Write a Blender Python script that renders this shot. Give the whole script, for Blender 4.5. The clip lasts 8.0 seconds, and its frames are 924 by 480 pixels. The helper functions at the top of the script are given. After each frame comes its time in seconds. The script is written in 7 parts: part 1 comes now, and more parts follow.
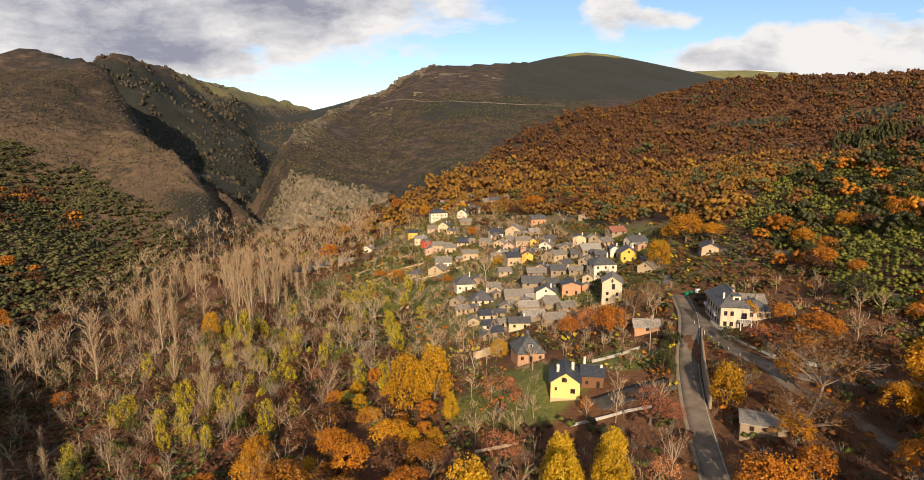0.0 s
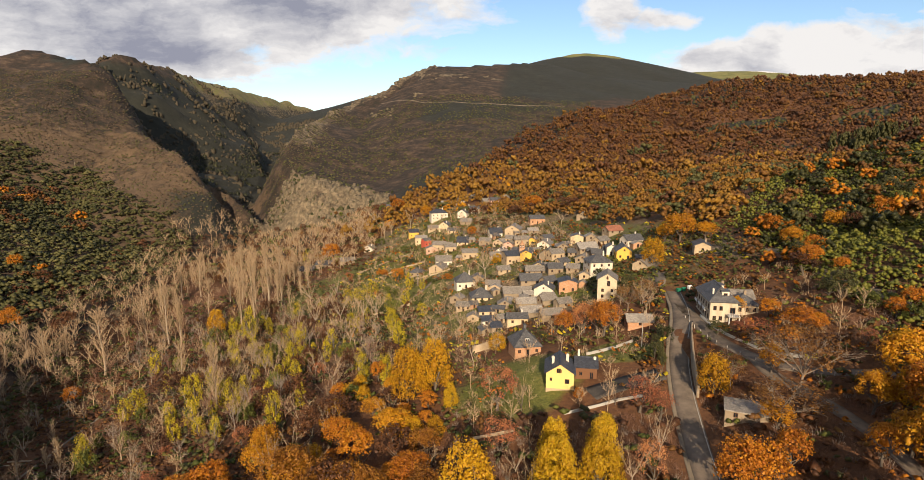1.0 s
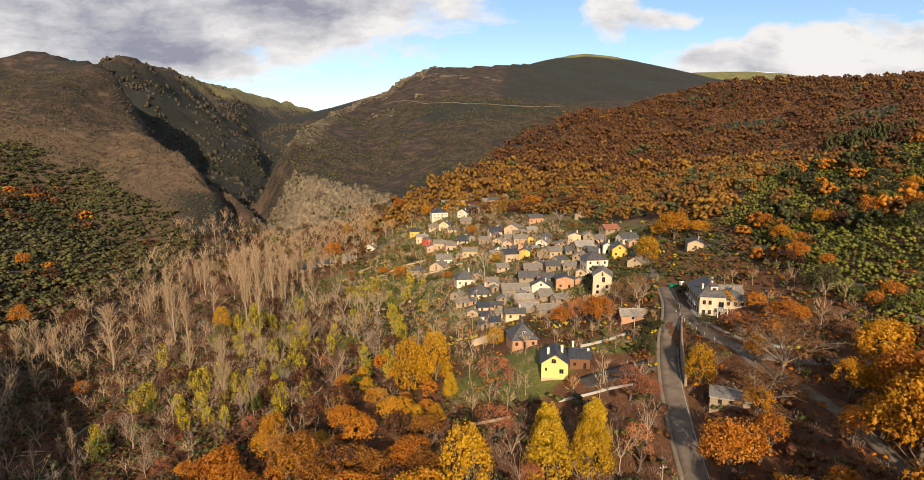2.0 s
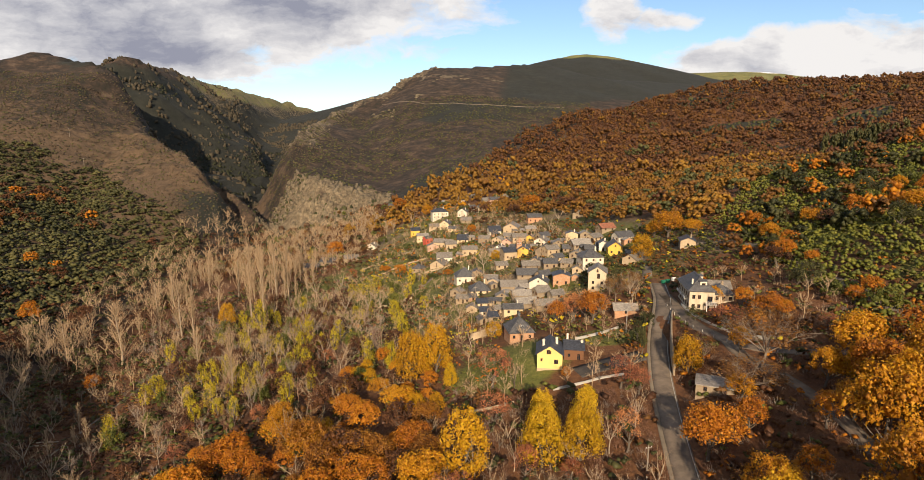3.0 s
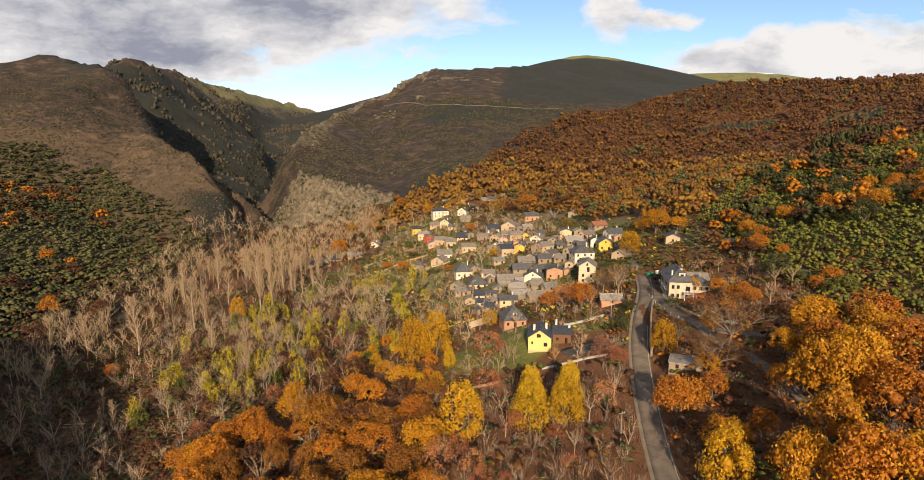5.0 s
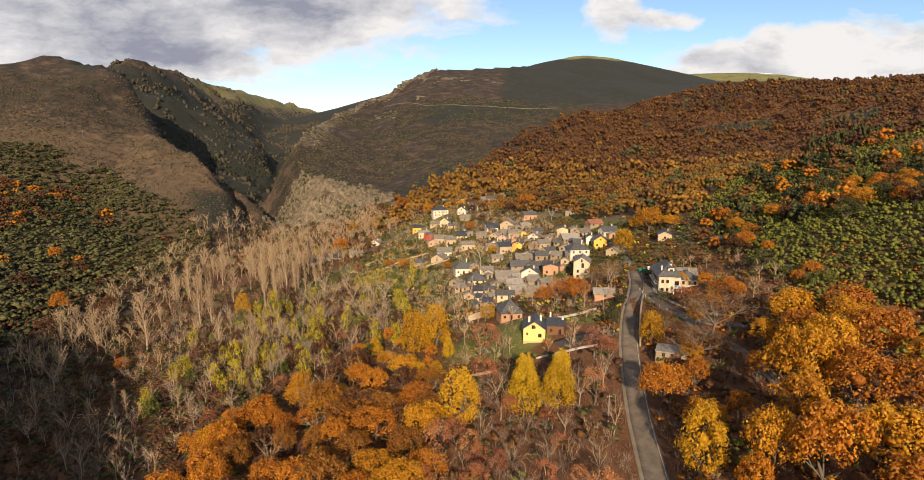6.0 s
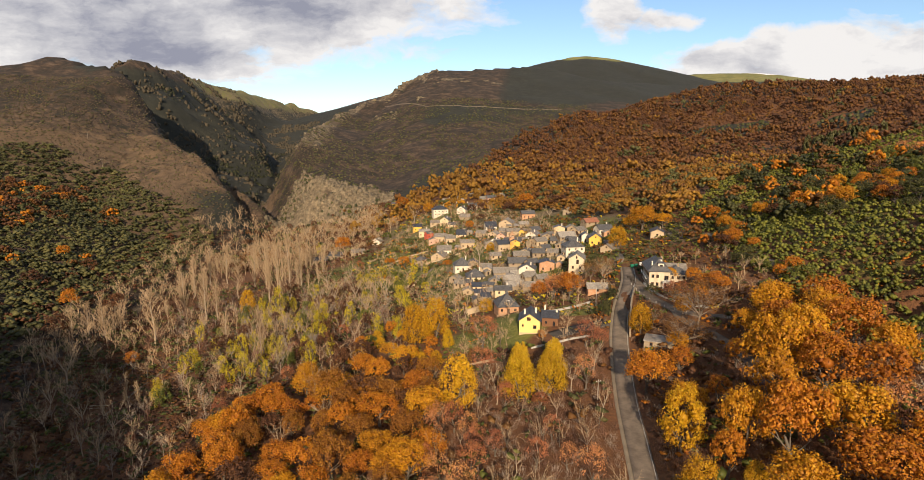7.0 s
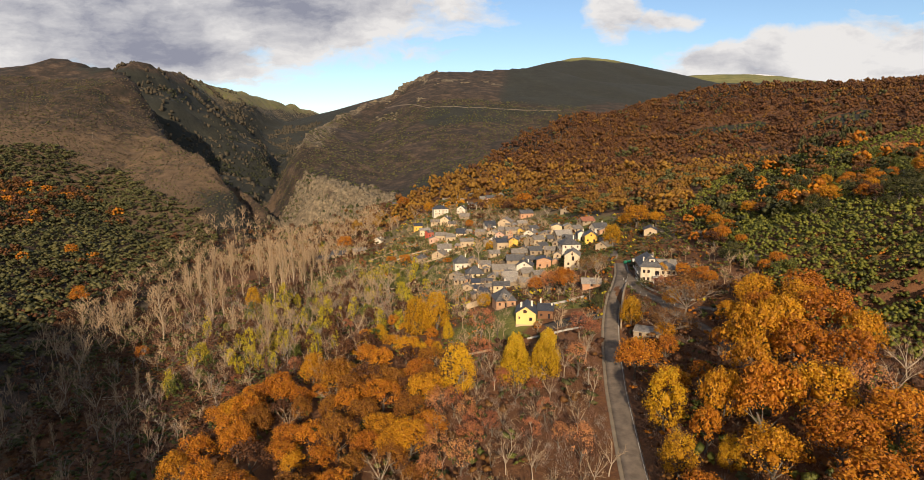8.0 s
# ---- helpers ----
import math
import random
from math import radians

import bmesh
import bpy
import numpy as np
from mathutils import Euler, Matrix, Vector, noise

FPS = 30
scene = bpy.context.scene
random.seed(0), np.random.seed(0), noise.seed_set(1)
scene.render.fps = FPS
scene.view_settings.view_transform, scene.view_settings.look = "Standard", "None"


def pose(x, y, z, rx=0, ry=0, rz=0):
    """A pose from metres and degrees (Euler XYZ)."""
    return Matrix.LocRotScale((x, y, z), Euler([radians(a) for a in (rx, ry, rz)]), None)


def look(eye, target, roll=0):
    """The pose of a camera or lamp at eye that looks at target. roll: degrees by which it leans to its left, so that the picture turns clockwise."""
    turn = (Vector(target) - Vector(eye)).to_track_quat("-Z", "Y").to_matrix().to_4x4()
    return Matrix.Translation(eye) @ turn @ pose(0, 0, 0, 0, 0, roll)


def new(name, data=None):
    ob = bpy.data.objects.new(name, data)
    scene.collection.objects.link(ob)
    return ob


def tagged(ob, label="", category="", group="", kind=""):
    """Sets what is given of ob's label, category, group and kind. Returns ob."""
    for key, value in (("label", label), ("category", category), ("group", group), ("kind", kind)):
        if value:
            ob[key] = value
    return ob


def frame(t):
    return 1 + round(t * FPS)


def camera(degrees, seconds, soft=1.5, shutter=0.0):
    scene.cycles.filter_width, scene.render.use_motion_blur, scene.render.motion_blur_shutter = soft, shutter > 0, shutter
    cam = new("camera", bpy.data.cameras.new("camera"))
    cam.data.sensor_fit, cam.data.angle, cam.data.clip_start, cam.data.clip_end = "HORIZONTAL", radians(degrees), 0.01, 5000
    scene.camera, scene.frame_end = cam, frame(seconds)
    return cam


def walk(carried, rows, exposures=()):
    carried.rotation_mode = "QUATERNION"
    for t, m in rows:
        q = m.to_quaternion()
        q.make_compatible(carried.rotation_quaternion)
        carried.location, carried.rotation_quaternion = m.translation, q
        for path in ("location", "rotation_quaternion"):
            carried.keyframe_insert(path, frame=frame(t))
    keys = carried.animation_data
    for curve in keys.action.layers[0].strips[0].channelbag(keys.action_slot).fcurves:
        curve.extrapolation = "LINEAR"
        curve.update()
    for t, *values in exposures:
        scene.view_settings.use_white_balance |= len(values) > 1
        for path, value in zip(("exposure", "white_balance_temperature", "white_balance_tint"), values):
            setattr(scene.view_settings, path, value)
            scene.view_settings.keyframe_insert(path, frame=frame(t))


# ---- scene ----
cam = camera(78.0, 8.0, soft=0.5)
# the drone backs away from the village, almost level, and lifts its nose a little
PATH = [
    (0.0, 0.00, 0.00, 80.00, 79.93, 0.000), (0.5, 0.10, -3.42, 80.15, 79.96, 0.015),
    (1.0, 0.28, -6.97, 80.28, 79.99, 0.040), (1.5, 0.47, -10.67, 80.40, 80.01, 0.070),
    (3.0, 0.98, -22.49, 80.82, 80.04, 0.140), (3.5, 1.14, -26.51, 81.05, 80.06, 0.152),
    (4.0, 1.35, -30.76, 81.32, 80.06, 0.167), (4.5, 1.56, -35.20, 81.58, 80.07, 0.182),
    (6.0, 2.55, -49.27, 82.05, 80.07, 0.232), (6.5, 2.84, -54.21, 82.18, 80.08, 0.240),
    (7.0, 3.08, -59.28, 82.28, 80.10, 0.245), (7.5, 3.27, -64.46, 82.34, 80.13, 0.254),
    (8.0, 3.43, -69.66, 82.39, 80.17, 0.262)]
walk(cam, [(t, pose(x, y, z, rx, 0, rz)) for t, x, y, z, rx, rz in PATH],
     exposures=((0.0, 0.54), (7.5, 0.54), (8.0, 0.42)))

# ---------------------------------------------------------------- light: low autumn sun behind the drone, broken cloud
SUN_FROM, SUN_HEIGHT = 180.0, 21.5   # degrees clockwise from +y, degrees up
world = bpy.data.worlds.new("sky")
scene.world = world
world.use_nodes = True
wt = world.node_tree
wt.nodes.clear()


def wnode(kind, **values):
    n = wt.nodes.new(kind)
    for k, v in values.items():
        n.inputs[k].default_value = v
    return n


def wmath(op, a, b=None, c=None, clamp=False):
    n = wt.nodes.new("ShaderNodeMath")
    n.operation, n.use_clamp = op, clamp
    for i, v in enumerate((a, b, c)):
        if v is None:
            continue
        if isinstance(v, (int, float)):
            n.inputs[i].default_value = v
        else:
            wt.links.new(v, n.inputs[i])
    return n.outputs[0]


sky = wt.nodes.new("ShaderNodeTexSky")
sky.sky_type, sky.sun_disc = "NISHITA", False
sky.sun_elevation, sky.sun_rotation = radians(SUN_HEIGHT), radians(SUN_FROM)
sky.altitude, sky.air_density, sky.dust_density, sky.ozone_density = 900, 1.0, 0.1, 2.0
way = wt.nodes.new("ShaderNodeTexCoord").outputs["Generated"]
split = wt.nodes.new("ShaderNodeSeparateXYZ")
wt.links.new(way, split.inputs[0])
# bearing and height of a direction, as on a sky chart (tangents)
depth = wmath("MAXIMUM", split.outputs[1], 0.05)
stir = wnode("ShaderNodeTexNoise", Scale=9.0, Detail=7.0, Roughness=0.62)
wt.links.new(way, stir.inputs["Vector"])
drift = wt.nodes.new("ShaderNodeSeparateColor")
wt.links.new(stir.outputs["Color"], drift.inputs[0])
east = wmath("ADD", wmath("DIVIDE", split.outputs[0], depth), wmath("MULTIPLY", wmath("SUBTRACT", drift.outputs[0], 0.5), 0.10))
high = wmath("ADD", wmath("DIVIDE", split.outputs[2], depth), wmath("MULTIPLY", wmath("SUBTRACT", drift.outputs[1], 0.5), 0.05))
flat = wt.nodes.new("ShaderNodeCombineXYZ")
wt.links.new(east, flat.inputs[0])
wt.links.new(wmath("MULTIPLY", high, 2.6), flat.inputs[1])
puff = wnode("ShaderNodeTexNoise", Scale=5.5, Detail=9.0, Roughness=0.58, Distortion=0.3)
wt.links.new(flat.outputs[0], puff.inputs["Vector"])
shade = wnode("ShaderNodeTexNoise", Scale=4.6, Detail=7.0, Roughness=0.58)
shade.inputs["Vector"].default_value = (0, 0, 0)
wt.links.new(flat.outputs[0], shade.inputs["Vector"])


def bank(cx, cz, rx, rz):
    """A soft oval bank of cloud on the chart."""
    dx = wmath("DIVIDE", wmath("SUBTRACT", east, cx), rx)
    dz = wmath("DIVIDE", wmath("SUBTRACT", high, cz), rz)
    r = wmath("ADD", wmath("MULTIPLY", dx, dx), wmath("MULTIPLY", dz, dz))
    return wmath("SUBTRACT", 1.0, r)


cover = left_bank = bank(-0.58, 0.235, 0.66, 0.155)
for b in ((0.72, 0.125, 0.40, 0.085), (1.2, 0.3, 0.5, 0.2), (0.1, 0.75, 0.9, 0.3)):
    cover = wmath("MAXIMUM", cover, bank(*b))
for b in ((0.243, 0.213, 0.05, 0.045), (0.338, 0.193, 0.07, 0.018)):
    cover = wmath("MAXIMUM", cover, wmath("MULTIPLY", bank(*b), 0.36))
# unseen cloud behind the drone, added to brighten the shaded ground
behind = wmath("MULTIPLY", wmath("SUBTRACT", 0.12, split.outputs[1]), 3.0, clamp=True)
cover = wmath("MAXIMUM", cover, wmath("SUBTRACT", wmath("MULTIPLY", behind, 1.05), 0.75))
dense = wmath("ADD", wmath("MULTIPLY", cover, 0.42), puff.outputs[0])
ramp = wt.nodes.new("ShaderNodeValToRGB")
ramp.color_ramp.elements[0].position, ramp.color_ramp.elements[1].position = 0.50, 0.66
wt.links.new(dense, ramp.inputs[0])
lit = wt.nodes.new("ShaderNodeValToRGB")
lit.color_ramp.elements[0].position, lit.color_ramp.elements[1].position = 0.44, 0.86
lit.color_ramp.elements[0].color, lit.color_ramp.elements[1].color = (0.95, 0.92, 0.90, 1), (0.33, 0.34, 0.42, 1)
grey = wmath("ADD", wmath("MULTIPLY", wmath("MAXIMUM", left_bank, 0.0), 0.34), wmath("SUBTRACT", wmath("MULTIPLY", shade.outputs[0], 1.6), 0.38))
wt.links.new(grey, lit.inputs[0])
clear = wnode("ShaderNodeBackground", Strength=0.10)
wt.links.new(sky.outputs[0], clear.inputs["Color"])
cloud = wnode("ShaderNodeBackground", Strength=0.66)
wt.links.new(lit.outputs[0], cloud.inputs["Color"])
both = wt.nodes.new("ShaderNodeMixShader")
wt.links.new(ramp.outputs[0], both.inputs[0])
wt.links.new(clear.outputs[0], both.inputs[1])
wt.links.new(cloud.outputs[0], both.inputs[2])
wt.links.new(both.outputs[0], wt.nodes.new("ShaderNodeOutputWorld").inputs[0])

sun = new("sun", bpy.data.lights.new("sun", "SUN"))
sun.data.energy, sun.data.angle, sun.data.color = 5.0, radians(0.6), (1.0, 0.80, 0.57)
a, h = radians(SUN_FROM), radians(SUN_HEIGHT)
sun.matrix_world = look((math.sin(a) * math.cos(h) * 300, math.cos(a) * math.cos(h) * 300, math.sin(h) * 300), (0, 0, 0))

# ---------------------------------------------------------------- materials
class Mat:
    """A node material, with short calls for its nodes."""

    def __init__(self, name):
        self.mat = bpy.data.materials.new(name)
        self.mat.use_nodes = True
        self.nodes, self.links = self.mat.node_tree.nodes, self.mat.node_tree.links
        self.bsdf = self.nodes["Principled BSDF"]
        self.bsdf.inputs["Specular IOR Level"].default_value = 0.3
        self.place = self.nodes.new("ShaderNodeTexCoord").outputs["Object"]

    def put(self, node, key, value):
        if value is None:
            return
        if isinstance(value, (int, float)):
            socket = node.inputs[key]
            socket.default_value = value if socket.type == "VALUE" else (value,) * 3
        elif isinstance(value, tuple):
            socket = node.inputs[key]
            socket.default_value = (*value, 1)[:4] if socket.type == "RGBA" else value
        else:
            self.links.new(value, node.inputs[key])

    def noise(self, scale, detail=4.0, rough=0.55, vector=None, stretch=None):
        n = self.nodes.new("ShaderNodeTexNoise")
        vec = vector or self.place
        if stretch:
            m = self.nodes.new("ShaderNodeMapping")
            self.put(m, "Scale", stretch)
            self.links.new(vec, m.inputs["Vector"])
            vec = m.outputs[0]
        self.links.new(vec, n.inputs["Vector"])
        self.put(n, "Scale", scale), self.put(n, "Detail", detail), self.put(n, "Roughness", rough)
        return n.outputs[0]

    def cells(self, scale, feature="F1", stretch=None):
        n = self.nodes.new("ShaderNodeTexVoronoi")
        n.feature = feature
        vec = self.place
        if stretch:
            m = self.nodes.new("ShaderNodeMapping")
            self.put(m, "Scale", stretch)
            self.links.new(vec, m.inputs["Vector"])
            vec = m.outputs[0]
        self.links.new(vec, n.inputs["Vector"])
        self.put(n, "Scale", scale)
        return n.outputs["Distance"]

    def math(self, op, a, b=None):
        n = self.nodes.new("ShaderNodeMath")
        n.operation = op
        self.put(n, 0, a), self.put(n, 1, b)
        return n.outputs[0]

    def ramp(self, value, *stops):
        n = self.nodes.new("ShaderNodeValToRGB")
        e = n.color_ramp.elements
        while len(e) < len(stops):
            e.new(0.5)
        for el, (pos, col) in zip(e, stops):
            el.position, el.color = pos, (*((col,) * 3 if isinstance(col, (int, float)) else col), 1)
        self.put(n, 0, value)
        return n.outputs[0]

    def mix(self, k, a, b, mode="MIX"):
        n = self.nodes.new("ShaderNodeMix")
        n.data_type, n.blend_type = "RGBA", mode
        self.put(n, "Factor", k)
        for key, v in ((6, a), (7, b)):
            if isinstance(v, tuple):
                n.inputs[key].default_value = (*v, 1)
            else:
                self.links.new(v, n.inputs[key])
        return n.outputs[2]

    def attr(self, name):
        n = self.nodes.new("ShaderNodeAttribute")
        n.attribute_name = name
        return n.outputs["Fac"]

    def chance(self):
        return self.nodes.new("ShaderNodeObjectInfo").outputs["Random"]

    def island(self):
        return self.nodes.new("ShaderNodeNewGeometry").outputs["Random Per Island"]

    def done(self, color, rough=0.85, bump=None, strength=0.5, distance=0.05, metal=0.0):
        self.put(self.bsdf, "Base Color", color)
        self.put(self.bsdf, "Roughness", rough), self.put(self.bsdf, "Metallic", metal)
        if bump is not None:
            n = self.nodes.new("ShaderNodeBump")
            self.put(n, "Height", bump), self.put(n, "Strength", strength), self.put(n, "Distance", distance)
            self.links.new(n.outputs[0], self.bsdf.inputs["Normal"])
        return self.mat


def land_material():
    m = Mat("land")
    fine, mid, wide = m.noise(0.9, 6, 0.65), m.noise(0.12, 6, 0.6), m.noise(0.018, 5, 0.55)
    soil = m.ramp(fine, (0.3, (0.075, 0.053, 0.031)), (0.7, (0.24, 0.175, 0.10)))
    litter = m.ramp(m.mix(0.5, fine, mid), (0.3, (0.060, 0.029, 0.016)), (0.5, (0.125, 0.056, 0.024)), (0.68, (0.19, 0.085, 0.032)), (0.85, (0.24, 0.135, 0.055)))
    grass = m.ramp(m.mix(0.45, fine, mid), (0.28, (0.050, 0.058, 0.014)), (0.5, (0.110, 0.115, 0.024)), (0.78, (0.24, 0.20, 0.055)))
    heath = m.ramp(m.mix(0.55, m.mix(0.5, fine, mid), m.noise(0.045, 7, 0.68)), (0.39, (0.011, 0.013, 0.008)), (0.49, (0.034, 0.024, 0.017)), (0.57, (0.078, 0.050, 0.032)), (0.68, (0.15, 0.115, 0.08)))
    dry = m.ramp(m.mix(0.5, fine, mid), (0.3, (0.036, 0.023, 0.014)), (0.5, (0.092, 0.060, 0.035)), (0.78, (0.175, 0.118, 0.070)))
    moor = m.ramp(m.mix(0.6, m.mix(0.5, mid, wide), m.noise(0.05, 7, 0.7)), (0.3, (0.012, 0.0130, 0.010)), (0.52, (0.024, 0.0245, 0.018)), (0.68, (0.042, 0.039, 0.028)), (0.85, (0.085, 0.076, 0.056)))
    crack = m.cells(0.07, stretch=(1, 1, 0.45))
    rock = m.ramp(m.mix(0.45, mid, m.noise(0.35, 8, 0.7, stretch=(1, 1, 0.35))), (0.32, (0.036, 0.030, 0.022)), (0.5, (0.135, 0.102, 0.064)), (0.72, (0.29, 0.225, 0.14)))
    cleft = m.ramp(m.noise(0.10, 8, 0.72, stretch=(1.7, 1.7, 0.5)), (0.53, 0.0), (0.66, 0.85))
    rock = m.mix(cleft, rock, (0.048, 0.042, 0.024))
    down = m.ramp(wide, (0.35, (0.11, 0.115, 0.035)), (0.7, (0.24, 0.21, 0.07)))
    snow = (0.8, 0.8, 0.82)
    edge = m.math("MULTIPLY", m.math("SUBTRACT", mid, 0.5), 1.1)

    def blend(under, over, name):
        k = m.math("ADD", m.attr(name), m.math("MULTIPLY", edge, m.math("MULTIPLY", m.math("MULTIPLY", m.attr(name), m.math("SUBTRACT", 1.0, m.attr(name))), 4.0)))
        return m.mix(m.ramp(k, (0.35, 0.0), (0.65, 1.0)), under, over)

    c = blend(soil, litter, "litter")
    c = blend(c, grass, "grass")
    c = blend(c, heath, "heath")
    c = blend(c, dry, "dry")
    c = blend(c, moor, "moor")
    c = blend(c, down, "down")
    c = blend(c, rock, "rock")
    c = blend(c, snow, "snow")
    lumps = m.math("ADD", m.math("MULTIPLY", fine, 0.25), m.math("ADD", mid, m.math("MULTIPLY", crack, m.attr("rock"))))
    return m.done(c, 0.95, lumps, 0.8, 1.6)


def leaf_material(name, colors, gloss=0.55):
    """Leaves: a spread of colours from leaf to leaf and from tree to tree."""
    m = Mat(name)
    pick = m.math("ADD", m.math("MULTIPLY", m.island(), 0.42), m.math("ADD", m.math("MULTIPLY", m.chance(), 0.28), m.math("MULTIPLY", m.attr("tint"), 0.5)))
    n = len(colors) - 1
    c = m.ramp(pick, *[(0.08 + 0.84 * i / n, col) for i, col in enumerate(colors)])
    m.put(m.bsdf, "Base Color", c)
    m.put(m.bsdf, "Roughness", gloss)
    t = m.nodes.new("ShaderNodeBsdfTranslucent")
    m.links.new(c, t.inputs[0])
    s = m.nodes.new("ShaderNodeMixShader")
    s.inputs[0].default_value = 0.38
    m.links.new(m.bsdf.outputs[0], s.inputs[1])
    m.links.new(t.outputs[0], s.inputs[2])
    m.links.new(s.outputs[0], m.nodes["Material Output"].inputs[0])
    return m.mat


def bark_material(name, dark, light):
    m = Mat(name)
    n = m.noise(3.0, 6, 0.7, stretch=(1, 1, 0.25))
    c = m.mix(m.math("MULTIPLY", m.island(), 0.5), m.ramp(n, (0.3, dark), (0.7, light)), light)
    return m.done(c, 0.9, n, 0.6, 0.05)


def crag_material(name, k=1.0):
    m = Mat(name)
    n, fine = m.noise(0.12, 6, 0.65, stretch=(1, 1, 0.5)), m.noise(0.9, 6, 0.7)
    c = m.ramp(m.mix(0.5, n, fine), (0.3, (0.055 * k, 0.043 * k, 0.032 * k)), (0.5, (0.155 * k, 0.122 * k, 0.08 * k)), (0.72, (0.27 * k, 0.215 * k, 0.14 * k)))
    c = m.mix(m.math("MULTIPLY", m.ramp(m.noise(0.3, 4), (0.5, 0.0), (0.68, 1.0)), 0.6), c, (0.05, 0.05, 0.025))
    return m.done(c, 0.95, m.math("ADD", n, fine), 0.9, 1.2)


CRAG = crag_material("crag")
# the same rock with the gorge wall's shade put into its colour
SHADED_CRAG = crag_material("shaded_crag", 0.38)
LAND = land_material()
GOLD = leaf_material("gold_leaves", [(0.26, 0.120, 0.009), (0.43, 0.215, 0.010), (0.57, 0.315, 0.012), (0.68, 0.42, 0.018)])
ORANGE = leaf_material("orange_leaves", [(0.19, 0.060, 0.012), (0.35, 0.115, 0.013), (0.49, 0.185, 0.014), (0.60, 0.265, 0.018)])
CHESTNUT = leaf_material("chestnut_leaves", [(0.20, 0.060, 0.012), (0.36, 0.120, 0.014), (0.50, 0.19, 0.016), (0.62, 0.275, 0.018)])
BROWNOAK = leaf_material("brown_oak_leaves", [(0.105, 0.040, 0.013), (0.20, 0.077, 0.016), (0.30, 0.125, 0.018), (0.40, 0.185, 0.022)])
GOLDOAK = leaf_material("yellow_brown_leaves", [(0.23, 0.085, 0.011), (0.41, 0.17, 0.012), (0.56, 0.265, 0.013), (0.67, 0.36, 0.018)])
AMBER = leaf_material("amber_leaves", [(0.13, 0.062, 0.016), (0.21, 0.105, 0.020), (0.30, 0.155, 0.024), (0.39, 0.21, 0.030)])
HEATHER = leaf_material("heather", [(0.035, 0.026, 0.016), (0.066, 0.047, 0.029), (0.105, 0.075, 0.045), (0.16, 0.115, 0.07)])
RUST = leaf_material("rust_leaves", [(0.048, 0.025, 0.016), (0.088, 0.041, 0.021), (0.132, 0.057, 0.025), (0.19, 0.083, 0.029)])
TAWNY = leaf_material("tawny_leaves", [(0.078, 0.036, 0.016), (0.138, 0.062, 0.020), (0.205, 0.095, 0.024), (0.28, 0.142, 0.030)])
RED = leaf_material("red_leaves", [(0.14, 0.048, 0.028), (0.25, 0.085, 0.045), (0.37, 0.13, 0.06), (0.46, 0.19, 0.075)])
OLIVE = leaf_material("olive_leaves", [(0.024, 0.027, 0.011), (0.048, 0.051, 0.018), (0.078, 0.077, 0.026), (0.125, 0.112, 0.038)])
# olive leaves at about half brightness, shade put into the colour
SHADED_LEAF = leaf_material("shaded_evergreen_leaves", [(0.012, 0.014, 0.008), (0.022, 0.025, 0.011), (0.036, 0.038, 0.016), (0.055, 0.055, 0.022)])
HOLM = leaf_material("holm_leaves", [(0.045, 0.048, 0.018), (0.080, 0.082, 0.028), (0.125, 0.118, 0.040), (0.17, 0.15, 0.055)])
BROOM = leaf_material("broom_leaves", [(0.075, 0.082, 0.014), (0.135, 0.140, 0.020), (0.205, 0.20, 0.030), (0.29, 0.265, 0.046)])
LIME = leaf_material("lime_leaves", [(0.20, 0.155, 0.014), (0.36, 0.285, 0.018), (0.52, 0.41, 0.022), (0.64, 0.50, 0.03)])
SCRUB = leaf_material("scrub_leaves", [(0.034, 0.042, 0.011), (0.078, 0.090, 0.018), (0.135, 0.142, 0.028), (0.21, 0.195, 0.042)])
YELLOW_LEAF = leaf_material("yellow_leaves", [(0.29, 0.16, 0.010), (0.46, 0.27, 0.011), (0.58, 0.37, 0.014), (0.68, 0.46, 0.022)])
ROSE = leaf_material("rose_leaves", [(0.26, 0.10, 0.045), (0.42, 0.17, 0.07), (0.53, 0.24, 0.09), (0.60, 0.32, 0.10)])
BARK = bark_material("bark", (0.045, 0.035, 0.027), (0.15, 0.12, 0.09))
PALE_BARK = bark_material("pale_bark", (0.17, 0.13, 0.095), (0.44, 0.35, 0.25))
TWIG = bark_material("twigs", (0.21, 0.142, 0.086), (0.47, 0.335, 0.20))
OLD_BARK = bark_material("old_bark", (0.10, 0.075, 0.055), (0.29, 0.22, 0.16))
GREY_TWIG = bark_material("grey_twigs", (0.13, 0.105, 0.085), (0.30, 0.24, 0.19))
RED_TWIG = bark_material("red_twigs", (0.095, 0.045, 0.030), (0.22, 0.12, 0.08))
# ---------------------------------------------------------------- lie of the land
def lattice(ix, iy, seed):
    h = (ix.astype(np.int64) * 374761393 + iy.astype(np.int64) * 668265263 + seed * 1274126177) & 0x7fffffff
    h = ((h ^ (h >> 13)) * 1274126177) & 0x7fffffff
    return ((h ^ (h >> 16)) & 0xffff) / 65535.0


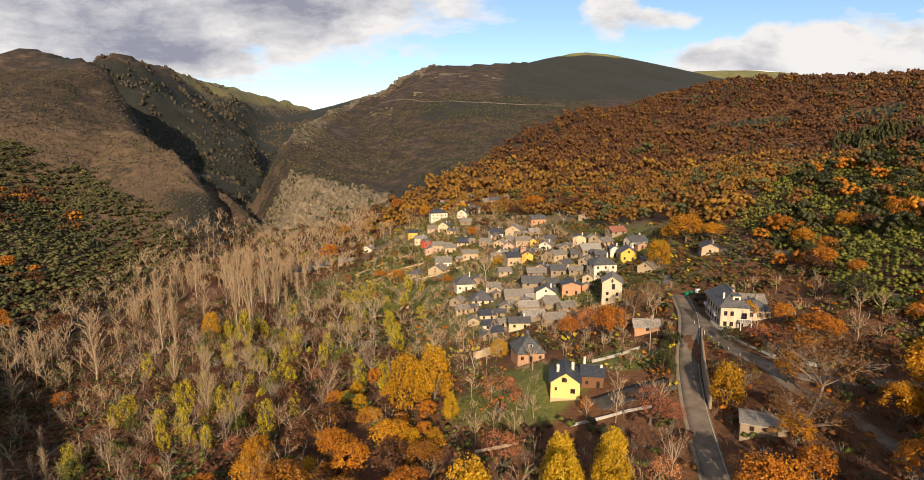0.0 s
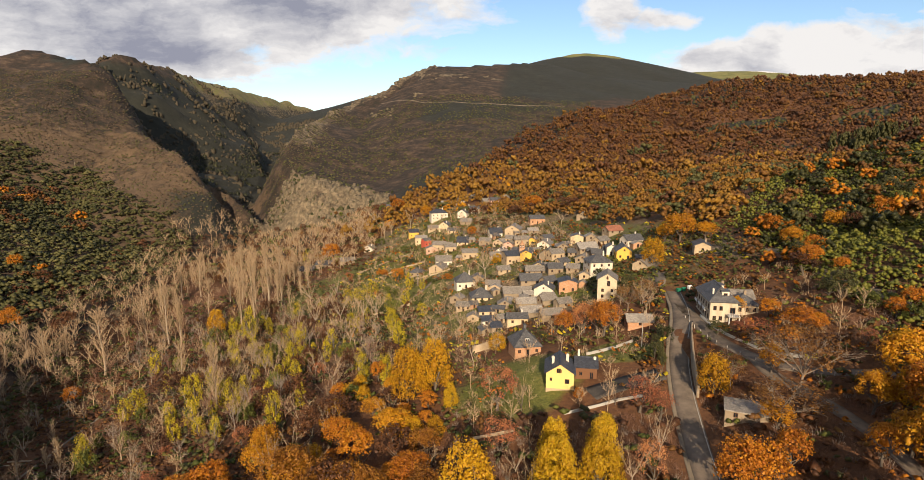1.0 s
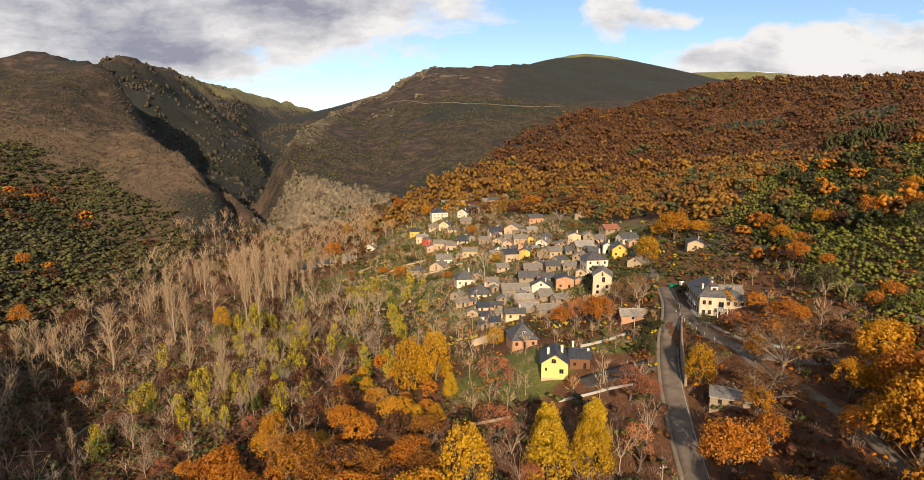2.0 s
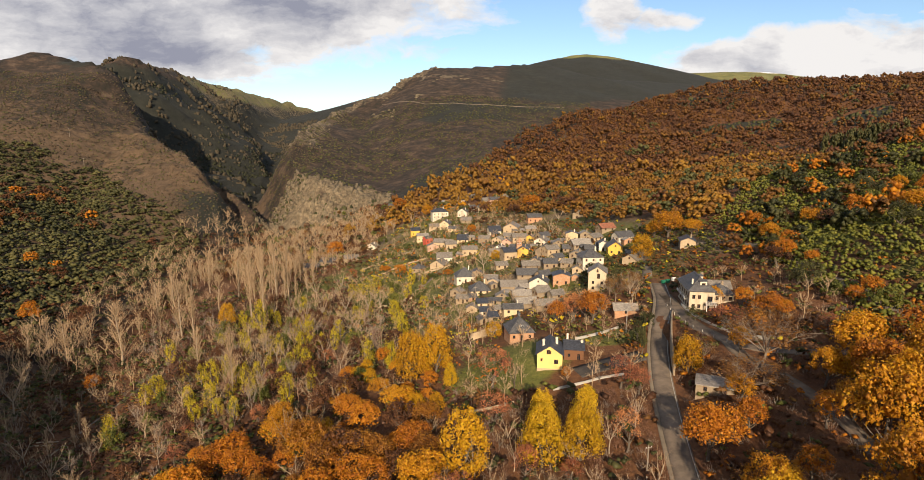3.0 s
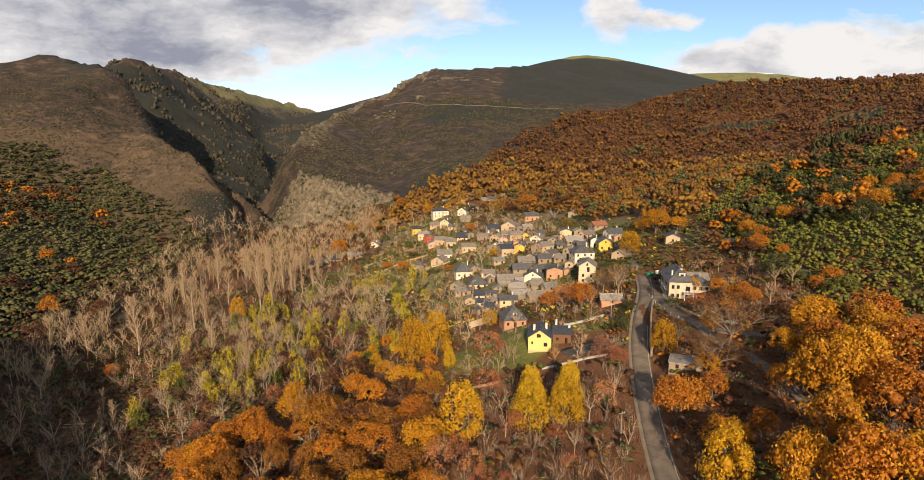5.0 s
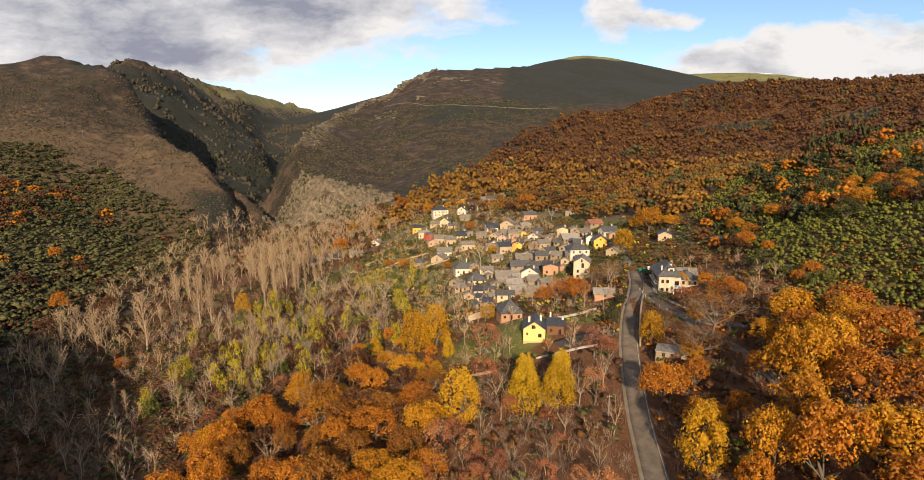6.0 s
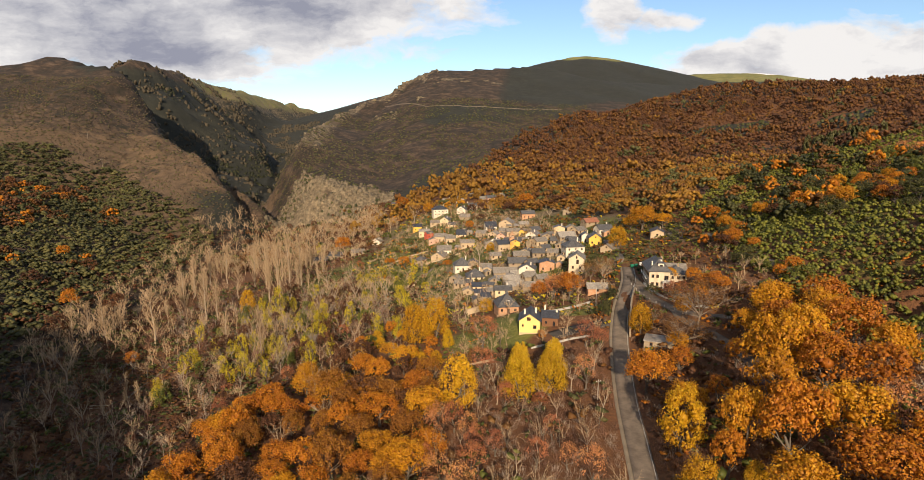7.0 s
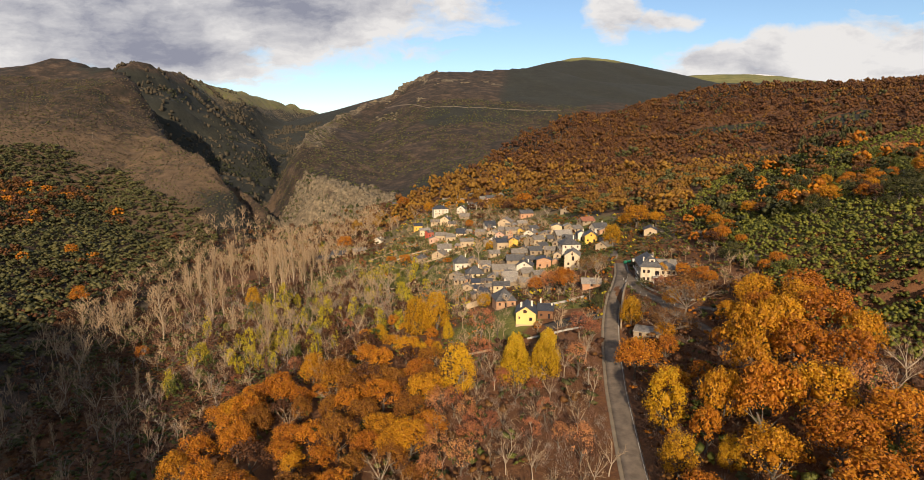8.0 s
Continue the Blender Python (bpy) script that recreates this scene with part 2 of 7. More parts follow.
def value_noise(x, y, seed=0):
    fx, fy = np.floor(x), np.floor(y)
    u, v = x - fx, y - fy
    u, v = u * u * (3 - 2 * u), v * v * (3 - 2 * v)
    a, b = lattice(fx, fy, seed), lattice(fx + 1, fy, seed)
    c, d = lattice(fx, fy + 1, seed), lattice(fx + 1, fy + 1, seed)
    return (a * (1 - u) + b * u) * (1 - v) + (c * (1 - u) + d * u) * v * 1.0


def fbm(x, y, size, octaves=4, seed=0):
    """Fractal noise about -1 to 1, with the largest lumps that many metres across."""
    total, amp, norm = 0.0, 1.0, 0.0
    for o in range(octaves):
        total = total + amp * (2 * value_noise(x / size + 17.3 * o, y / size - 9.1 * o, seed + o) - 1)
        norm, amp, size = norm + amp, amp * 0.5, size * 0.5
    return total / norm


def crags(x, y, size, octaves=4, seed=0):
    """Ridged noise, 0 to 1, for rock."""
    total, amp, norm = 0.0, 1.0, 0.0
    for o in range(octaves):
        n = 1 - np.abs(2 * value_noise(x / size + 5.7 * o, y / size + 3.3 * o, seed + o) - 1)
        total = total + amp * n * n
        norm, amp, size = norm + amp, amp * 0.5, size * 0.47
    return total / norm


def step(a, b, v):
    w = np.clip((v - a) / (b - a), 0, 1)
    return w * w * (3 - 2 * w)


def smax(a, b, k):
    h = np.maximum(k - np.abs(a - b), 0) / k
    return np.maximum(a, b) + h * h * k * 0.25


def nearest(x, y, line):
    """Distance to a line of (x, y, z), z there, and -1..1 for its right or left side."""
    best = np.full(np.shape(x), 1e9)
    height, side = np.zeros(np.shape(x)), np.zeros(np.shape(x))
    for (ax, ay, az), (bx, by, bz) in zip(line, line[1:]):
        dx, dy = bx - ax, by - ay
        n = math.hypot(dx, dy)
        s = np.clip(((x - ax) * dx + (y - ay) * dy) / (n * n), 0, 1)
        ox, oy = x - ax - s * dx, y - ay - s * dy
        d = np.sqrt(ox * ox + oy * oy)
        near = d < best
        best = np.where(near, d, best)
        height = np.where(near, az + s * (bz - az), height)
        side = np.where(near, (dx * oy - dy * ox) / (n * np.maximum(d, 1e-6)), side)
    return best, height, side


def ridge(x, y, line, left, right):
    """A mountain: a crest line with a slope for either side."""
    top = np.full(np.shape(x), -1e9)
    for a, b in zip(line, line[1:]):
        d, z, side = nearest(x, y, [a, b])
        k = 0.5 * (1 + side)
        top = np.maximum(top, z - d * (left * k + right * (1 - k)))
    return top


# cross sections of the valley: y, then x:z pairs from the west bank to the eastern hill
SECTIONS = [
    (-400, (-450, -170, -120, -60, 0, 50, 120, 250, 500, 1500), (35, -52, -38, -18, -6, 0, 14, 30, 60, 160)),
    (-120, (-430, -155, -115, -50, 0, 40, 75, 130, 250, 500, 1500), (25, -50, -36, -12, 0, 4, 11, 22, 40, 80, 180)),
    (30, (-420, -155, -120, -60, 0, 42, 60, 80, 120, 150, 250, 500, 1500), (15, -49, -36, -14, 1, 7, 12, 20, 31, 40, 62, 115, 200)),
    (110, (-425, -162, -122, -70, -10, 40, 52, 80, 104, 121, 133, 148, 170, 250, 500, 1500), (18, -49, -33, -14, 2, 12, 13, 22, 26, 28, 34, 45, 57, 82, 140, 215)),
    (150, (-430, -170, -125, -85, -20, 25, 56, 72, 95, 125, 170, 250, 500, 1500), (22, -49, -31, -17, 2, 15, 18, 22, 28, 39, 56, 82, 145, 220)),
    (230, (-450, -190, -135, -80, 0, 50, 83, 108, 140, 170, 210, 300, 500, 1500), (20, -47, -31, -16, 1, 12, 24, 33, 43, 54, 65, 86, 130, 225)),
    (300, (-480, -212, -140, -60, 2, 50, 83, 118, 160, 250, 400, 700, 1500), (20, -46, -33, -23, -5, 8, 17, 29, 40, 58, 82, 130, 225)),
    (480, (-460, -242, -160, -80, -17, 60, 118, 200, 310, 420, 700, 1500), (20, -43, -36, -20, 7, 17, 30, 42, 58, 66, 125, 225)),
    (700, (-600, -285, -200, -140, -100, 0, 100, 250, 400, 560, 900, 1600), (60, -44, -40, -26, 0, 30, 38, 48, 58, 90, 170, 230)),
    (900, (-700, -335, -250, -100, 0, 200, 420, 500, 620, 900, 1600), (60, -36, -8, 30, 48, 60, 74, 100, 140, 195, 235)),
    (1200, (-900, -405, -200, 0, 200, 320, 489, 578, 900, 1400, 2000), (60, -10, 40, 60, 78, 120, 172, 188, 190, 210, 230)),
    (1700, (-1200, -560, -200, 200, 600, 1200, 2000), (60, 10, 80, 100, 160, 200, 240)),
    (2800, (-1500, -900, -300, 300, 1000, 2000), (80, 70, 120, 160, 230, 260)),
    (5200, (-1500, 0, 2000), (150, 200, 300))]
WEST_HILL = [(-2600, 900, 250), (-1500, 1020, 235), (-1000, 1060, 226), (-790, 1060, 225), (-761, 1050, 241), (-682, 1020, 221), (-608, 980, 204),
             (-517, 900, 120), (-445, 820, 88), (-325, 700, 54), (-310, 670, 34), (-253, 590, -26)]
WEST_RIM = [(-690, 1050, 235), (-608, 980, 205), (-552, 950, 150), (-517, 900, 118), (-470, 850, 86), (-420, 795, 72), (-366, 740, 60), (-303, 655, 46), (-296, 640, 30), (-281, 618, 14), (-252, 590, -24), (-236, 560, -40)]
GORGE_KNOB = [(-356, 770, 15), (-303, 725, 6), (-280, 705, 0), (-274, 690, -35)]
# its unseen south end is added to throw shade on the valley
WEST_SPUR = [(-1000, 1060, 220), (-900, 600, 190), (-760, 150, 150), (-520, -170, 125), (-380, -380, 140), (-300, -800, 150)]
# invented ridge out of view behind the drone, shaped to shade the valley floor
SHADE_SPUR = [(-520, -170, 140), (-420, -330, 206), (-240, -360, 221), (-150, -380, 194), (-60, -425, 116), (0, -470, 60)]
GORGE_RIDGE = [(-2600, 1100, 230), (-1500, 1200, 225), (-804, 1273, 251), (-815, 1473, 274), (-922, 1873, 297), (-1027, 2273, 311), (-1009, 2873, 300), (-952, 3273, 269), (-853, 3473, 242), (-350, 3900, 190)]
HEATH_MOUNTAIN = [(-262, 735, -10), (-266, 755, 10), (-258, 800, 43), (-279, 950, 79), (-308, 1250, 132), (-298, 1450, 165), (-219, 1520, 199), (-152, 1620, 254),
                  (-91, 1700, 287), (28, 1750, 298), (136, 1800, 306), (257, 1900, 322), (452, 2100, 306), (900, 2500, 310)]
CLIFF = [(-258, 800, 43), (-189, 738, 25), (-130, 738, 4), (-60, 770, 10)]
EAST_HILL = [(98, 1000, 72), (182, 1150, 86), (320, 1160, 131), (489, 1160, 175), (558, 1200, 190), (738, 1200, 184), (900, 1150, 180), (1500, 1000, 205)]
EAST_KNOLL = [(213, 374, 57), (229, 334, 69), (243, 303, 78), (251, 284, 83), (330, 284, 101), (450, 290, 124), (800, 300, 175)]
FAR_DOME = [(-200, 3100, 380), (385, 3200, 487), (544, 3300, 540), (691, 3350, 563), (851, 3350, 546), (971, 3300, 496), (1203, 3300, 458), (1403, 3300, 420), (2400, 3200, 330)]
FAR_DOWNS = [(900, 4400, 500), (1642, 4500, 578), (1976, 4550, 601), (2319, 4600, 608), (2737, 4600, 560), (3202, 4600, 511), (4500, 4500, 420)]
GORGE = [(-262, 640, -46), (-276, 750, -46), (-312, 800, -43), (-345, 900, -38), (-408, 1200, -14), (-560, 1700, 8), (-640, 2400, 40), (-500, 3200, 90)]
MAIN_ROAD = [(18, -420, -4), (29, -160, 2), (35, -60, 4), (38, 0, 5.5), (42, 47, 7.6), (48.3, 88, 10.6), (52.6, 110, 12.8), (56.6, 128, 15.2), (60.4, 142, 17.6), (64.2, 153.5, 20.2), (69, 164, 22.8), (74.5, 180, 24), (79, 200, 24.5)]
HILL_ROAD = [(76, 184, 24), (74.2, 168, 23.9), (73, 155, 23.7), (74.8, 143.5, 23.5), (77.6, 136, 23.3), (82, 130.8, 23.2), (88, 127, 23.5), (98, 123.5, 24.5), (110, 119, 25.6), (121, 112, 26.8), (131, 102, 28), (150, 92, 30.5), (190, 86, 38), (260, 96, 54), (330, 115, 68)]
LANE = [(77.6, 135, 23.3), (76.5, 127, 23), (82, 111, 22.3), (84, 97, 21.3), (82, 80, 20)]


def valley(x, y):
    rows = np.array([np.interp(x.ravel(), xs, zs) for _, xs, zs in SECTIONS])
    ys = np.array([s[0] for s in SECTIONS], float)
    k = np.clip(np.searchsorted(ys, y.ravel()) - 1, 0, len(ys) - 2)
    s = np.clip((y.ravel() - ys[k]) / (ys[k + 1] - ys[k]), 0, 1)
    n = np.arange(x.size)
    return (rows[k, n] * (1 - s) + rows[k + 1, n] * s).reshape(x.shape)


def ground(x, y, detail=True):
    """Height of the land."""
    x, y = np.asarray(x, float), np.asarray(y, float)
    wx, wy = x + 14 * fbm(x, y, 160, 3, 3) * step(400, 700, np.hypot(x, y)), y + 14 * fbm(x, y, 160, 3, 7) * step(400, 700, np.hypot(x, y))
    z = valley(x, y)
    d, h, side = nearest(x + 9 * fbm(x, y, 48, 3, 43), y + 9 * fbm(x, y, 48, 3, 45), WEST_RIM)
    rim = h + np.where(side < 0, 0.36, -1.7) * d
    west = ridge(wx, wy, WEST_HILL, 1.1, 0.34)
    z = smax(z, np.minimum(west, np.where(y > 500, rim, west)), 6)
    z = smax(z, ridge(x, y, WEST_SPUR, 0.42, 0.36), 20)
    z = smax(z, ridge(x, y, SHADE_SPUR, 0.62, 0.4), 15)
    wall = ridge(wx, wy, GORGE_RIDGE, 0.4, 1.0)
    z = smax(z, wall + 84 * (crags(0.4 * x, y, 105, 5, 35) - 0.5) * step(60, 130, wall) * (1 - step(240, 300, wall)), 14)
    heath = ridge(wx, wy, HEATH_MOUNTAIN, 1.25, 0.285)
    heath = heath - 2.2 * np.maximum(0, 746 + 12 * fbm(x, y, 40, 3, 37) - y) * (1 - step(-110, -40, x))
    z = smax(z, heath, 10)
    z = smax(z, ridge(x, y, CLIFF, 0.12, 1.5), 8)
    d, floor, _ = nearest(wx, wy, GORGE)
    cut = floor + 1.9 * np.maximum(0, d - 9 + 7 * fbm(x, y, 45, 3, 39)) + 400 * (1 - step(600, 680, y))
    z = np.minimum(z, cut)
    z = smax(z, ridge(wx, wy, GORGE_KNOB, 1.5, 1.2), 6)
    z = smax(z, ridge(x, y, EAST_HILL, 0.25, 0.3), 30)
    z = smax(z, ridge(x, y, EAST_KNOLL, 0.42, 0.32), 9)
    z = smax(z, ridge(x, y, FAR_DOME, 0.3, 0.28), 60)
    z = smax(z, ridge(x, y, FAR_DOWNS, 0.3, 0.2), 60)
    if detail:
        far = step(420, 900, y + 0.2 * np.abs(x))
        z = z + 0.5 * fbm(x, y, 26, 3, 11) * (1 - far) + far * 7 * fbm(x, y, 190, 4, 21)
        rocky = rockiness(x, y)
        z = z + rocky * (22 * (crags(x, y, 95, 5, 31) - 0.45) + np.where(y < 900, 11, 5) * (crags(x, y, 27, 4, 33) - 0.4))
    for line, half in ((MAIN_ROAD, 3.6), (HILL_ROAD, 3.0), (LANE, 2.2)):
        d, h, _ = nearest(x, y, line)
        w = 1 - step(half, half + 5, d)
        z = z * (1 - w) + h * w
    return z


def rockiness(x, y, walls=1.0):
    """Where bare rock breaks through: the cliff, the crests and the gorge's walls."""
    cliff, _, _ = nearest(x, y, [(-238, 745, 0), (-189, 724, 0), (-140, 725, 0)])
    gorge, _, _ = nearest(x, y, [(-330, 800, 0), (-420, 1200, 0), (-600, 1600, 0), (-800, 2100, 0)])
    crest, _, _ = nearest(x, y, HEATH_MOUNTAIN[3:9])
    wall, _, _ = nearest(x, y, GORGE_RIDGE[1:9])
    r = np.maximum(1 - step(32, 66, cliff), 0.8 * walls * (1 - step(90, 330, gorge)) * step(-40, 40, -(x + 290)))
    brow, _, _ = nearest(x, y, WEST_HILL[3:10])
    r = np.maximum(r, 0.6 * walls * (1 - step(5, 45, brow)))
    r = np.maximum(r, 0.75 * (1 - step(10, 60, crest)))
    return np.maximum(r, (0.4 + 0.5 * walls) * (1 - step(60, 120 + 300 * walls, wall))) * step(640, 700, y)


def make_mesh(name, verts, faces, material, attributes=(), smooth=False):
    """A mesh from numpy arrays; faces all of one size."""
    me = bpy.data.meshes.new(name)
    faces = np.asarray(faces, np.int32)
    n = faces.shape[1]
    me.vertices.add(len(verts))
    me.vertices.foreach_set("co", np.asarray(verts, np.float32).ravel())
    me.loops.add(faces.size)
    me.loops.foreach_set("vertex_index", faces.ravel())
    me.polygons.add(len(faces))
    me.polygons.foreach_set("loop_start", np.arange(0, faces.size, n, dtype=np.int32))
    me.update(calc_edges=True)
    if smooth:
        me.polygons.foreach_set("use_smooth", np.ones(len(faces), bool))
    for key, values in attributes:
        me.attributes.new(key, "FLOAT", "POINT").data.foreach_set("value", np.asarray(values, np.float32).ravel())
    me.materials.append(material)
    return me


def land_cover(x, y, z):
    """What grows where: weights 0..1."""
    big, mid = fbm(x, y, 130, 3, 41), fbm(x, y, 34, 3, 47)
    rock = rockiness(x, y, 0.4)
    # less pale rock on the gorge wall, so that its colour carries the shade
    rock = rock * (1 - 0.75 * step(350, 450, -x) * (1 - step(1600, 1900, y)))
    east = step(-40, 60, x - 0.05 * y)
    back = step(620, 760, y)
    west = step(0, 35, -(x - np.interp(y, (-400, 150, 300, 480, 700), (-165, -175, -215, -245, -285))))
    heath = np.maximum(back * (1 - step(30, 120, x - np.interp(y, (600, 800, 1000, 1200, 1300, 1700), (-120, 0, 90, 200, 330, 2000)))), west)
    # gorge mouth: dark heath colour stands for dark soil and painted shade
    heath = np.maximum(heath, step(500, 580, y) * step(135, 175, -x))
    dry = west * (1 - 0.75 * step(60, 150, z + 40 * big)) * step(330, 430, y) * (1 - step(860, 1000, y)) * (0.75 + 0.35 * mid)
    moor = back * step(1650, 2000, y + 300 * big) * step(-300, -50, x)
    dry = np.maximum(dry, step(1150, 1350, y + 60 * big) * step(330, 520, x + 90 * mid) * (1 - step(300, 360, z)) * (0.7 + 0.5 * mid))
    green = back * step(20, 120, x - 0.12 * (y - 1200)) * step(150, 190, z + 25 * big) * (1 - step(380, 460, z))
    moor = np.maximum(np.maximum(moor, green), 0.7 * heath * step(0.12, 0.4, fbm(x, y, 210, 4, 55)))
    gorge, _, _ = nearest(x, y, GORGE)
    # shade of the gorge wall, painted with the dark moorland colour
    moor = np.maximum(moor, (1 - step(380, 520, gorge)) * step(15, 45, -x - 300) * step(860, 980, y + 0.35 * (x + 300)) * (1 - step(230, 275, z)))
    moor = np.maximum(moor, step(0.36, 0.44, fbm(x, y, 150, 3, 91)) * step(540, 600, y) * (1 - heath))
    # sunlight on the far gorge crest and dome cap, painted as pale grass
    sunny = step(1750, 2100, y) * step(750, 850, -x) * step(215, 265, z + 20 * mid)
    down = sunny + step(3150, 3300, y + 60 * big) * step(440, 500, z) + step(4000, 4300, y) * step(520, 560, z)
    ledge = step(-190, -120, x) * (1 - step(90, 160, x)) * step(1450, 1520, y) * (1 - np.clip(np.abs(z - 245 + 14 * big) / 17, 0, 1)) * step(0.42, 0.6, crags(x, y, 45, 3, 66))
    snow = step(0.15, 0.4, 1 - np.hypot((x - 2430) / 300, (y - 4580) / 460) + 0.25 * mid) * step(560, 585, z)
    village = step(190, 230, y) * (1 - step(520, 580, y)) * (1 - step(60, 120, np.abs(x + 0.25 * (y - 300) * 0.3 - 20)))
    gardens = (1 - step(55, 115, np.hypot((x + 45) / 1.0, (y - 350) / 1.45))) * (0.85 + 0.4 * mid)
    yard = 1 - step(9, 26, np.hypot(x - 16, (y - 148) * 1.0))
    lawn = 1 - step(4, 12, np.hypot((x - 48) / 1.2, y - 158))
    field = (1 - step(70, 120, np.hypot((x - 225) / 1.3, (y - 165))))
    grass = np.clip(np.maximum(np.maximum(gardens, np.maximum(yard, lawn)), np.maximum(0.5 * field, 0.5 * village)) + 0.4 * mid * (1 - back), 0, 1) * (1 - west)
    litter = np.clip((1 - west) * (1 - heath) * (0.85 + 0.3 * mid - 0.75 * village), 0, 1)
    return {"litter": litter, "grass": grass, "heath": heath, "dry": dry, "moor": moor, "down": np.clip(down, 0, 1), "rock": np.clip(rock * (0.55 + 0.5 * crags(x, y, 60, 4, 5)) + 0.85 * ledge, 0, 1), "snow": snow}


gx = np.union1d(150 * np.sinh(np.linspace(-math.asinh(32), math.asinh(32), 330)), np.arange(-470, -60, 4.5))
gy = np.union1d(160 + 200 * np.sinh(np.linspace(math.asinh(-5.3), math.asinh(24), 330)), np.arange(575, 850, 4.0))
X, Y = np.meshgrid(gx, gy)
Z = ground(X, Y)
i = np.arange(len(gy) - 1)[:, None] * len(gx) + np.arange(len(gx) - 1)
quads = np.stack([i, i + 1, i + len(gx) + 1, i + len(gx)], -1).reshape(-1, 4)
land = new("ground", make_mesh("ground", np.stack([X, Y, Z], -1).reshape(-1, 3), quads, LAND, land_cover(X, Y, Z).items(), True))
tagged(land, "valley floor and mountains with heath, rock and leaf litter", "ground", kind="structure")


def z_at(x, y):
    return float(ground(np.array([float(x)]), np.array([float(y)]))[0])

# ---------------------------------------------------------------- plants


def spherical(n, r, up=0.15):
    """Random directions, few of them straight down."""
    v = r.normal(size=(n, 3))
    v /= np.linalg.norm(v, axis=1)[:, None]
    v[:, 2] = np.where(v[:, 2] < -0.35 - up, -v[:, 2], v[:, 2])
    return v


def leaf_sprays(at, normal, size, r):
    """One bent leaf spray per point, its face about the given way."""
    n = normal + r.normal(scale=0.45, size=normal.shape)
    n /= np.linalg.norm(n, axis=1)[:, None]
    a = np.cross(n, r.normal(size=n.shape))
    a /= np.linalg.norm(a, axis=1)[:, None]
    b = np.cross(n, a)
    s = (size * r.uniform(0.6, 1.35, len(at)))[:, None]
    w = r.uniform(0.55, 1.0, len(at))[:, None]
    v = np.stack([at - a * s, at + a * s * 0.6 - b * s * w, at + a * s * 0.6 + b * s * w], 1)
    return v.reshape(-1, 3), np.arange(len(at) * 3).reshape(-1, 3)


ICO = bmesh.new()
bmesh.ops.create_icosphere(ICO, subdivisions=1, radius=1)
ICO_V = np.array([v.co[:] for v in ICO.verts])
ICO_F = np.array([[v.index for v in f.verts] for f in ICO.faces])
ICO.free()


def crown_shape(kind, r, clumps):
    """Clump centres and radii in a crown 1 wide and high, standing on z = 0."""
    d = spherical(clumps, r)
    if kind == "round":
        c = d * np.array([0.39, 0.39, 0.37]) * r.uniform(0.82, 1.06, (clumps, 1)) + [0, 0, 0.5]
        rad = r.uniform(0.07, 0.14, clumps)
    elif kind == "egg":       # broad below, narrowing to the top
        h = r.uniform(0.03, 0.96, clumps)
        a = r.uniform(0, 2 * np.pi, clumps)
        w = 0.41 * np.sqrt(np.maximum(0.02, 1 - h ** 1.7)) * np.minimum(1, 0.62 + 1.6 * h) * r.uniform(0.85, 1.08, clumps)
        c = np.stack([w * np.cos(a), w * np.sin(a), h * 0.93], 1)
        rad = r.uniform(0.09, 0.14, clumps)
    elif kind == "cone":
        h = r.uniform(0.05, 0.95, clumps) ** 1.1
        a = r.uniform(0, 2 * np.pi, clumps)
        w = 0.42 * (1 - h) ** 0.55 * np.minimum(1, 0.55 + 3 * h)
        c = np.stack([w * np.cos(a), w * np.sin(a), h * 0.95], 1)
        rad = 0.07 + 0.12 * (1 - h)
    elif kind == "tall":
        h = r.uniform(0.05, 0.95, clumps)
        a = r.uniform(0, 2 * np.pi, clumps)
        w = 0.30 * np.sin(np.pi * (0.12 + 0.8 * h))
        c = np.stack([w * np.cos(a), w * np.sin(a), h], 1)
        rad = r.uniform(0.09, 0.15, clumps)
    else:
        lean = 1 + 0.16 * np.sin(2 * np.arctan2(d[:, 1], d[:, 0]) + r.uniform(0, 6)) + 0.1 * np.sin(3 * np.arctan2(d[:, 1], d[:, 0]) + r.uniform(0, 6))
        c = d * np.array([0.40, 0.40, 0.33]) * (lean * r.uniform(0.84, 1.06, clumps))[:, None] + [0, 0, 0.46] + r.normal(scale=0.02, size=(clumps, 3))
        rad = r.uniform(0.06, 0.14, clumps)
    return c, rad


OCTA_V = np.array([(1, 0, 0), (0, 1, 0), (-1, 0, 0), (0, -1, 0), (0, 0, 1), (0, 0, -1)], float)
OCTA_F = np.array([(0, 1, 4), (1, 2, 4), (2, 3, 4), (3, 0, 4), (1, 0, 5), (2, 1, 5), (3, 2, 5), (0, 3, 5)])
CORE_SIZE = {"round": (0.12, 0.12, 0.44), "egg": (0.10, 0.15, 0.40), "wide": (0.12, 0.09, 0.40), "cone": (0.07, 0.17, 0.34), "tall": (0.06, 0.18, 0.46)}


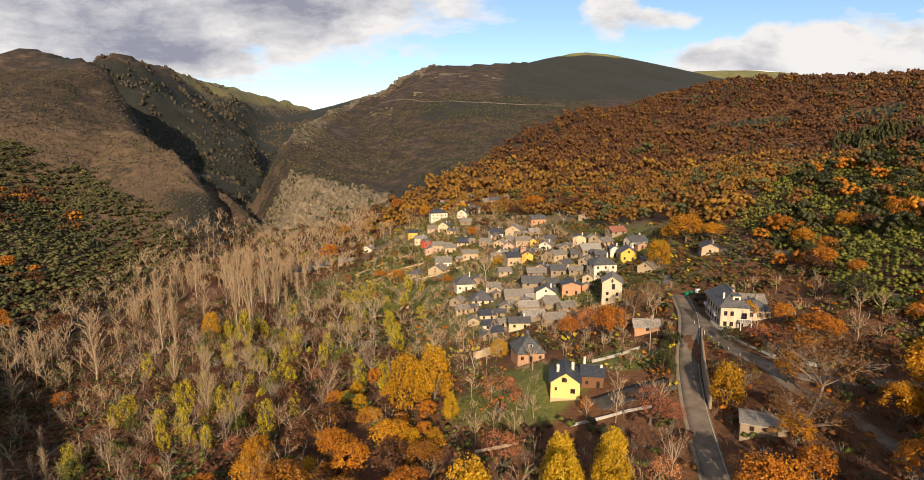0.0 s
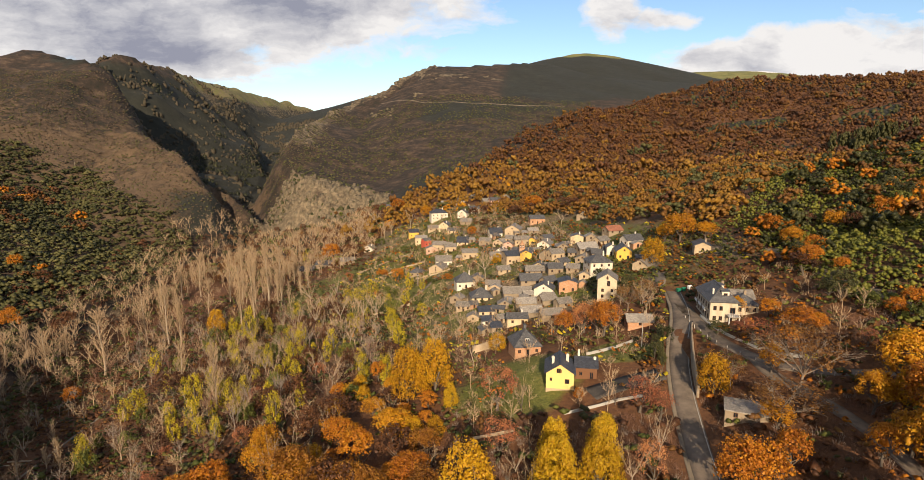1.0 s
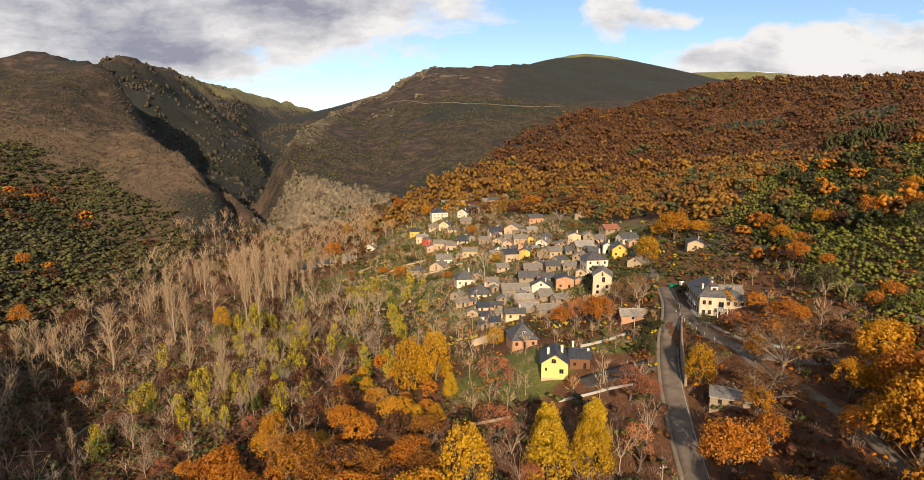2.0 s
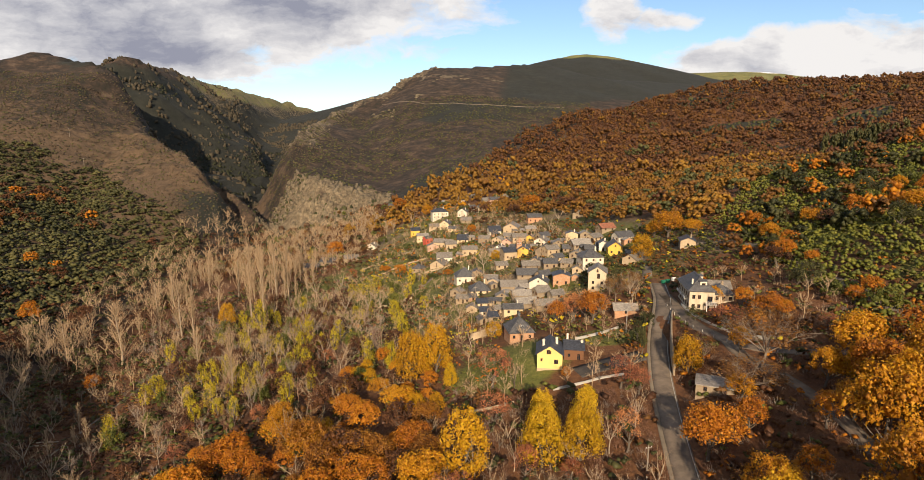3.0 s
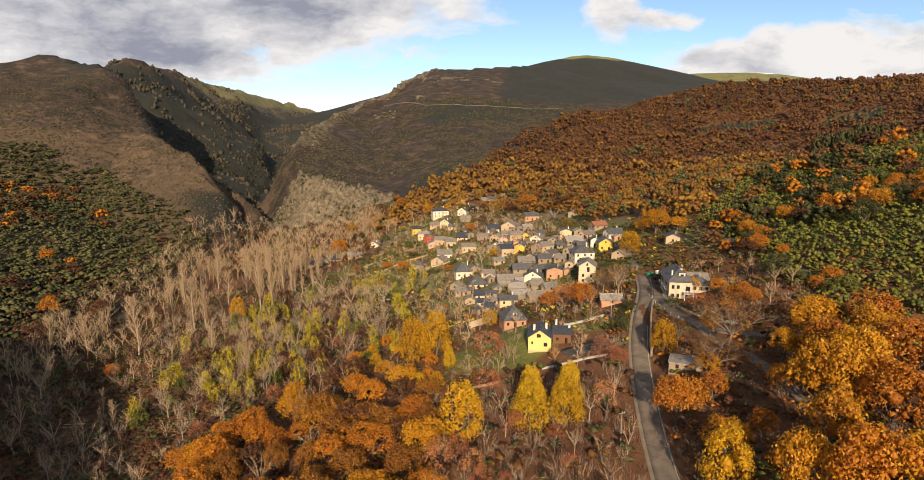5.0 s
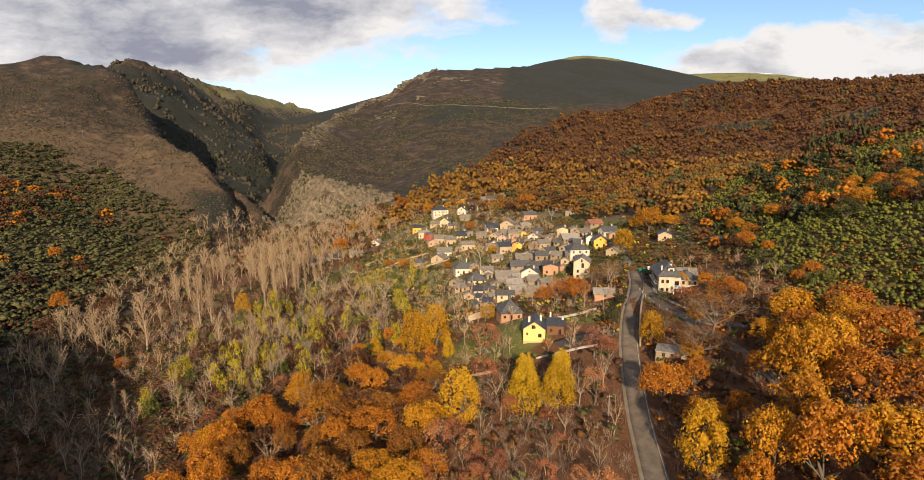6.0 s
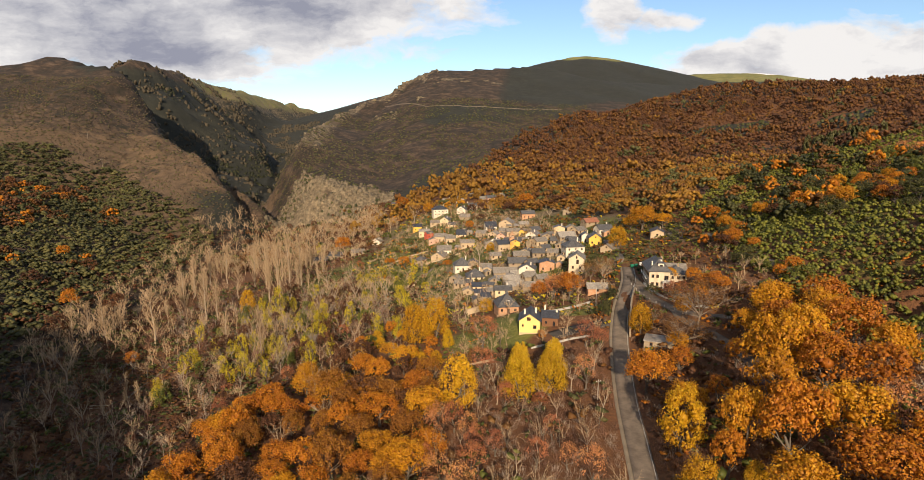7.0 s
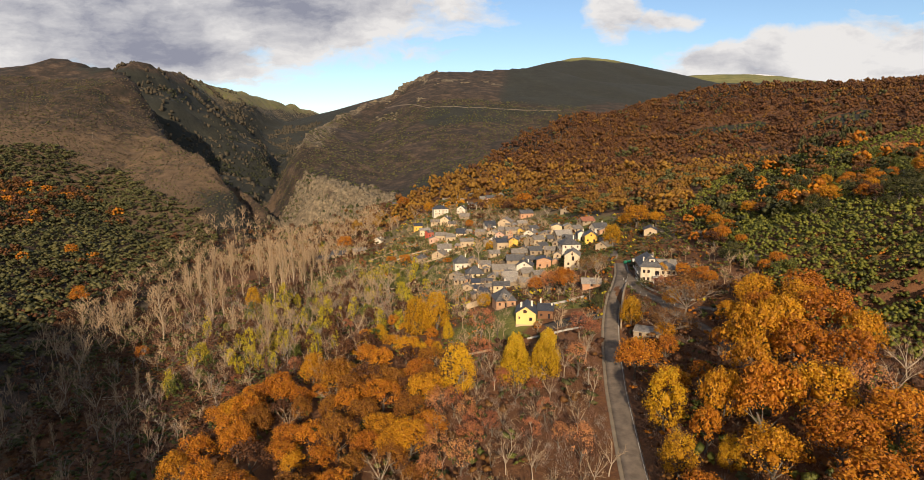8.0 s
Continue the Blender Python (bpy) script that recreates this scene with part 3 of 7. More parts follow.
def crown_arrays(kind, seed, clumps, leaves, leaf, bare=0.0, lumps=0, fill=1.0, core=True):
    """Leaf sprays round many clumps, over a heart tinted darkest as painted shade: an uneven outline with gaps.
    lumps: how many clumps have dense foliage inside. Unit size; leaf is relative to it. Gives vertices, triangles,
    tints."""
    r = np.random.default_rng(seed)
    c, rad = crown_shape(kind, r, clumps)
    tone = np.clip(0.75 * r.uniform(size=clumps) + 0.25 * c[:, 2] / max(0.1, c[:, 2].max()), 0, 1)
    k = np.repeat(np.arange(clumps), leaves // clumps)
    d = spherical(len(k), r, 0.4)
    at = c[k] + d * rad[k][:, None] * r.uniform(0.7, 1.2, len(k))[:, None]
    keep = r.uniform(size=len(k)) > bare
    vs, fs = [], []
    v, f = leaf_sprays(at[keep], d[keep] + 0.7 * (c[k][keep] - [0, 0, 0.4]), leaf, r)
    vs.append(v), fs.append(f)
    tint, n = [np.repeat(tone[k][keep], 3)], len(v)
    for i in range(min(lumps, clumps)):
        turn = r.uniform(0, 6.28)
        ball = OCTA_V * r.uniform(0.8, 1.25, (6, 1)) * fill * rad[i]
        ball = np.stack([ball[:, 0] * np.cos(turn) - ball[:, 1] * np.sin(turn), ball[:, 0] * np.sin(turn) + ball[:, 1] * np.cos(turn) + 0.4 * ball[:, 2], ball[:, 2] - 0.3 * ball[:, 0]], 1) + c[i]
        # small lumps get tint 0: the shade in the gaps is put into the colour
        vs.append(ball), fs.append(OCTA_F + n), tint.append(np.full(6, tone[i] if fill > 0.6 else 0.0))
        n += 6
    # the core's zero tint paints the same inner shade
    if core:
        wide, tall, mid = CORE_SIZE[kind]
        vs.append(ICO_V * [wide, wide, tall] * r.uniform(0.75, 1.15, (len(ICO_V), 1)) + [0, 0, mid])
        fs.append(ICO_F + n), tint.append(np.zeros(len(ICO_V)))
    return np.concatenate(vs), np.concatenate(fs), np.concatenate(tint)


def crown_mesh(name, kind, seed, clumps, leaves, leaf, material, bare=0.0):
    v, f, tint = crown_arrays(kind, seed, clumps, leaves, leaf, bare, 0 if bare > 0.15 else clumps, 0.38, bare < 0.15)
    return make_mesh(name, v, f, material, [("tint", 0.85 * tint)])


def tube(points, radii, sides=4):
    """A tapered, bent tube."""
    p = np.asarray(points, float)
    vs, fs = [], []
    for i, q in enumerate(p):
        way = p[min(i + 1, len(p) - 1)] - p[max(i - 1, 0)]
        way = way / (np.linalg.norm(way) + 1e-9)
        a = np.cross(way, [0.31, 0.87, 0.38])
        a /= np.linalg.norm(a) + 1e-9
        b = np.cross(way, a)
        for s in range(sides):
            t = 2 * np.pi * s / sides
            vs.append(q + radii[i] * (a * np.cos(t) + b * np.sin(t)))
        if i:
            for s in range(sides):
                w, x = (i - 1) * sides + s, (i - 1) * sides + (s + 1) % sides
                fs += [(w, x, x + sides), (w, x + sides, w + sides)]
    return np.array(vs), np.array(fs)


def joined(pieces):
    vs, fs, n = [], [], 0
    for v, f in pieces:
        vs.append(v), fs.append(f + n)
        n += len(v)
    return np.concatenate(vs), np.concatenate(fs)


def bent(start, way, length, r, droop=0.0, steps=2):
    pts = [np.array(start, float)]
    w = np.array(way, float) / np.linalg.norm(way)
    for _ in range(steps):
        w = w + r.normal(scale=0.12, size=3) + [0, 0, -droop]
        w /= np.linalg.norm(w)
        pts.append(pts[-1] + w * length / steps)
    return pts


def trunk_arrays(seed, height=0.5, girth=0.035, limbs=5, spread=0.32):
    """A trunk with a few limbs that reach into a crown of size 1."""
    r = np.random.default_rng(seed)
    stem = bent((0, 0, -0.06), (0, 0, 1), height + 0.06, r, 0, 3)
    parts = [tube(stem, [girth * 1.35, girth, girth * 0.8, girth * 0.45], 6)]
    for i in range(limbs):
        a = 2 * np.pi * (i + r.uniform(0, 0.6)) / limbs
        start = stem[1] + (stem[2] - stem[1]) * r.uniform(0.1, 1.0)
        limb = bent(start, (spread * np.cos(a), spread * np.sin(a), 0.3), r.uniform(0.3, 0.45), r, -0.05, 2)
        parts.append(tube(limb, [girth * 0.5, girth * 0.32, girth * 0.1], 4))
    return joined(parts)


def bare_arrays(seed, kind="round", rich=1.0):
    """A leafless tree 1 high: (trunk and limbs), (branches and twigs)."""
    r = np.random.default_rng(seed)
    wood, twigs = [], []

    def spray(line, count, reach, width, lift):
        p = np.asarray(line)
        for _ in range(max(2, int(count * rich))):
            s = r.uniform(0.25, 1.0) * (len(p) - 1)
            k = min(int(s), len(p) - 2)
            q = p[k] + (p[k + 1] - p[k]) * (s - k)
            w = p[k + 1] - p[k]
            w = w / np.linalg.norm(w) + r.normal(scale=0.55, size=3) + [0, 0, lift]
            w /= np.linalg.norm(w)
            side = np.cross(w, r.normal(size=3))
            side /= np.linalg.norm(side)
            tip = q + w * reach * r.uniform(0.5, 1.2)
            twigs.append((np.array([q - side * width, q + side * width, tip]), np.array([[0, 1, 2]])))

    if kind == "poplar":
        lean = r.normal(scale=0.03, size=2)
        stem = [np.array([lean[0] * q + r.normal(scale=0.006), lean[1] * q + r.normal(scale=0.006), q - 0.03]) for q in (0, 0.25, 0.5, 0.75, 0.98)]
        wood.append(tube(stem, [0.012, 0.0105, 0.008, 0.005, 0.002], 5))
        for i in range(52):
            s = r.uniform(0.07, 0.93)
            k = min(int(s * 4), 3)
            q = stem[k] + (stem[k + 1] - stem[k]) * (s * 4 - k)
            a = r.uniform(0, 2 * np.pi)
            out = r.uniform(0.2, 0.5)
            line = bent(q, (out * np.cos(a), out * np.sin(a), 0.95), 0.10 + 0.26 * (1 - s) + r.uniform(0, 0.06), r, -0.05, 2)
            twigs.append(tube(line, [0.0030, 0.0020, 0.0008], 3))
            spray(line, 24, 0.075, 0.0015, 0.7)
    else:
        fork = 0.28 if kind == "round" else 0.12
        stem = bent((0, 0, -0.03), (0, 0, 1), fork + 0.05, r, 0, 2)
        wood.append(tube(stem, [0.022, 0.017, 0.014], 6))
        limbs = 8 if rich > 0.7 else 6
        for i in range(limbs):
            a = 2 * np.pi * (i + r.uniform(0, 0.7)) / limbs
            out = r.uniform(0.25, 0.85)
            limb = bent(stem[-1], (out * np.cos(a), out * np.sin(a), 0.75), 0.5 + r.uniform(0, 0.2), r, 0.0, 3)
            wood.append(tube(limb, [0.0105, 0.0075, 0.005, 0.0015], 4))
            spray(limb, 12, 0.15, 0.0016, 0.3)
            for _ in range(7 if rich > 0.7 else 4):
                s = r.uniform(0.8, 2.9)
                k = int(s)
                q = limb[k] + (limb[k + 1] - limb[k]) * (s - k)
                w = limb[k + 1] - limb[k]
                w = w / np.linalg.norm(w) + r.normal(scale=0.55, size=3)
                line = bent(q, w + [0, 0, 0.2], r.uniform(0.16, 0.32), r, 0.0, 2)
                twigs.append(tube(line, [0.0042, 0.0028, 0.001], 3))
                spray(line, 20, 0.11, 0.0013, 0.15)
    return joined(wood), joined(twigs)


TREE_KINDS = {}


def tree_kind(name, crown_kind, material, seeds, leaves=1700, clumps=34, leaf=0.034, bare=0.0, stem=0.5, bark=BARK):
    made = []
    for s in seeds:
        v, f = trunk_arrays(s, stem)
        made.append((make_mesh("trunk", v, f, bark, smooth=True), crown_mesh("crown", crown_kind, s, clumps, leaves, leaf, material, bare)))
    TREE_KINDS[name] = made


tree_kind("gold", "egg", GOLD, (1, 2, 3), 3600, 90, 0.0185)
tree_kind("orange", "round", ORANGE, (4, 5, 6), 1600, 60, 0.0255)
tree_kind("oak", "wide", CHESTNUT, (7, 8, 9, 28), 3500, 110, 0.0192)
tree_kind("goldoak", "wide", GOLDOAK, (10, 11, 29), 3500, 110, 0.0192)
tree_kind("brown", "wide", BROWNOAK, (36, 37, 38), 3000, 100, 0.0200)
tree_kind("rust", "wide", RUST, (12, 13, 14), 900, 45, 0.032)
tree_kind("cone", "cone", YELLOW_LEAF, (15, 16), 5400, 100, 0.0165, stem=0.6)
tree_kind("red", "round", RED, (17, 18), 1700, 36, 0.019, 0.3)
tree_kind("lime", "tall", LIME, (19, 20, 21), 1100, 44, 0.022, 0.1, 0.8)
tree_kind("olive", "wide", OLIVE, (22, 23), 1400, 40, 0.026)
tree_kind("bush", "wide", SCRUB, (24, 25), 1000, 28, 0.032, stem=0.2)
tree_kind("rose", "round", ROSE, (26, 27), 1500, 36, 0.020, 0.3)
TREE_KINDS["veteran"] = []
for s in (44, 45):
    wood, twig = bare_arrays(s, "round", 0.8)
    TREE_KINDS["veteran"].append((make_mesh("trunk", *joined([wood, twig]), OLD_BARK), crown_mesh("crown", "wide", s, 44, 2600, 0.016, TAWNY, 0.35)))
BARE_KINDS = {}
for name, kind, wood, twig, seeds in (("poplar", "poplar", PALE_BARK, TWIG, (31, 32, 33, 34)), ("walnut", "round", PALE_BARK, TWIG, (41, 42, 43)), ("thicket", "low", BARK, TWIG, (51, 52))):
    BARE_KINDS[name] = []
    for s in seeds:
        (wv, wf), (tv, tf) = bare_arrays(s, kind, {"round": 0.6, "low": 0.55}.get(kind, 1.0))
        BARE_KINDS[name].append((make_mesh("trunk", wv, wf, wood), make_mesh("crown", tv, tf, twig)))

TREE_LABELS = {
    "gold": "round tree with golden yellow autumn leaves", "orange": "round tree with orange brown autumn leaves",
    "oak": "broad oak with orange autumn leaves and gaps", "goldoak": "broad chestnut with yellow gold autumn leaves",
    "brown": "broad oak with tawny brown autumn leaves", "rust": "broad tree with rust brown withering leaves", "cone": "pointed lime tree dense with yellow leaves",
    "red": "half bare cherry tree with thin red leaves", "lime": "slender young poplar with yellow green leaves",
    "olive": "evergreen holm oak with dark olive leaves", "bush": "low green broom bush on the slope",
    "poplar": "tall leafless poplar with pale upright branches", "walnut": "leafless tree with pale spreading branches",
    "rose": "half bare tree with pinkish orange autumn leaves", "veteran": "old chestnut with pale limbs and thin tawny leaves",
    "thicket": "leafless many-stemmed shrub with brown twigs"}
TREE_NAMES = {"gold": "maple_tree", "orange": "beech_tree", "oak": "oak_tree", "goldoak": "chestnut_tree", "brown": "oak_tree", "rust": "hornbeam_tree", "cone": "linden_tree", "red": "cherry_tree",
              "lime": "young_poplar", "olive": "holm_oak", "bush": "broom_shrub", "poplar": "poplar_tree", "walnut": "walnut_tree", "thicket": "hazel_shrub", "rose": "rowan_tree", "veteran": "old_chestnut_tree"}
counter = {}


def tree(kind, x, y, width, height=None):
    """One tree with its crown as wide and its top as high as given, standing on the land."""
    height = height or width * 1.05
    n = counter[kind] = counter.get(kind, 0) + 1
    protos = TREE_KINDS.get(kind) or BARE_KINDS[kind]
    trunk, crown = protos[n % len(protos)]
    base = new(TREE_NAMES[kind])
    base.empty_display_size = 0.5
    base.location, base.rotation_euler = (x, y, z_at(x, y) - 0.1), (0, 0, (n * 2.399) % 6.283)
    for part_name, me in (("trunk", trunk), ("crown", crown)):
        ob = new(part_name, me)
        ob.parent = base
        lift = 0.0
        if kind in TREE_KINDS:
            lift = 0.0 if kind in ("bush", "lime") else 0.16
            if part_name == "crown":
                ob.location = (0, 0, lift * height)
        ob.scale = (width, width, height * (1 - lift))
    return tagged(base, TREE_LABELS[kind], "tree" if kind not in ("bush", "thicket") else "shrub", {"poplar": "bare poplars by the river", "walnut": "bare trees"}.get(kind, "autumn trees"))


def scatter(name, label, shapes, xs, ys, widths, heights, tints, material, sink=0.0, soft=False):
    """Many plants that nobody could count, as one thing. shapes: (vertices, triangles) of unit plants."""
    r = np.random.default_rng(len(xs))
    zs = ground(xs, ys)
    vs, fs, ts, n = [], [], [], 0
    which = r.integers(0, len(shapes), len(xs))
    for k, (v, f) in enumerate(shapes):
        m = which == k
        cnt = int(m.sum())
        if not cnt:
            continue
        a = r.uniform(0, 2 * np.pi, cnt)
        ca, sa = np.cos(a)[:, None], np.sin(a)[:, None]
        w, h = widths[m][:, None], heights[m][:, None]
        px = xs[m][:, None] + w * (v[:, 0] * ca - v[:, 1] * sa)
        py = ys[m][:, None] + w * (v[:, 0] * sa + v[:, 1] * ca)
        pz = zs[m][:, None] + h * (v[:, 2] - sink)
        vs.append(np.stack([px, py, pz], -1).reshape(-1, 3))
        fs.append((f[None] + (np.arange(cnt) * len(v))[:, None, None]).reshape(-1, 3) + n)
        ts.append(np.repeat(tints[m], len(v)))
        n += cnt * len(v)
    if not vs:
        return None
    ob = new(name, make_mesh(name, np.concatenate(vs), np.concatenate(fs), material, [("tint", np.concatenate(ts))], smooth=soft))
    return tagged(ob, label, "woods" if "wood" in name else "scrub", kind="stuff")


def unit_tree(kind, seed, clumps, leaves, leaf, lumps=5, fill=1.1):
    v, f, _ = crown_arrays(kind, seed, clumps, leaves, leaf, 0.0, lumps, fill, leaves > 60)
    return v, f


def brush_arrays(seed, count=40, wide=0.0075):
    """Leafless brush: thin shoots rising from one stool, unit size."""
    r = np.random.default_rng(seed)
    a, o = r.uniform(0, 2 * np.pi, count), np.sqrt(r.uniform(0, 1, count))
    foot = np.stack([0.30 * o * np.cos(a), 0.30 * o * np.sin(a), r.uniform(-0.05, 0.35, count)], 1)
    tip = foot + np.stack([0.28 * o * np.cos(a), 0.28 * o * np.sin(a), np.zeros(count)], 1) + r.normal(scale=0.12, size=(count, 3)) + np.stack([0 * o, 0 * o, r.uniform(0.3, 0.75, count) * (1.1 - 0.5 * o)], 1)
    side = np.cross(tip - foot, r.normal(size=(count, 3)))
    side *= wide / np.linalg.norm(side, axis=1)[:, None]
    return np.stack([foot - side, foot + side, tip], 1).reshape(-1, 3), np.arange(count * 3).reshape(-1, 3)


def jittered(x0, x1, y0, y1, gap, seed):
    """Points spread about evenly, gap metres apart."""
    r = np.random.default_rng(seed)
    gx, gy = np.meshgrid(np.arange(x0, x1, gap), np.arange(y0, y1, gap))
    return gx.ravel() + r.uniform(-0.48, 0.48, gx.size) * gap, gy.ravel() + r.uniform(-0.48, 0.48, gx.size) * gap, r


def off_roads(x, y, gap):
    keep = np.ones(np.shape(x), bool)
    for line, half in ((MAIN_ROAD, 3.5), (HILL_ROAD, 3.0), (LANE, 2.2)):
        keep &= nearest(x, y, line)[0] > half + gap
    return keep

# ---------------------------------------------------------------- woods and scrub
def inside_fan(x, y, margin=25):
    return (np.abs(x) < 0.84 * (y + 75) + margin)


RIVER_X = ((-400, 150, 300, 480, 700), (-165, -172, -212, -243, -285))


def woods_by_colour(name, label, shapes, x, y, w, h, r, parts, sink=0.0):
    """Deals plants out to materials: parts are (share, material, word)."""
    pick, low = r.uniform(size=len(x)), 0.0
    patch = 0.5 + 0.5 * fbm(x, y, 60, 3, 77)
    tint = np.clip(0.65 * patch + 0.5 * r.uniform(size=len(x)) - 0.1, 0, 1)
    pick = np.clip(pick * 0.75 + 0.25 * (0.5 + 0.9 * (patch - 0.5)), 0, 0.999)
    for share, material, word in parts:
        m = (pick >= low) & (pick < low + share)
        low += share
        scatter(name, label.format(word), shapes, x[m], y[m], w[m], h[m], tint[m], material, sink, name == "woods")


FAR_SHAPES = [unit_tree(k, s, 10, 30, 0.065, 10, 1.4) for k, s in (("round", 61), ("wide", 62), ("wide", 63), ("round", 64), ("wide", 65))]
MID_SHAPES = [unit_tree(k, s, 20, 100, 0.055, 18, 1.15) for k, s in (("round", 71), ("wide", 72), ("wide", 73), ("round", 74))]
WOOD_SHAPES = [unit_tree("wide", s, 7, 14, 0.09, 7, 1.8) for s in (66, 67, 68)]
LOW_SHAPES = [unit_tree("wide", s, 4, 8, 0.13, 3, 2.4) for s in (181, 182, 183)]
BUSH_SHAPES = [unit_tree("wide", s, 7, 14, 0.10, 5, 1.9) for s in (81, 82, 83)]

KNOLL_EDGE = ((105, 160, 205, 215, 232, 251, 400), (235, 300, 360, 372, 332, 288, 296))
# the eastern hill
x, y, r = jittered(-130, 1100, 560, 1240, 12.0, 101)
edge = np.interp(y, (560, 600, 800, 1000, 1200, 1330), (-125, -105, 8, 100, 205, 360)) + 25 * fbm(x, y, 90, 2, 5)
glade = fbm(x, y, 150, 3, 91)
m = (x > edge) & inside_fan(x, y) & (glade < 0.47) & (r.uniform(size=x.size) < 0.94)
x, y = x[m], y[m]
w = 9 + 10 * r.uniform(size=x.size) ** 1.6
# golden at the foot of the hill, tawny in the middle, dark rust and evergreen towards the top
up = np.clip(step(480, 1150, y + 0.75 * (x - 60)) + 0.30 * fbm(x, y, 170, 3, 97), 0, 1)
lot = r.uniform(size=x.size)
for lo, hi, mix in ((-1, 0.30, ((0.08, GOLDOAK, "golden"), (0.54, AMBER, "amber"), (0.26, TAWNY, "tawny"), (0.12, HOLM, "olive green"))),
                    (0.30, 0.62, ((0.30, AMBER, "amber"), (0.42, TAWNY, "tawny"), (0.16, RUST, "rust brown"), (0.12, HOLM, "olive green"))),
                    (0.62, 2, ((0.14, AMBER, "amber"), (0.38, TAWNY, "tawny"), (0.33, RUST, "rust brown"), (0.15, OLIVE, "dark green")))):
    k = (up + 0.25 * (lot - 0.5) >= lo) & (up + 0.25 * (lot - 0.5) < hi)
    woods_by_colour("woods", "distant hillside wood with {} autumn trees", FAR_SHAPES, x[k], y[k], w[k], w[k] * r.uniform(0.8, 1.1, int(k.sum())), r, mix)
# nearer slope behind and beside the village
x, y, r = jittered(-110, 520, 225, 565, 8.8, 103)
edge = np.interp(y, (225, 290, 340, 420, 480, 560), (118, 112, 100, 78, 45, -95)) + 12 * fbm(x, y, 40, 2, 6)
glade = fbm(x, y, 90, 3, 95)
m = (x > edge) & (y > np.interp(x, *KNOLL_EDGE) - 2) & inside_fan(x, y) & (glade < 0.40) & (r.uniform(size=x.size) < 0.9)
x, y = x[m], y[m]
gold = step(0, 90, 60 - x) * step(440, 500, y)
w = r.uniform(7.5, 13, x.size)
g = r.uniform(size=x.size) < 0.7 * gold
woods_by_colour("woods", "hillside wood with {} autumn trees", MID_SHAPES, x[g], y[g], w[g], w[g] * 0.95, r, ((0.14, GOLDOAK, "golden yellow"), (0.86, AMBER, "amber")))
x, y, w = x[~g], y[~g], w[~g]
woods_by_colour("woods", "hillside wood with {} autumn trees", MID_SHAPES, x, y, w, w * r.uniform(0.8, 1.05, x.size), r,
                ((0.18, RUST, "rust brown"), (0.32, TAWNY, "tawny orange"), (0.14, HOLM, "olive green"), (0.26, AMBER, "amber"), (0.10, CHESTNUT, "orange")))
# evergreen wood on the western hill
x, y, r = jittered(-640, -185, 150, 720, 5.6, 105)
bank = -(x - np.interp(y, *RIVER_X))
z = ground(x, y)
limit = np.interp(x, (-560, -518, -475, -444, -394, -338, -319, -292, -250), (80, 66, 44, 33, 29, 13, 7, -15, -34)) + 9 * fbm(x, y, 45, 3, 9)
m = (bank > 16) & (z > -37 + 5 * fbm(x, y, 40, 2, 4)) & (z < limit) & inside_fan(x, y) & (r.uniform(size=x.size) < 0.93)
x, y = x[m], y[m]
w = 5.5 + 6 * r.uniform(size=x.size) ** 1.4
woods_by_colour("woods", "hillside wood of {} trees", WOOD_SHAPES, x, y, w, w * r.uniform(0.5, 0.8, x.size), r, ((0.72, OLIVE, "dark evergreen"), (0.20, HOLM, "olive green"), (0.06, RUST, "rust brown"), (0.02, ORANGE, "orange")))
# leafless and rusty growth at the foot of the western hill
x, y, r = jittered(-330, -165, 120, 640, 6.2, 125)
bank = -(x - np.interp(y, *RIVER_X))
z = ground(x, y)
m = (bank > -8) & (z < -22) & inside_fan(x, y, 40) & (r.uniform(size=x.size) < 0.8)
x, y = x[m], y[m]
w = r.uniform(4, 8.5, x.size)
woods_by_colour("woods", "river bank growth with {} leaves", FAR_SHAPES, x, y, w, w * 0.8, r, ((0.62, RUST, "rust brown"), (0.30, OLIVE, "olive"), (0.08, ORANGE, "orange")))
# broom and heather tufts on the heath
def tuft_arrays(seed):
    """A low domed tuft: two rings and a top."""
    r = np.random.default_rng(seed)
    a = np.arange(5) * 2 * np.pi / 5
    ring = np.stack([0.5 * np.cos(a), 0.5 * np.sin(a), 0 * a], 1)
    v = np.concatenate([ring, ring * [0.8, 0.8, 0] + [0, 0, 0.6], [[0, 0, 1.0]]]) + r.normal(scale=0.08, size=(11, 3))
    f = [(i, (i + 1) % 5, 5 + (i + 1) % 5) for i in range(5)] + [(i, 5 + (i + 1) % 5, 5 + i) for i in range(5)] + [(5 + i, 5 + (i + 1) % 5, 10) for i in range(5)]
    return v, np.array(f)


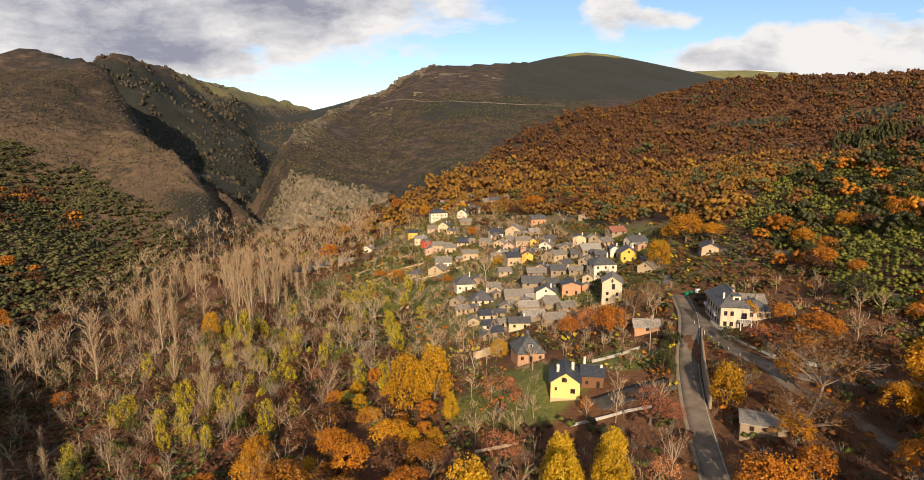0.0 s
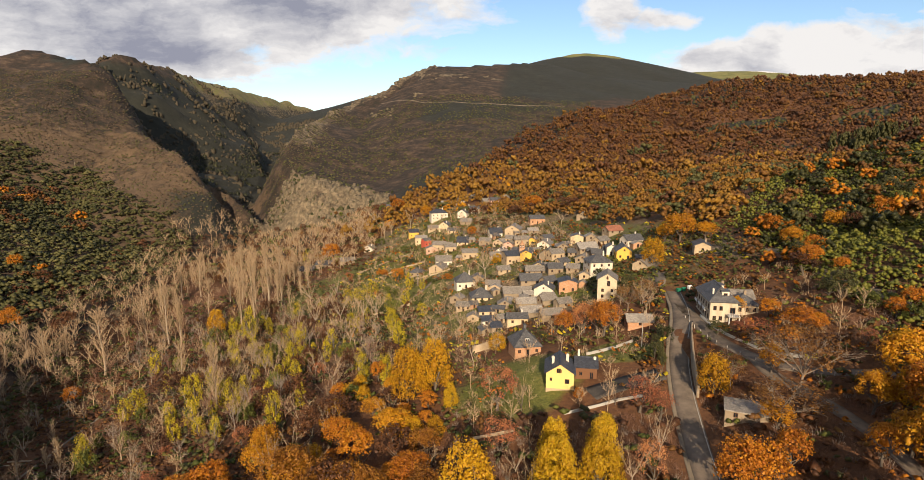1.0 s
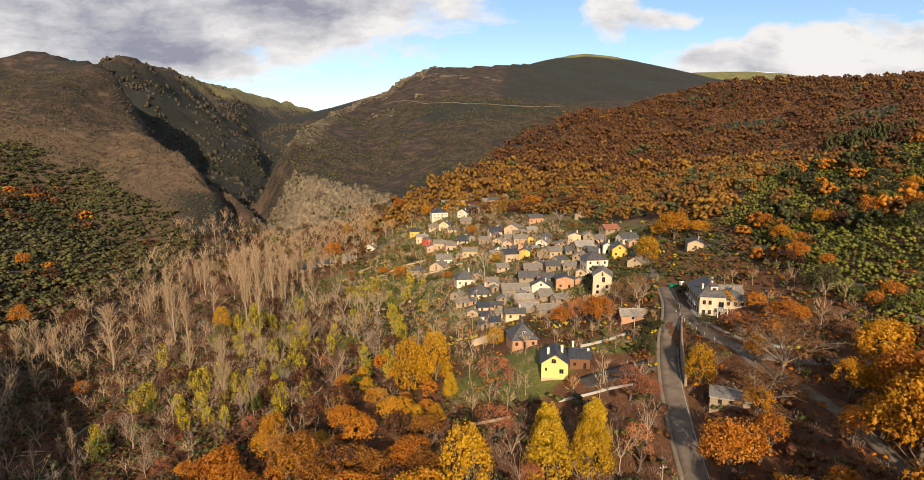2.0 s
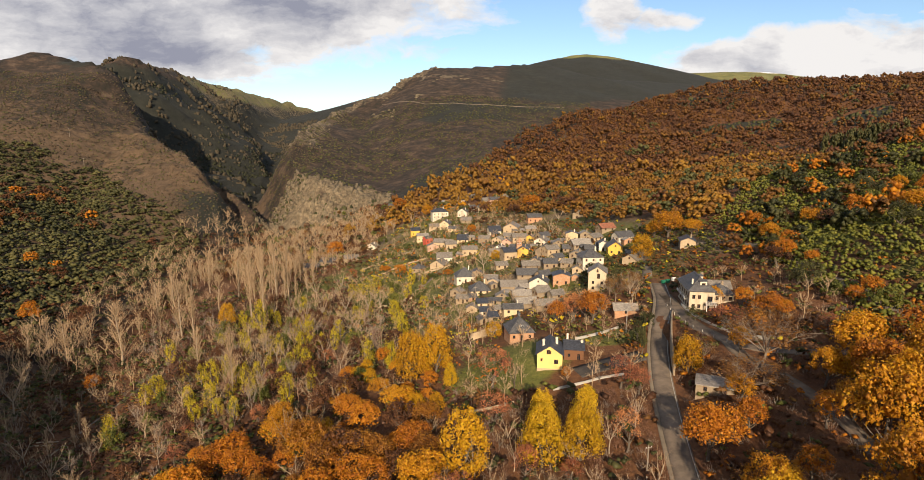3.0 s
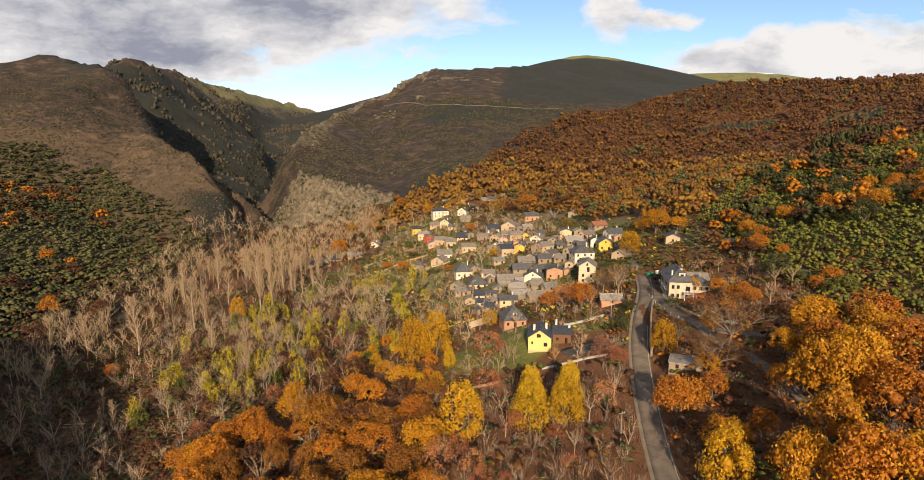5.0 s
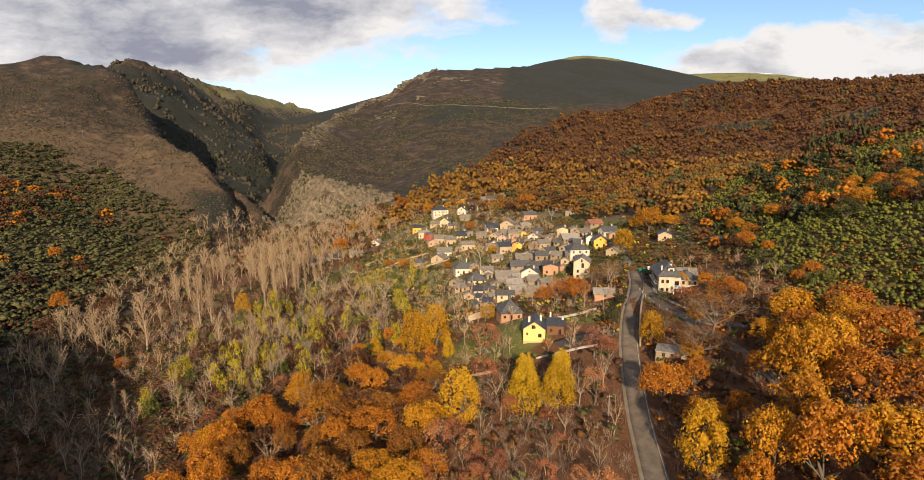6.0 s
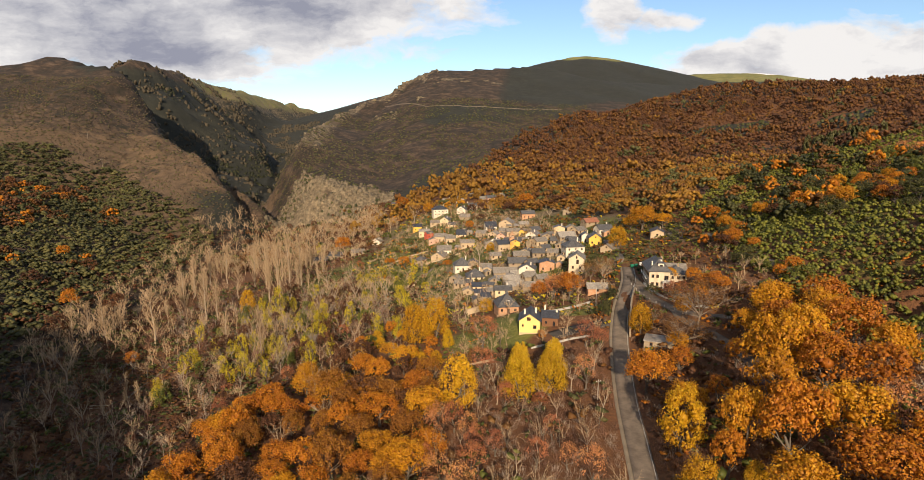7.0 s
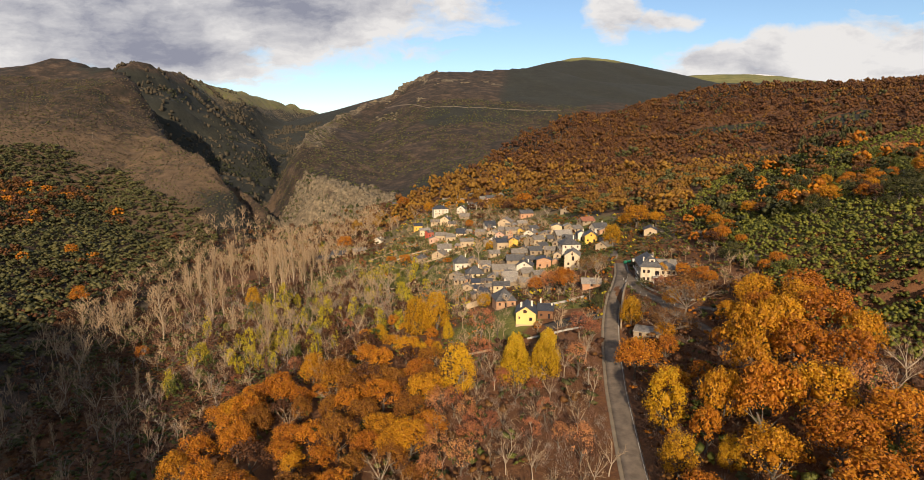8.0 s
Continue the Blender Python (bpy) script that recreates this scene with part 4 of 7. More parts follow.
TUFTS = [tuft_arrays(s) for s in (86, 87, 88)]
x, y, r = jittered(-800, -230, 430, 1060, 4.4, 107)
z = ground(x, y)
d = fbm(x, y, 40, 3, 13)
limit = np.interp(x, (-560, -518, -475, -444, -394, -338, -319, -292, -250), (80, 66, 44, 33, 29, 13, 7, -15, -34))
m = inside_fan(x, y) & (z > limit - 6) & (z > -30) & (z < 190) & (y < 960) & (d > -0.45) & (r.uniform(size=x.size) < 0.95)
x, y, d = x[m], y[m], d[m]
w = r.uniform(1.2, 3.2, x.size) * (1 + 0.6 * np.maximum(d, 0))
woods_by_colour("scrub", "{} tufts on the sunny heath", TUFTS, x, y, w, w * 0.5, r, ((0.42, OLIVE, "dark green broom"), (0.58, HEATHER, "brown heather")), 0.05)
x, y, r = jittered(-330, 330, 760, 1350, 7.0, 108)
d = fbm(x, y, 90, 3, 14)
m = inside_fan(x, y) & (d > -0.25) & (x < np.interp(y, (600, 800, 1000, 1200, 1350), (-125, 0, 90, 200, 330))) & (x > np.interp(y, (760, 950, 1350), (-262, -285, -310))) & (r.uniform(size=x.size) < 0.8)
x, y = x[m], y[m]
w = r.uniform(1.8, 5.0, x.size)
woods_by_colour("scrub", "{} bushes on the mountain heath", TUFTS, x, y, w, w * 0.5, r, ((0.75, OLIVE, "dark green"), (0.25, HEATHER, "brown heather")), 0.05)
# low bushes in the glades of the eastern hill
x, y, r = jittered(-60, 1000, 540, 1300, 8.5, 127)
m = (x > np.interp(y, (560, 800, 1000, 1200, 1330), (-105, 25, 115, 220, 380))) & inside_fan(x, y) & (fbm(x, y, 150, 3, 91) > 0.42)
x, y = x[m], y[m]
w = r.uniform(3, 7, x.size)
woods_by_colour("scrub", "low {} bushes in a hillside clearing", TUFTS, x, y, w, w * 0.7, r, ((0.75, OLIVE, "dark green"), (0.25, RUST, "brown")), 0.05)
# evergreen oaks in the gorge, their leaf colour darkened to stand for shade
x, y, r = jittered(-960, -160, 700, 1900, 9, 131)
m = (x < np.interp(y, (700, 800, 950, 1250, 1450, 1900), (-262, -262, -285, -315, -305, -200))) & (x > np.interp(y, (700, 820, 950, 1150, 1900), (-300, -400, -520, -760, -950))) & (fbm(x, y, 60, 3, 17) > 0.22) & (ground(x, y) < 235)
x, y = x[m], y[m]
w = r.uniform(3, 8, x.size)
woods_by_colour("woods", "gorge side wood of {} trees", TUFTS, x, y, w, w * 0.8, r, ((0.93, SHADED_LEAF, "dark evergreen"), (0.07, RUST, "brown")), 0.05)
# crags of bare rock
ROCKS = []
for s in range(7):
    rr = np.random.default_rng(400 + s)
    bm = bmesh.new()
    for q in rr.normal(size=(13, 3)) * [0.30, 0.26, 0.34]:
        bm.verts.new(np.clip(q, -0.5, 0.5))
    bmesh.ops.convex_hull(bm, input=bm.verts)
    bmesh.ops.delete(bm, geom=[v for v in bm.verts if not v.link_faces], context="VERTS")
    bmesh.ops.triangulate(bm, faces=bm.faces)
    bm.verts.index_update()
    ROCKS.append((np.array([v.co[:] for v in bm.verts]), np.array([[v.index for v in f.verts] for f in bm.faces])))
    bm.free()
x, y, r = jittered(-420, 60, 640, 1750, 6, 129)
rock = rockiness(x, y, 0.2)
m = (r.uniform(size=x.size) < np.where(y < 900, 0.95, 0.25) * rock ** 1.2 * (0.35 + 1.1 * crags(x, y, 70, 3, 8))) & (rock > 0.25) & (x > np.interp(y, (640, 950, 1250, 1750), (-262, -290, -320, -310)))
x, y = x[m], y[m]
w = r.uniform(3, 11, x.size) * np.where(y > 1300, 1.3, 1.0)
ob = scatter("crags", "weathered tan crags breaking through the heath", ROCKS, x, y, w, w * np.where(y < 900, r.uniform(0.9, 1.9, x.size), r.uniform(0.5, 1.0, x.size)), r.uniform(size=x.size), CRAG, 0.2)
ob["category"] = "rock"
# crags of the gorge wall, rock darkened in place of real shade
x, y, r = jittered(-1250, -270, 640, 2500, 9, 130)
wall, _, side = nearest(x, y, WEST_RIM)
z = ground(x, y)
m = (((side > 0) & (y > 680)) | (wall < 9)) & (x < np.interp(y, (640, 950, 1250, 1750, 2500), (-262, -340, -400, -540, -620))) & (z < 300) & (crags(x, y, 80, 3, 28) + 0.3 * r.uniform(size=x.size) > 0.74) & inside_fan(x, y)
x, y, wall = x[m], y[m], wall[m]
w = r.uniform(4, 12, x.size) * np.where(wall < 12, 0.4, 1.0) * np.where(y > 1500, 1.3, 1.0)
ob = scatter("crags", "grey crags with painted shade on the wall of the gorge", ROCKS, x, y, w, w * r.uniform(0.7, 1.7, x.size), r.uniform(size=x.size), SHADED_CRAG, 0.05)
ob["category"] = "rock"
# broom field on the eastern slope
x, y, r = jittered(100, 330, 40, 375, 3.0, 109)
d = fbm(x, y, 50, 3, 15)
edge = np.interp(y, (40, 60, 100, 130, 200, 330), (122, 116, 112, 110, 118, 135))
m = (x > edge) & inside_fan(x, y) & (d > -0.5) & off_roads(x, y, 1.5) & (x < 430) & (y < np.interp(x, *KNOLL_EDGE) + 3)
x, y = x[m], y[m]
w = r.uniform(2.8, 4.6, x.size)
woods_by_colour("scrub", "dense {} broom on the slope", BUSH_SHAPES, x, y, w, w * 0.85, r, ((0.62, BROOM, "sunlit green"), (0.25, SCRUB, "green"), (0.13, OLIVE, "dark green")), 0.05)
# bushes on the banks of the hill road
x, y, r = jittered(106, 215, 66, 150, 2.1, 251)
d, _, _ = nearest(x, y, HILL_ROAD)
m = (d > 3.6) & (d < 15) & inside_fan(x, y) & (r.uniform(size=x.size) < 0.85)
x, y = x[m], y[m]
w = r.uniform(1.8, 3.6, x.size)
woods_by_colour("scrub", "{} bushes on the bank of the hill road", BUSH_SHAPES, x, y, w, w * 0.9, r, ((0.40, OLIVE, "dark green"), (0.30, SCRUB, "green"), (0.15, BROOM, "light green"), (0.15, RUST, "brown")), 0.05)
# brambles, saplings and rough growth on the near slope and the valley floor
x, y, r = jittered(-230, 118, 10, 520, 5.0, 111)
d = fbm(x, y, 28, 3, 19)
bank = x - np.interp(y, *RIVER_X)
m = (bank > -25) & inside_fan(x, y) & (d > -0.25) & off_roads(x, y, 1.6) & ((y < 128) | (x < -22) | (y > 560)) & ~((y > 300) & (x > -75))
x, y = x[m], y[m]
w = r.uniform(2.0, 5.5, x.size)
woods_by_colour("scrub", "rough undergrowth with {} leaves", LOW_SHAPES, x, y, w, w * 0.7, r,
                ((0.36, RUST, "rust brown"), (0.20, OLIVE, "olive"), (0.18, SCRUB, "green"), (0.20, TAWNY, "tawny"), (0.06, LIME, "yellow green")), 0.05)


# dark conifers on the hillside
PINES = [unit_tree("cone", s, 24, 144, 0.06, 24) for s in (96, 97)]
r = np.random.default_rng(133)
x, y = 484 + r.normal(scale=20, size=26), 690 + r.normal(scale=12, size=26)
scatter("woods", "small stand of dark green conifers on the hillside", PINES, x, y, r.uniform(9, 13, 26), r.uniform(20, 27, 26), r.uniform(size=26), OLIVE)


# single trees ----------------------------------------------------
def grove(kinds, x0, x1, y0, y1, gap, seed, wide, test=None, tall=(0.95, 1.15), most=400):
    """Single trees dealt over a stretch of land, clear of the roads."""
    x, y, r = jittered(x0, x1, y0, y1, gap, seed)
    m = inside_fan(x, y, 15) & off_roads(x, y, wide[0] * 0.32)
    if test is not None:
        m &= test(x, y, r)
    for i in np.nonzero(m)[0][:most]:
        w = r.uniform(*wide)
        tree(kinds[int(r.integers(len(kinds)))], round(float(x[i]), 1), round(float(y[i]), 1), round(w, 1), round(w * r.uniform(*tall), 1))


# the big chestnuts beside the road
for x, y, w, h, k in ((98, 111, 14, 17, "goldoak"), (111, 107, 14, 17, "oak"), (104, 97, 13, 17, "goldoak"), (103, 83, 16, 19, "oak"), (104, 69, 12, 16, "goldoak"), (93, 97, 12, 16, "oak"),
                      (91, 82, 14, 20, "goldoak"), (81, 77, 15, 22, "goldoak"), (87, 66, 14, 19, "oak"), (95, 59, 12, 16, "orange"), (72, 61, 13, 20, "goldoak"), (63, 54, 10, 19, "goldoak"),
                      (70, 47, 14, 21, "oak"), (80, 46, 14, 17, "goldoak"), (90, 46, 12, 14, "rose"), (88, 34, 13, 15, "oak"), (76, 32, 14, 16, "oak"), (64, 34, 13, 15, "goldoak"),
                      (60, 19, 14, 14, "oak"), (73, 19, 14, 15, "orange"), (85, 20, 13, 14, "oak"), (97, 28, 12, 13, "rose"), (66, 6, 12, 13, "oak"), (80, 6, 12, 13, "orange"), (94, 8, 12, 13, "oak"),
                      (85, 92, 9, 11, "goldoak"), (78, 90, 7, 9, "orange"), (98, 48, 11, 12, "walnut"), (106, 56, 10, 12, "walnut")):
    tree(k, x, y, w, h)
for x, y, w, h, k in ((50, 44, 9, 12, "gold"), (53, 62, 11, 17, "gold"), (58, 50, 8, 12, "orange"), (49, 30, 10, 12, "orange"), (60, 42, 6, 9, "gold")):
    tree(k, x, y, w, h)
# oaks on the shoulder above the river
grove(("brown", "orange", "goldoak", "brown", "oak", "rust", "walnut", "brown"), -95, -3, 0, 150, 8.8, 203, (7.5, 12.5), lambda x, y, r: (x > np.interp(y, (0, 70, 103, 140, 150), (-60, -80, -84, -68, -58))) & (x < np.interp(y, (0, 118, 150), (-4, -6, -28))) & (r.uniform(size=x.size) < 0.88), (0.95, 1.25))
grove(("orange", "gold", "rust", "goldoak"), -50, 0, 118, 178, 8.5, 205, (4.5, 8), lambda x, y, r: r.uniform(size=x.size) < 0.6)
grove(("rust", "red", "thicket"), -125, -50, 30, 200, 11, 207, (4, 7.5), lambda x, y, r: (x < np.interp(y, (0, 70, 103, 140, 200), (-60, -80, -84, -68, -50))) & (r.uniform(size=x.size) < 0.35))
# marked trees of the near slope
for x, y, w, h, k in ((1, 98, 13, 18, "gold"), (19, 97, 11.5, 16, "cone"), (27.8, 97, 10, 15, "cone"), (30, 104, 9, 15, "cone"), (-15.8, 150, 12, 19, "gold"), (-8, 151, 12, 18.5, "gold"), (-3, 141, 5, 8.5, "cone"),
                      (-41, 117, 14, 16, "brown"), (-34, 108, 11, 13, "brown"), (20, 106, 9, 15, "cone"), (9, 116, 10, 11, "red"), (16, 116, 5, 9, "thicket"), (-7, 118, 7, 9, "thicket"), (-33, 137, 9, 8.5, "rust"),
                      (46, 178, 11, 13, "rose"), (41, 180, 9, 12, "rose"), (35, 183, 8, 10, "rose"), (52, 181, 8, 9, "rose"), (60, 192, 12, 11, "veteran"), (67, 197, 11, 10, "veteran"), (65, 186, 8, 8, "walnut"),
                      (77, 127, 7, 8.5, "goldoak"),  (88, 140, 6, 6, "orange"), (97, 142, 6, 6.5, "orange"), (95, 134, 7, 5, "rust"), (103, 131, 7, 5, "red"), (110, 126, 8, 6, "rust")):
    tree(k, x, y, w, h)
# leafless saplings and cherries between oaks and road
grove(("walnut", "thicket", "red", "walnut", "walnut", "rose", "thicket", "walnut"), -6, 46, -10, 114, 6.6, 209, (5, 8.5), lambda x, y, r: (r.uniform(size=x.size) < 0.86) & (x < np.interp(y, (-10, 114), (31, 44))), (1.1, 1.5))
# poplars by the river
grove(("poplar", "poplar", "poplar"), -226, -70, 320, 500, 14, 211, (13, 21), lambda x, y, r: (lambda b: (b > 8) & (b < np.interp(y, (175, 300, 400, 500), (60, 95, 120, 110))) & (fbm(x, y, 60, 2, 23) > -0.08))(x - np.interp(y, *RIVER_X)), (0.95, 1.15), 150)
grove(("walnut", "poplar", "thicket"), -215, -110, 60, 240, 14, 213, (9, 15), lambda x, y, r: (np.abs(x - np.interp(y, *RIVER_X)) < 42) & (r.uniform(size=x.size) < 0.75))
grove(("walnut", "thicket", "walnut", "rust"), -120, -20, 175, 350, 9, 215, (7, 12), lambda x, y, r: (r.uniform(size=x.size) < 0.62) & (x < np.interp(y, (175, 330), (-18, -75))), (1.0, 1.3))
grove(("lime", "thicket", "lime", "walnut", "bush", "lime"), -135, -25, 165, 330, 9.0, 217, (5, 8), lambda x, y, r: r.uniform(size=x.size) < 0.6, (1.2, 1.7))
# belt below the gorge and behind the gardens
x, y, r = jittered(-262, -60, 470, 700, 8.5, 121)
m = (x > np.interp(y, *RIVER_X) + 12) & (x < np.interp(y, (470, 540, 640, 735), (-95, -70, -60, -130))) & (r.uniform(size=x.size) < 0.85)
x, y = x[m], y[m]
w = r.uniform(5, 9.5, x.size)
woods_by_colour("woods", "valley wood below the gorge with {} trees", MID_SHAPES, x, y, w, w * 0.9, r, ((0.40, RUST, "rust brown"), (0.16, OLIVE, "olive"), (0.24, TAWNY, "tawny"), (0.12, SCRUB, "green"), (0.08, GOLD, "golden")))
def fine_bare_arrays(seed, limbs=9, twigs=13):
    """A small leafless tree 1 high: thin limbs from one stem, each with a fan of fine twigs."""
    r = np.random.default_rng(seed)
    stem = [np.array([0.02 * r.normal(), 0.02 * r.normal(), q]) for q in (-0.05, 0.25, 0.5, 0.8)]
    pieces = [tube(stem, [0.015, 0.012, 0.008, 0.002], 4)]
    foot, tip = [], []
    for i in range(limbs):
        a, h = 2 * np.pi * (i + r.uniform(0, 0.7)) / limbs, r.uniform(0.18, 0.6)
        q = np.array([0, 0, h])
        e = q + np.array([np.cos(a), np.sin(a), 0]) * r.uniform(0.16, 0.34) + [0, 0, r.uniform(0.15, 0.36)]
        foot.append(q), tip.append(e)
        for u in r.uniform(0.3, 1.0, twigs):
            g = q + (e - q) * u
            foot.append(g), tip.append(g + 0.12 * (e - q) / np.linalg.norm(e - q) + r.normal(scale=0.075, size=3) + [0, 0, 0.06])
    foot, tip = np.array(foot), np.array(tip)
    side = np.cross(tip - foot, r.normal(size=foot.shape))
    side *= 0.0042 / np.linalg.norm(side, axis=1)[:, None]
    pieces.append((np.stack([foot - side, foot + side, tip], 1).reshape(-1, 3), np.arange(len(foot) * 3).reshape(-1, 3)))
    return joined(pieces)


FINE_BARE = [fine_bare_arrays(s) for s in (151, 152, 153, 154)]
BARE_SHAPES = []
for s in (91, 92, 93):
    (wv, wf), (tv, tf) = bare_arrays(s, "round", 0.3)
    BARE_SHAPES.append(joined([(wv, wf), (tv[: len(tv) // 3 * 3], tf)]))
x, y, r = jittered(-320, 30, 230, 720, 8.0, 123)
m = (ground(x, y) < -8) & (y < 690) & (x > np.interp(y, *RIVER_X) - 45) & (x < np.interp(y, (230, 439, 441, 480, 560, 640, 720), (-200, -225, -100, -85, -50, -75, -130))) & inside_fan(x, y, 30) & (r.uniform(size=x.size) < 0.6)
x, y = x[m], y[m]
w = r.uniform(9, 15, x.size)
k = r.uniform(size=x.size) < 0.3
for pick, shapes in ((k, BARE_SHAPES), (~k, FINE_BARE)):
    scatter("woods", "pale leafless trees crowding the valley floor", shapes, x[pick], y[pick], w[pick], w[pick] * 1.1, r.uniform(size=int(pick.sum())), TWIG)
# orange and evergreen trees over the broom
grove(("olive", "orange", "bush", "rust", "olive", "goldoak", "orange"), 96, 215, 128, 228, 9.5, 221, (5.5, 11), lambda x, y, r: (x > np.interp(y, (128, 200, 232, 330), (106, 112, 118, 118))) & ((x < 126) | (y > 200) | (x + y > 322)) & (r.uniform(size=x.size) < 0.75))
grove(("olive", "orange", "goldoak", "bush", "orange", "rose"), 215, 330, 150, 262, 13, 223, (6, 11), lambda x, y, r: r.uniform(size=x.size) < 0.5)

# leafless brush: reddish on the near slope, tan on the valley floor
BRUSH = [brush_arrays(s) for s in (141, 142, 143, 144)]
x, y, r = jittered(-14, 124, 0, 150, 2.5, 231)
d = fbm(x, y, 16, 3, 65)
m = inside_fan(x, y, 10) & off_roads(x, y, 0.6) & (d > -0.3) & ((x < 50) | (r.uniform(size=x.size) < 0.85)) & ~((x > 18) & (x < 60) & (y > 124))
x, y, d = x[m], y[m], d[m]
w = r.uniform(1.8, 4.2, x.size)
k = r.uniform(size=x.size) < 0.62
for pick, material, word in ((k, RED_TWIG, "reddish"), (~k, GREY_TWIG, "grey")):
    scatter("scrub", "leafless " + word + " brush on the slope beside the road", BRUSH, x[pick], y[pick], w[pick], 0.9 * w[pick], r.uniform(size=x.size)[pick], material)
x, y, r = jittered(-250, -15, 150, 640, 4.6, 233)
bank = x - np.interp(y, *RIVER_X)
m = (bank > -14) & inside_fan(x, y, 10) & (x < np.interp(y, (150, 260, 340, 420, 520, 640), (-15, -40, -70, -85, -80, -100))) & (r.uniform(size=x.size) < 0.42) & (fbm(x, y, 35, 3, 73) > -0.15)
x, y = x[m], y[m]
w = r.uniform(2.5, 6.5, x.size)
k = r.uniform(size=x.size) < 0.5
for pick, material, word in ((k, RED_TWIG, "reddish"), (~k, TWIG, "tan")):
    scatter("scrub", "dense leafless " + word + " brush on the valley floor", BRUSH, x[pick], y[pick], w[pick], w[pick] * 1.05, r.uniform(size=x.size)[pick], material)
# grey leafless crowns that close the valley wood
x, y, r = jittered(-225, -18, 60, 350, 6.2, 249)
bank = x - np.interp(y, *RIVER_X)
m = (bank > -35) & inside_fan(x, y, 10) & (x < np.interp(y, (60, 140, 150, 200, 260, 340), (-95, -88, -55, -30, -45, -75))) & (r.uniform(size=x.size) < 0.45) & (fbm(x, y, 40, 3, 87) > -0.2)
x, y = x[m], y[m]
w = r.uniform(6, 10.5, x.size)
k = r.uniform(size=x.size)
for pick, material, word in ((k < 0.25, RED_TWIG, "reddish"), ((k >= 0.25) & (k < 0.65), TWIG, "tan"), (k >= 0.65, GREY_TWIG, "grey")):
    scatter("woods", "leafless " + word + " trees of the valley wood", FINE_BARE, x[pick], y[pick], w[pick], w[pick] * r.uniform(1.1, 1.5, int(pick.sum())), r.uniform(size=int(pick.sum())), material)
# weathered rock bands on the mountain's shoulder
x, y, r = jittered(-330, 160, 1000, 1720, 9, 235)
z = ground(x, y)
band = np.sin(z / 9.0 + 3 * fbm(x, y, 160, 3, 69)) + 1.2 * fbm(x, y, 55, 3, 71)
m = (band > 0.95) & (x < np.interp(y, (1000, 1300, 1500, 1720), (-190, -150, -20, 160))) & (z > 70) & (r.uniform(size=x.size) < 0.6)
x, y = x[m], y[m]
w = r.uniform(5, 14, x.size)
ob = scatter("crags", "broken rock bands across the heath", ROCKS, x, y, w, w * r.uniform(0.3, 0.6, x.size), r.uniform(size=x.size), CRAG, 0.12)
ob["category"] = "rock"

# mixed trees over the lower part of the knoll
x, y, r = jittered(112, 330, 190, 372, 8.5, 237)
gap = np.interp(x, *KNOLL_EDGE) - y
m = (gap > 26) & (r.uniform(size=x.size) < 0.62) & off_roads(x, y, 3) & inside_fan(x, y) & (fbm(x, y, 45, 2, 75) > -0.3)
x, y = x[m], y[m]
w = r.uniform(5.5, 10.5, x.size)
woods_by_colour("woods", "scattered {} trees over the broom", MID_SHAPES, x, y, w, w * r.uniform(0.8, 1.1, x.size), r,
                ((0.46, OLIVE, "dark olive"), (0.20, ORANGE, "orange"), (0.34, TAWNY, "tawny")))
# low growth with dead leaves under and between the chestnuts
x, y, r = jittered(50, 150, 20, 158, 2.7, 239)
m = inside_fan(x, y, 5) & off_roads(x, y, 0.7) & (r.uniform(size=x.size) < 0.7) & (fbm(x, y, 20, 2, 79) > -0.45)
x, y = x[m], y[m]
w = r.uniform(1.2, 3.2, x.size)
woods_by_colour("scrub", "low growth with {} leaves under the chestnuts", LOW_SHAPES, x, y, w, w * 0.75, r,
                ((0.34, TAWNY, "tawny"), (0.14, ORANGE, "orange"), (0.26, RUST, "rust brown"), (0.26, SCRUB, "green")), 0.05)

# evergreen shrubs in the clefts of the cliff
x, y, r = jittered(-275, -90, 690, 790, 6.5, 241)
m = (fbm(x, y, 22, 3, 81) > 0.1) & (r.uniform(size=x.size) < 0.7)
x, y = x[m], y[m]
w = r.uniform(2, 5, x.size)
woods_by_colour("scrub", "{} shrubs in the clefts of the cliff", TUFTS, x, y, w, w * 0.9, r, ((0.85, OLIVE, "dark evergreen"), (0.15, SCRUB, "green")))

# brambles and dead bracken that hide the soil by the river
x, y, r = jittered(-215, -45, 105, 330, 2.9, 243)
m = (x - np.interp(y, *RIVER_X) > -22) & inside_fan(x, y, 8) & (x < np.interp(y, (105, 150, 330), (-60, -45, -75))) & (r.uniform(size=x.size) < 0.8)
x, y = x[m], y[m]
w = r.uniform(1.6, 4.0, x.size)
woods_by_colour("scrub", "brambles and bracken with {} leaves by the river", LOW_SHAPES, x, y, w, w * 0.6, r,
                ((0.42, RUST, "rust brown"), (0.24, OLIVE, "olive"), (0.20, TAWNY, "tawny"), (0.14, SCRUB, "green")), 0.05)

# the slope behind and under the drone
x, y, r = jittered(-110, 140, -190, 2, 11, 245)
m = off_roads(x, y, 4) & (r.uniform(size=x.size) < 0.7)
x, y = x[m], y[m]
w = r.uniform(6, 11, x.size)
woods_by_colour("woods", "hillside wood with {} autumn trees beside the road", MID_SHAPES, x, y, w, w * r.uniform(0.85, 1.1, x.size), r, ((0.4, ORANGE, "orange"), (0.3, TAWNY, "tawny"), (0.3, GOLD, "golden")))

